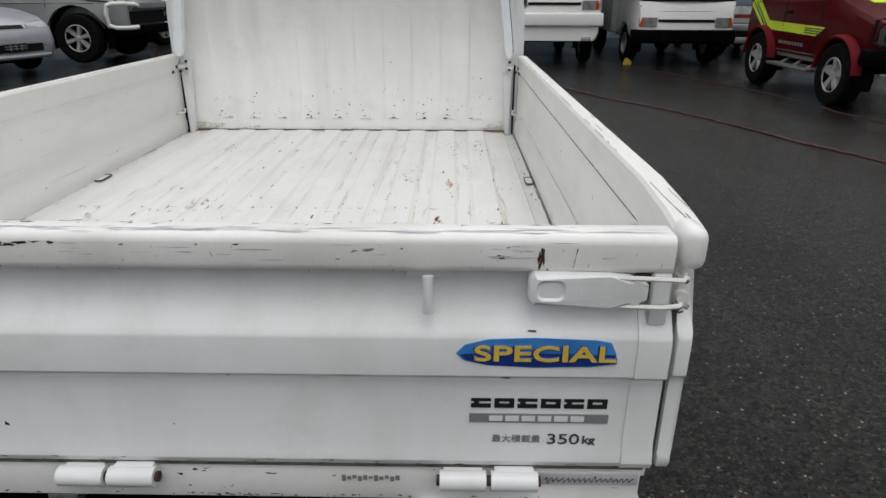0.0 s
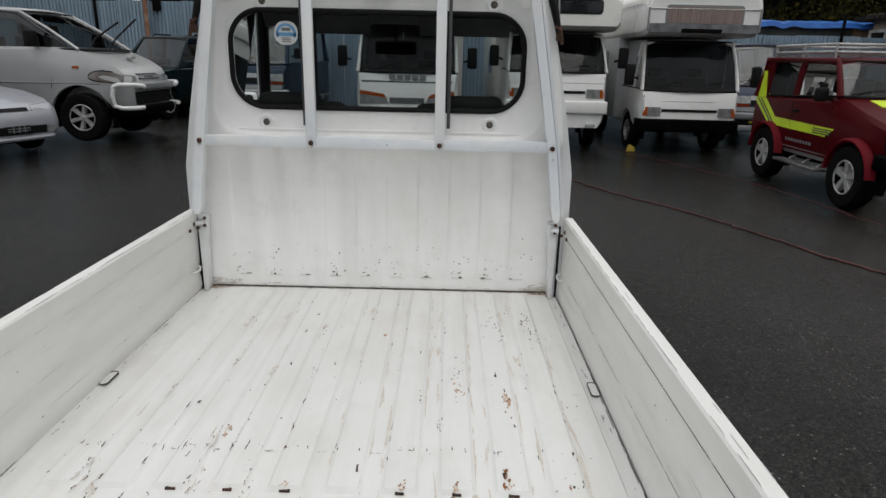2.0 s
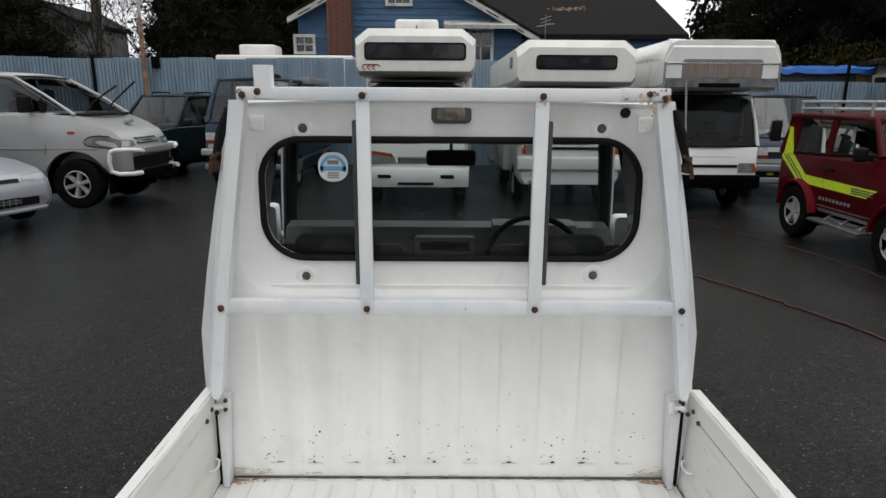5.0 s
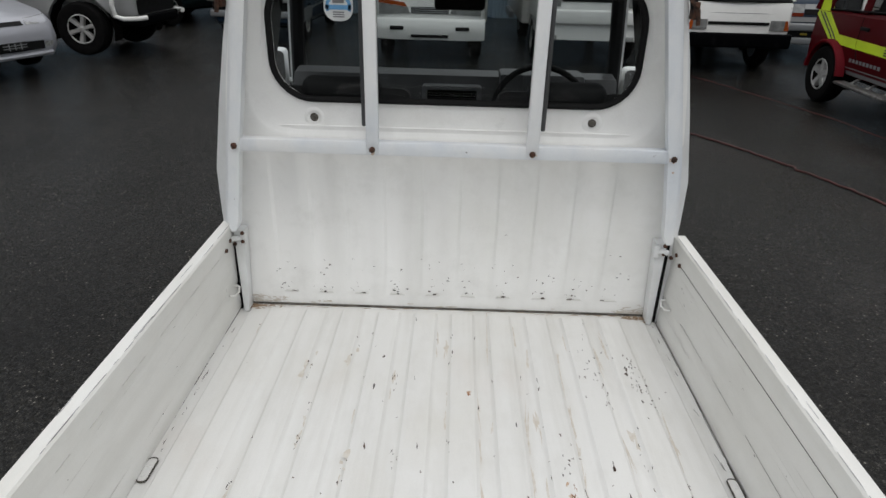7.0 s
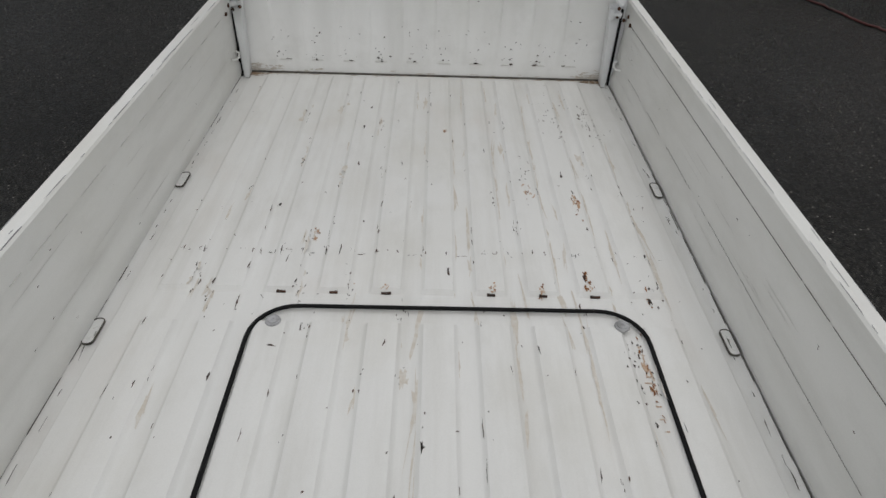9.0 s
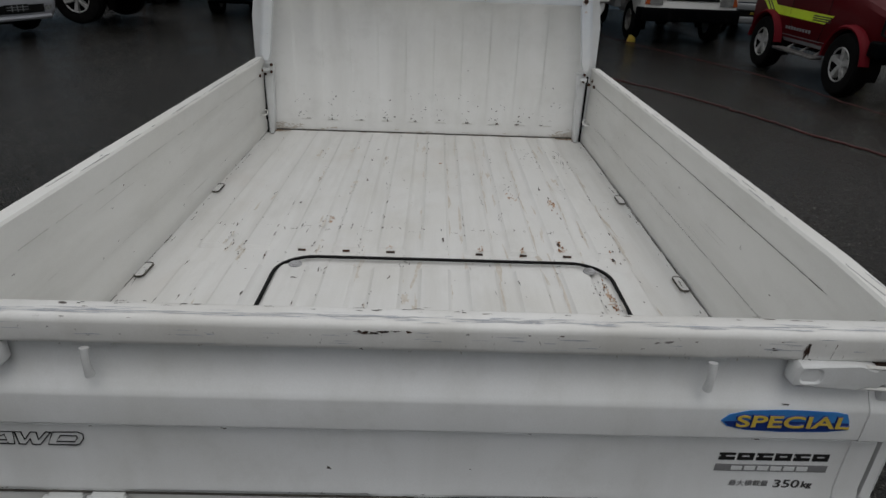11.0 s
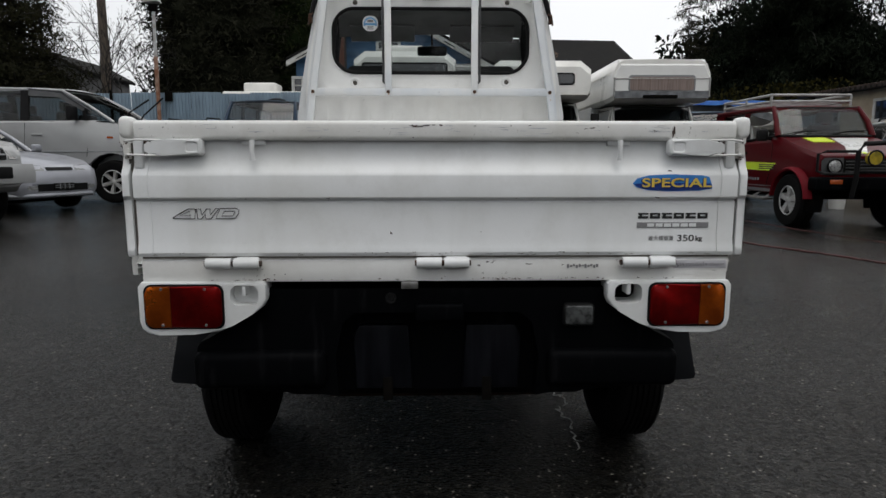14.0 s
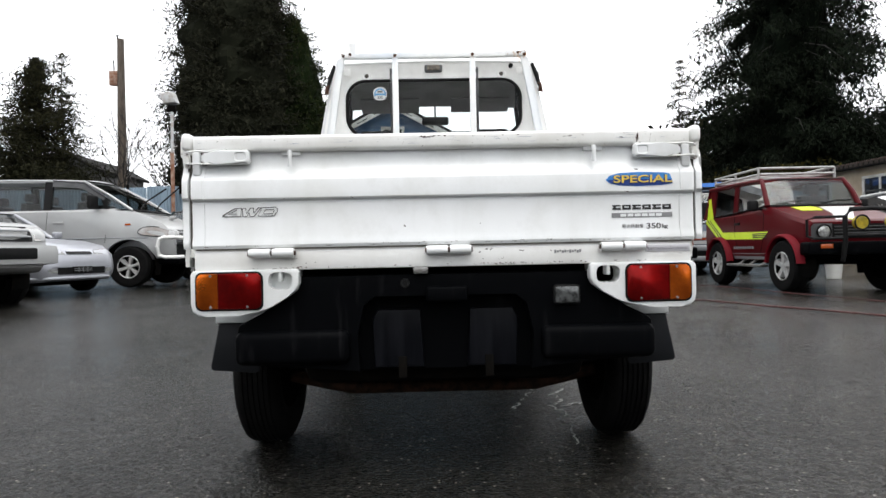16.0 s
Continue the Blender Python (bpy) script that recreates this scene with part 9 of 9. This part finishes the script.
sheet(bm, [rows[0], [(x, y - 0.02, z - 0.14 - 0.05 * noise.noise((x * 2, 0, 1))) for x, y, z in rows[0]]])
part("tarpaulin", bm, M_TARP, lean, "crumpled blue tarpaulin")
bm = BM()
box(bm, 0.9, 2.2, -0.06, -0.01, 2.25, 2.72)
part("board", bm, M_BOARD, lean)
shed = thing("shed", "long low beige shed with dark roof edge and white window", "shed", pose(13.3, 8.0, 0, 0, 0, 3))
bm = BM()
box(bm, 0.0, 8.0, 0.0, 11.3, 0, 2.87)
part("wall", bm, M_BEIGE, shed)
bm = BM()
prism(bm, [(-0.35, 2.84), (-0.35, 2.96), (8.3, 4.0), (8.3, 3.85)], "y", -0.4, 11.7)
part("roof", bm, M_ROOF, shed, "dark roof with a rusty edge")
bm = BM()
prism(bm, [(-0.38, 2.88), (-0.30, 2.88), (-0.30, 3.02), (-0.38, 3.00)], "y", 0, 0.11)
ridge = part("roof_ridge", bm, M_ROOFEDGE, shed)
for k in range(58):
    ob = ridge if k == 0 else new("roof_ridge", ridge.data)
    ob.parent = shed
    ob.matrix_basis = pose(0, -0.35 + 0.2 * k, 0)
for y0 in (10.1, 7.4, 4.4):
    bm = BM()
    ring_plate(bm, rect(y0 - 0.08, y0 + 1.28, 1.94, 2.60), rect(y0, y0 + 1.2, 2.02, 2.52), "x", -0.05, 0.02)
    win = part("window", bm, M_TRIMWHITE, shed, "white framed window")
    bm = BM()
    box(bm, -0.02, 0.0, y0, y0 + 1.2, 2.02, 2.52)
    part("pane", bm, M_DARKGLASS, win)
    bm = BM()
    box(bm, -0.045, -0.01, y0 + 0.57, y0 + 0.63, 2.02, 2.52)
    part("glazing_bar", bm, M_TRIMWHITE, win)

# small things on the ground
def wavy(pts, n=12, amp=0.03, seed=1):
    g = random.Random(seed)
    out = []
    for a, b in zip(pts, pts[1:]):
        for k in range(n):
            q = k / n
            out.append((a[0] + (b[0] - a[0]) * q + g.gauss(0, amp), a[1] + (b[1] - a[1]) * q + g.gauss(0, amp), 0.011))
    return out


bm = BM()
tube(bm, wavy([(1.2, 9.6), (1.75, 8.55), (2.25, 7.3), (2.75, 6.5), (3.1, 5.8), (3.45, 4.8), (3.72, 4.25), (3.95, 3.6), (4.15, 2.4), (4.2, 0.0), (4.1, -2.5)], 10, 0.012, 3), 0.009, 6)
tagged(part("hose", bm, M_HOSE, None, "thin dull red hose lying on the asphalt"), "", "hose")
bm = BM()
tube(bm, wavy([(3.2, 11.8), (3.55, 10.6), (4.0, 9.3), (4.5, 7.7), (4.60, 6.6), (4.78, 5.3), (5.0, 4.0), (5.5, 2.6)], 10, 0.012, 4), 0.006, 6)
tagged(part("hose", bm, M_HOSE, None, "thin dull red hose running past the parked cars"), "", "hose")
bm = BM()
g = random.Random(5)
for line in ([(0.56, 1.22), (0.50, 1.12), (0.52, 1.02), (0.46, 0.92), (0.49, 0.80), (0.45, 0.68), (0.46, 0.55), (0.43, 0.38)], [(0.44, 1.30), (0.40, 1.14), (0.33, 0.98), (0.28, 0.86)], [(0.50, 0.90), (0.55, 0.94), (0.62, 0.96)]):
    pts = wavy(line, 9, 0.010, 9)
    for a, b in zip(pts, pts[1:]):
        if g.random() < 0.85:
            w = g.uniform(0.0015, 0.005)
            d = Vector((b[0] - a[0], b[1] - a[1], 0)).normalized()
            q = Vector((-d.y, d.x, 0)) * w
            bm.faces.new([bm.verts.new((p[0] + e.x, p[1] + e.y, 0.004)) for p, e in ((a, q), (b, q * 0.6), (b, -q * 0.8), (a, -q))])
tagged(part("mineral_stain", bm, M_LIME, None, "pale branching mineral stain on the asphalt", 0), "", "stain", "", "stuff")
bucket = thing("bucket", "white plastic bucket standing on the asphalt", "bucket", pose(7.3, 9.6, 0))
bm = BM()
lathe(bm, [(0.0, 0.0), (0.12, 0.0), (0.15, 0.30), (0.16, 0.30), (0.155, 0.32), (0.14, 0.32), (0.12, 0.03), (0.0, 0.03)], pose(0, 0, 0), 20)
part("pail", bm, C_WHITE, bucket)
bm = BM()
tube(bm, [(0.155 * math.cos(a), 0.155 * math.sin(a) * 0.3 - 0.05, 0.30 - 0.10 * math.sin(a)) for a in [k * math.pi / 10 for k in range(11)]], 0.004, 5)
part("handle", bm, M_STEEL, bucket)
chock = thing("wheel_chock", "small yellow wheel chock on the asphalt", "chock", pose(3.58, 11.1, 0) @ Matrix.Diagonal((0.7, 0.7, 0.7, 1)))
bm = BM()
prism(bm, [(-0.10, 0.0), (0.10, 0.0), (0.08, 0.10), (0.0, 0.16), (-0.06, 0.16)], "y", -0.07, 0.07, 0.01)
part("wedge", bm, M_YELLOW, chock)
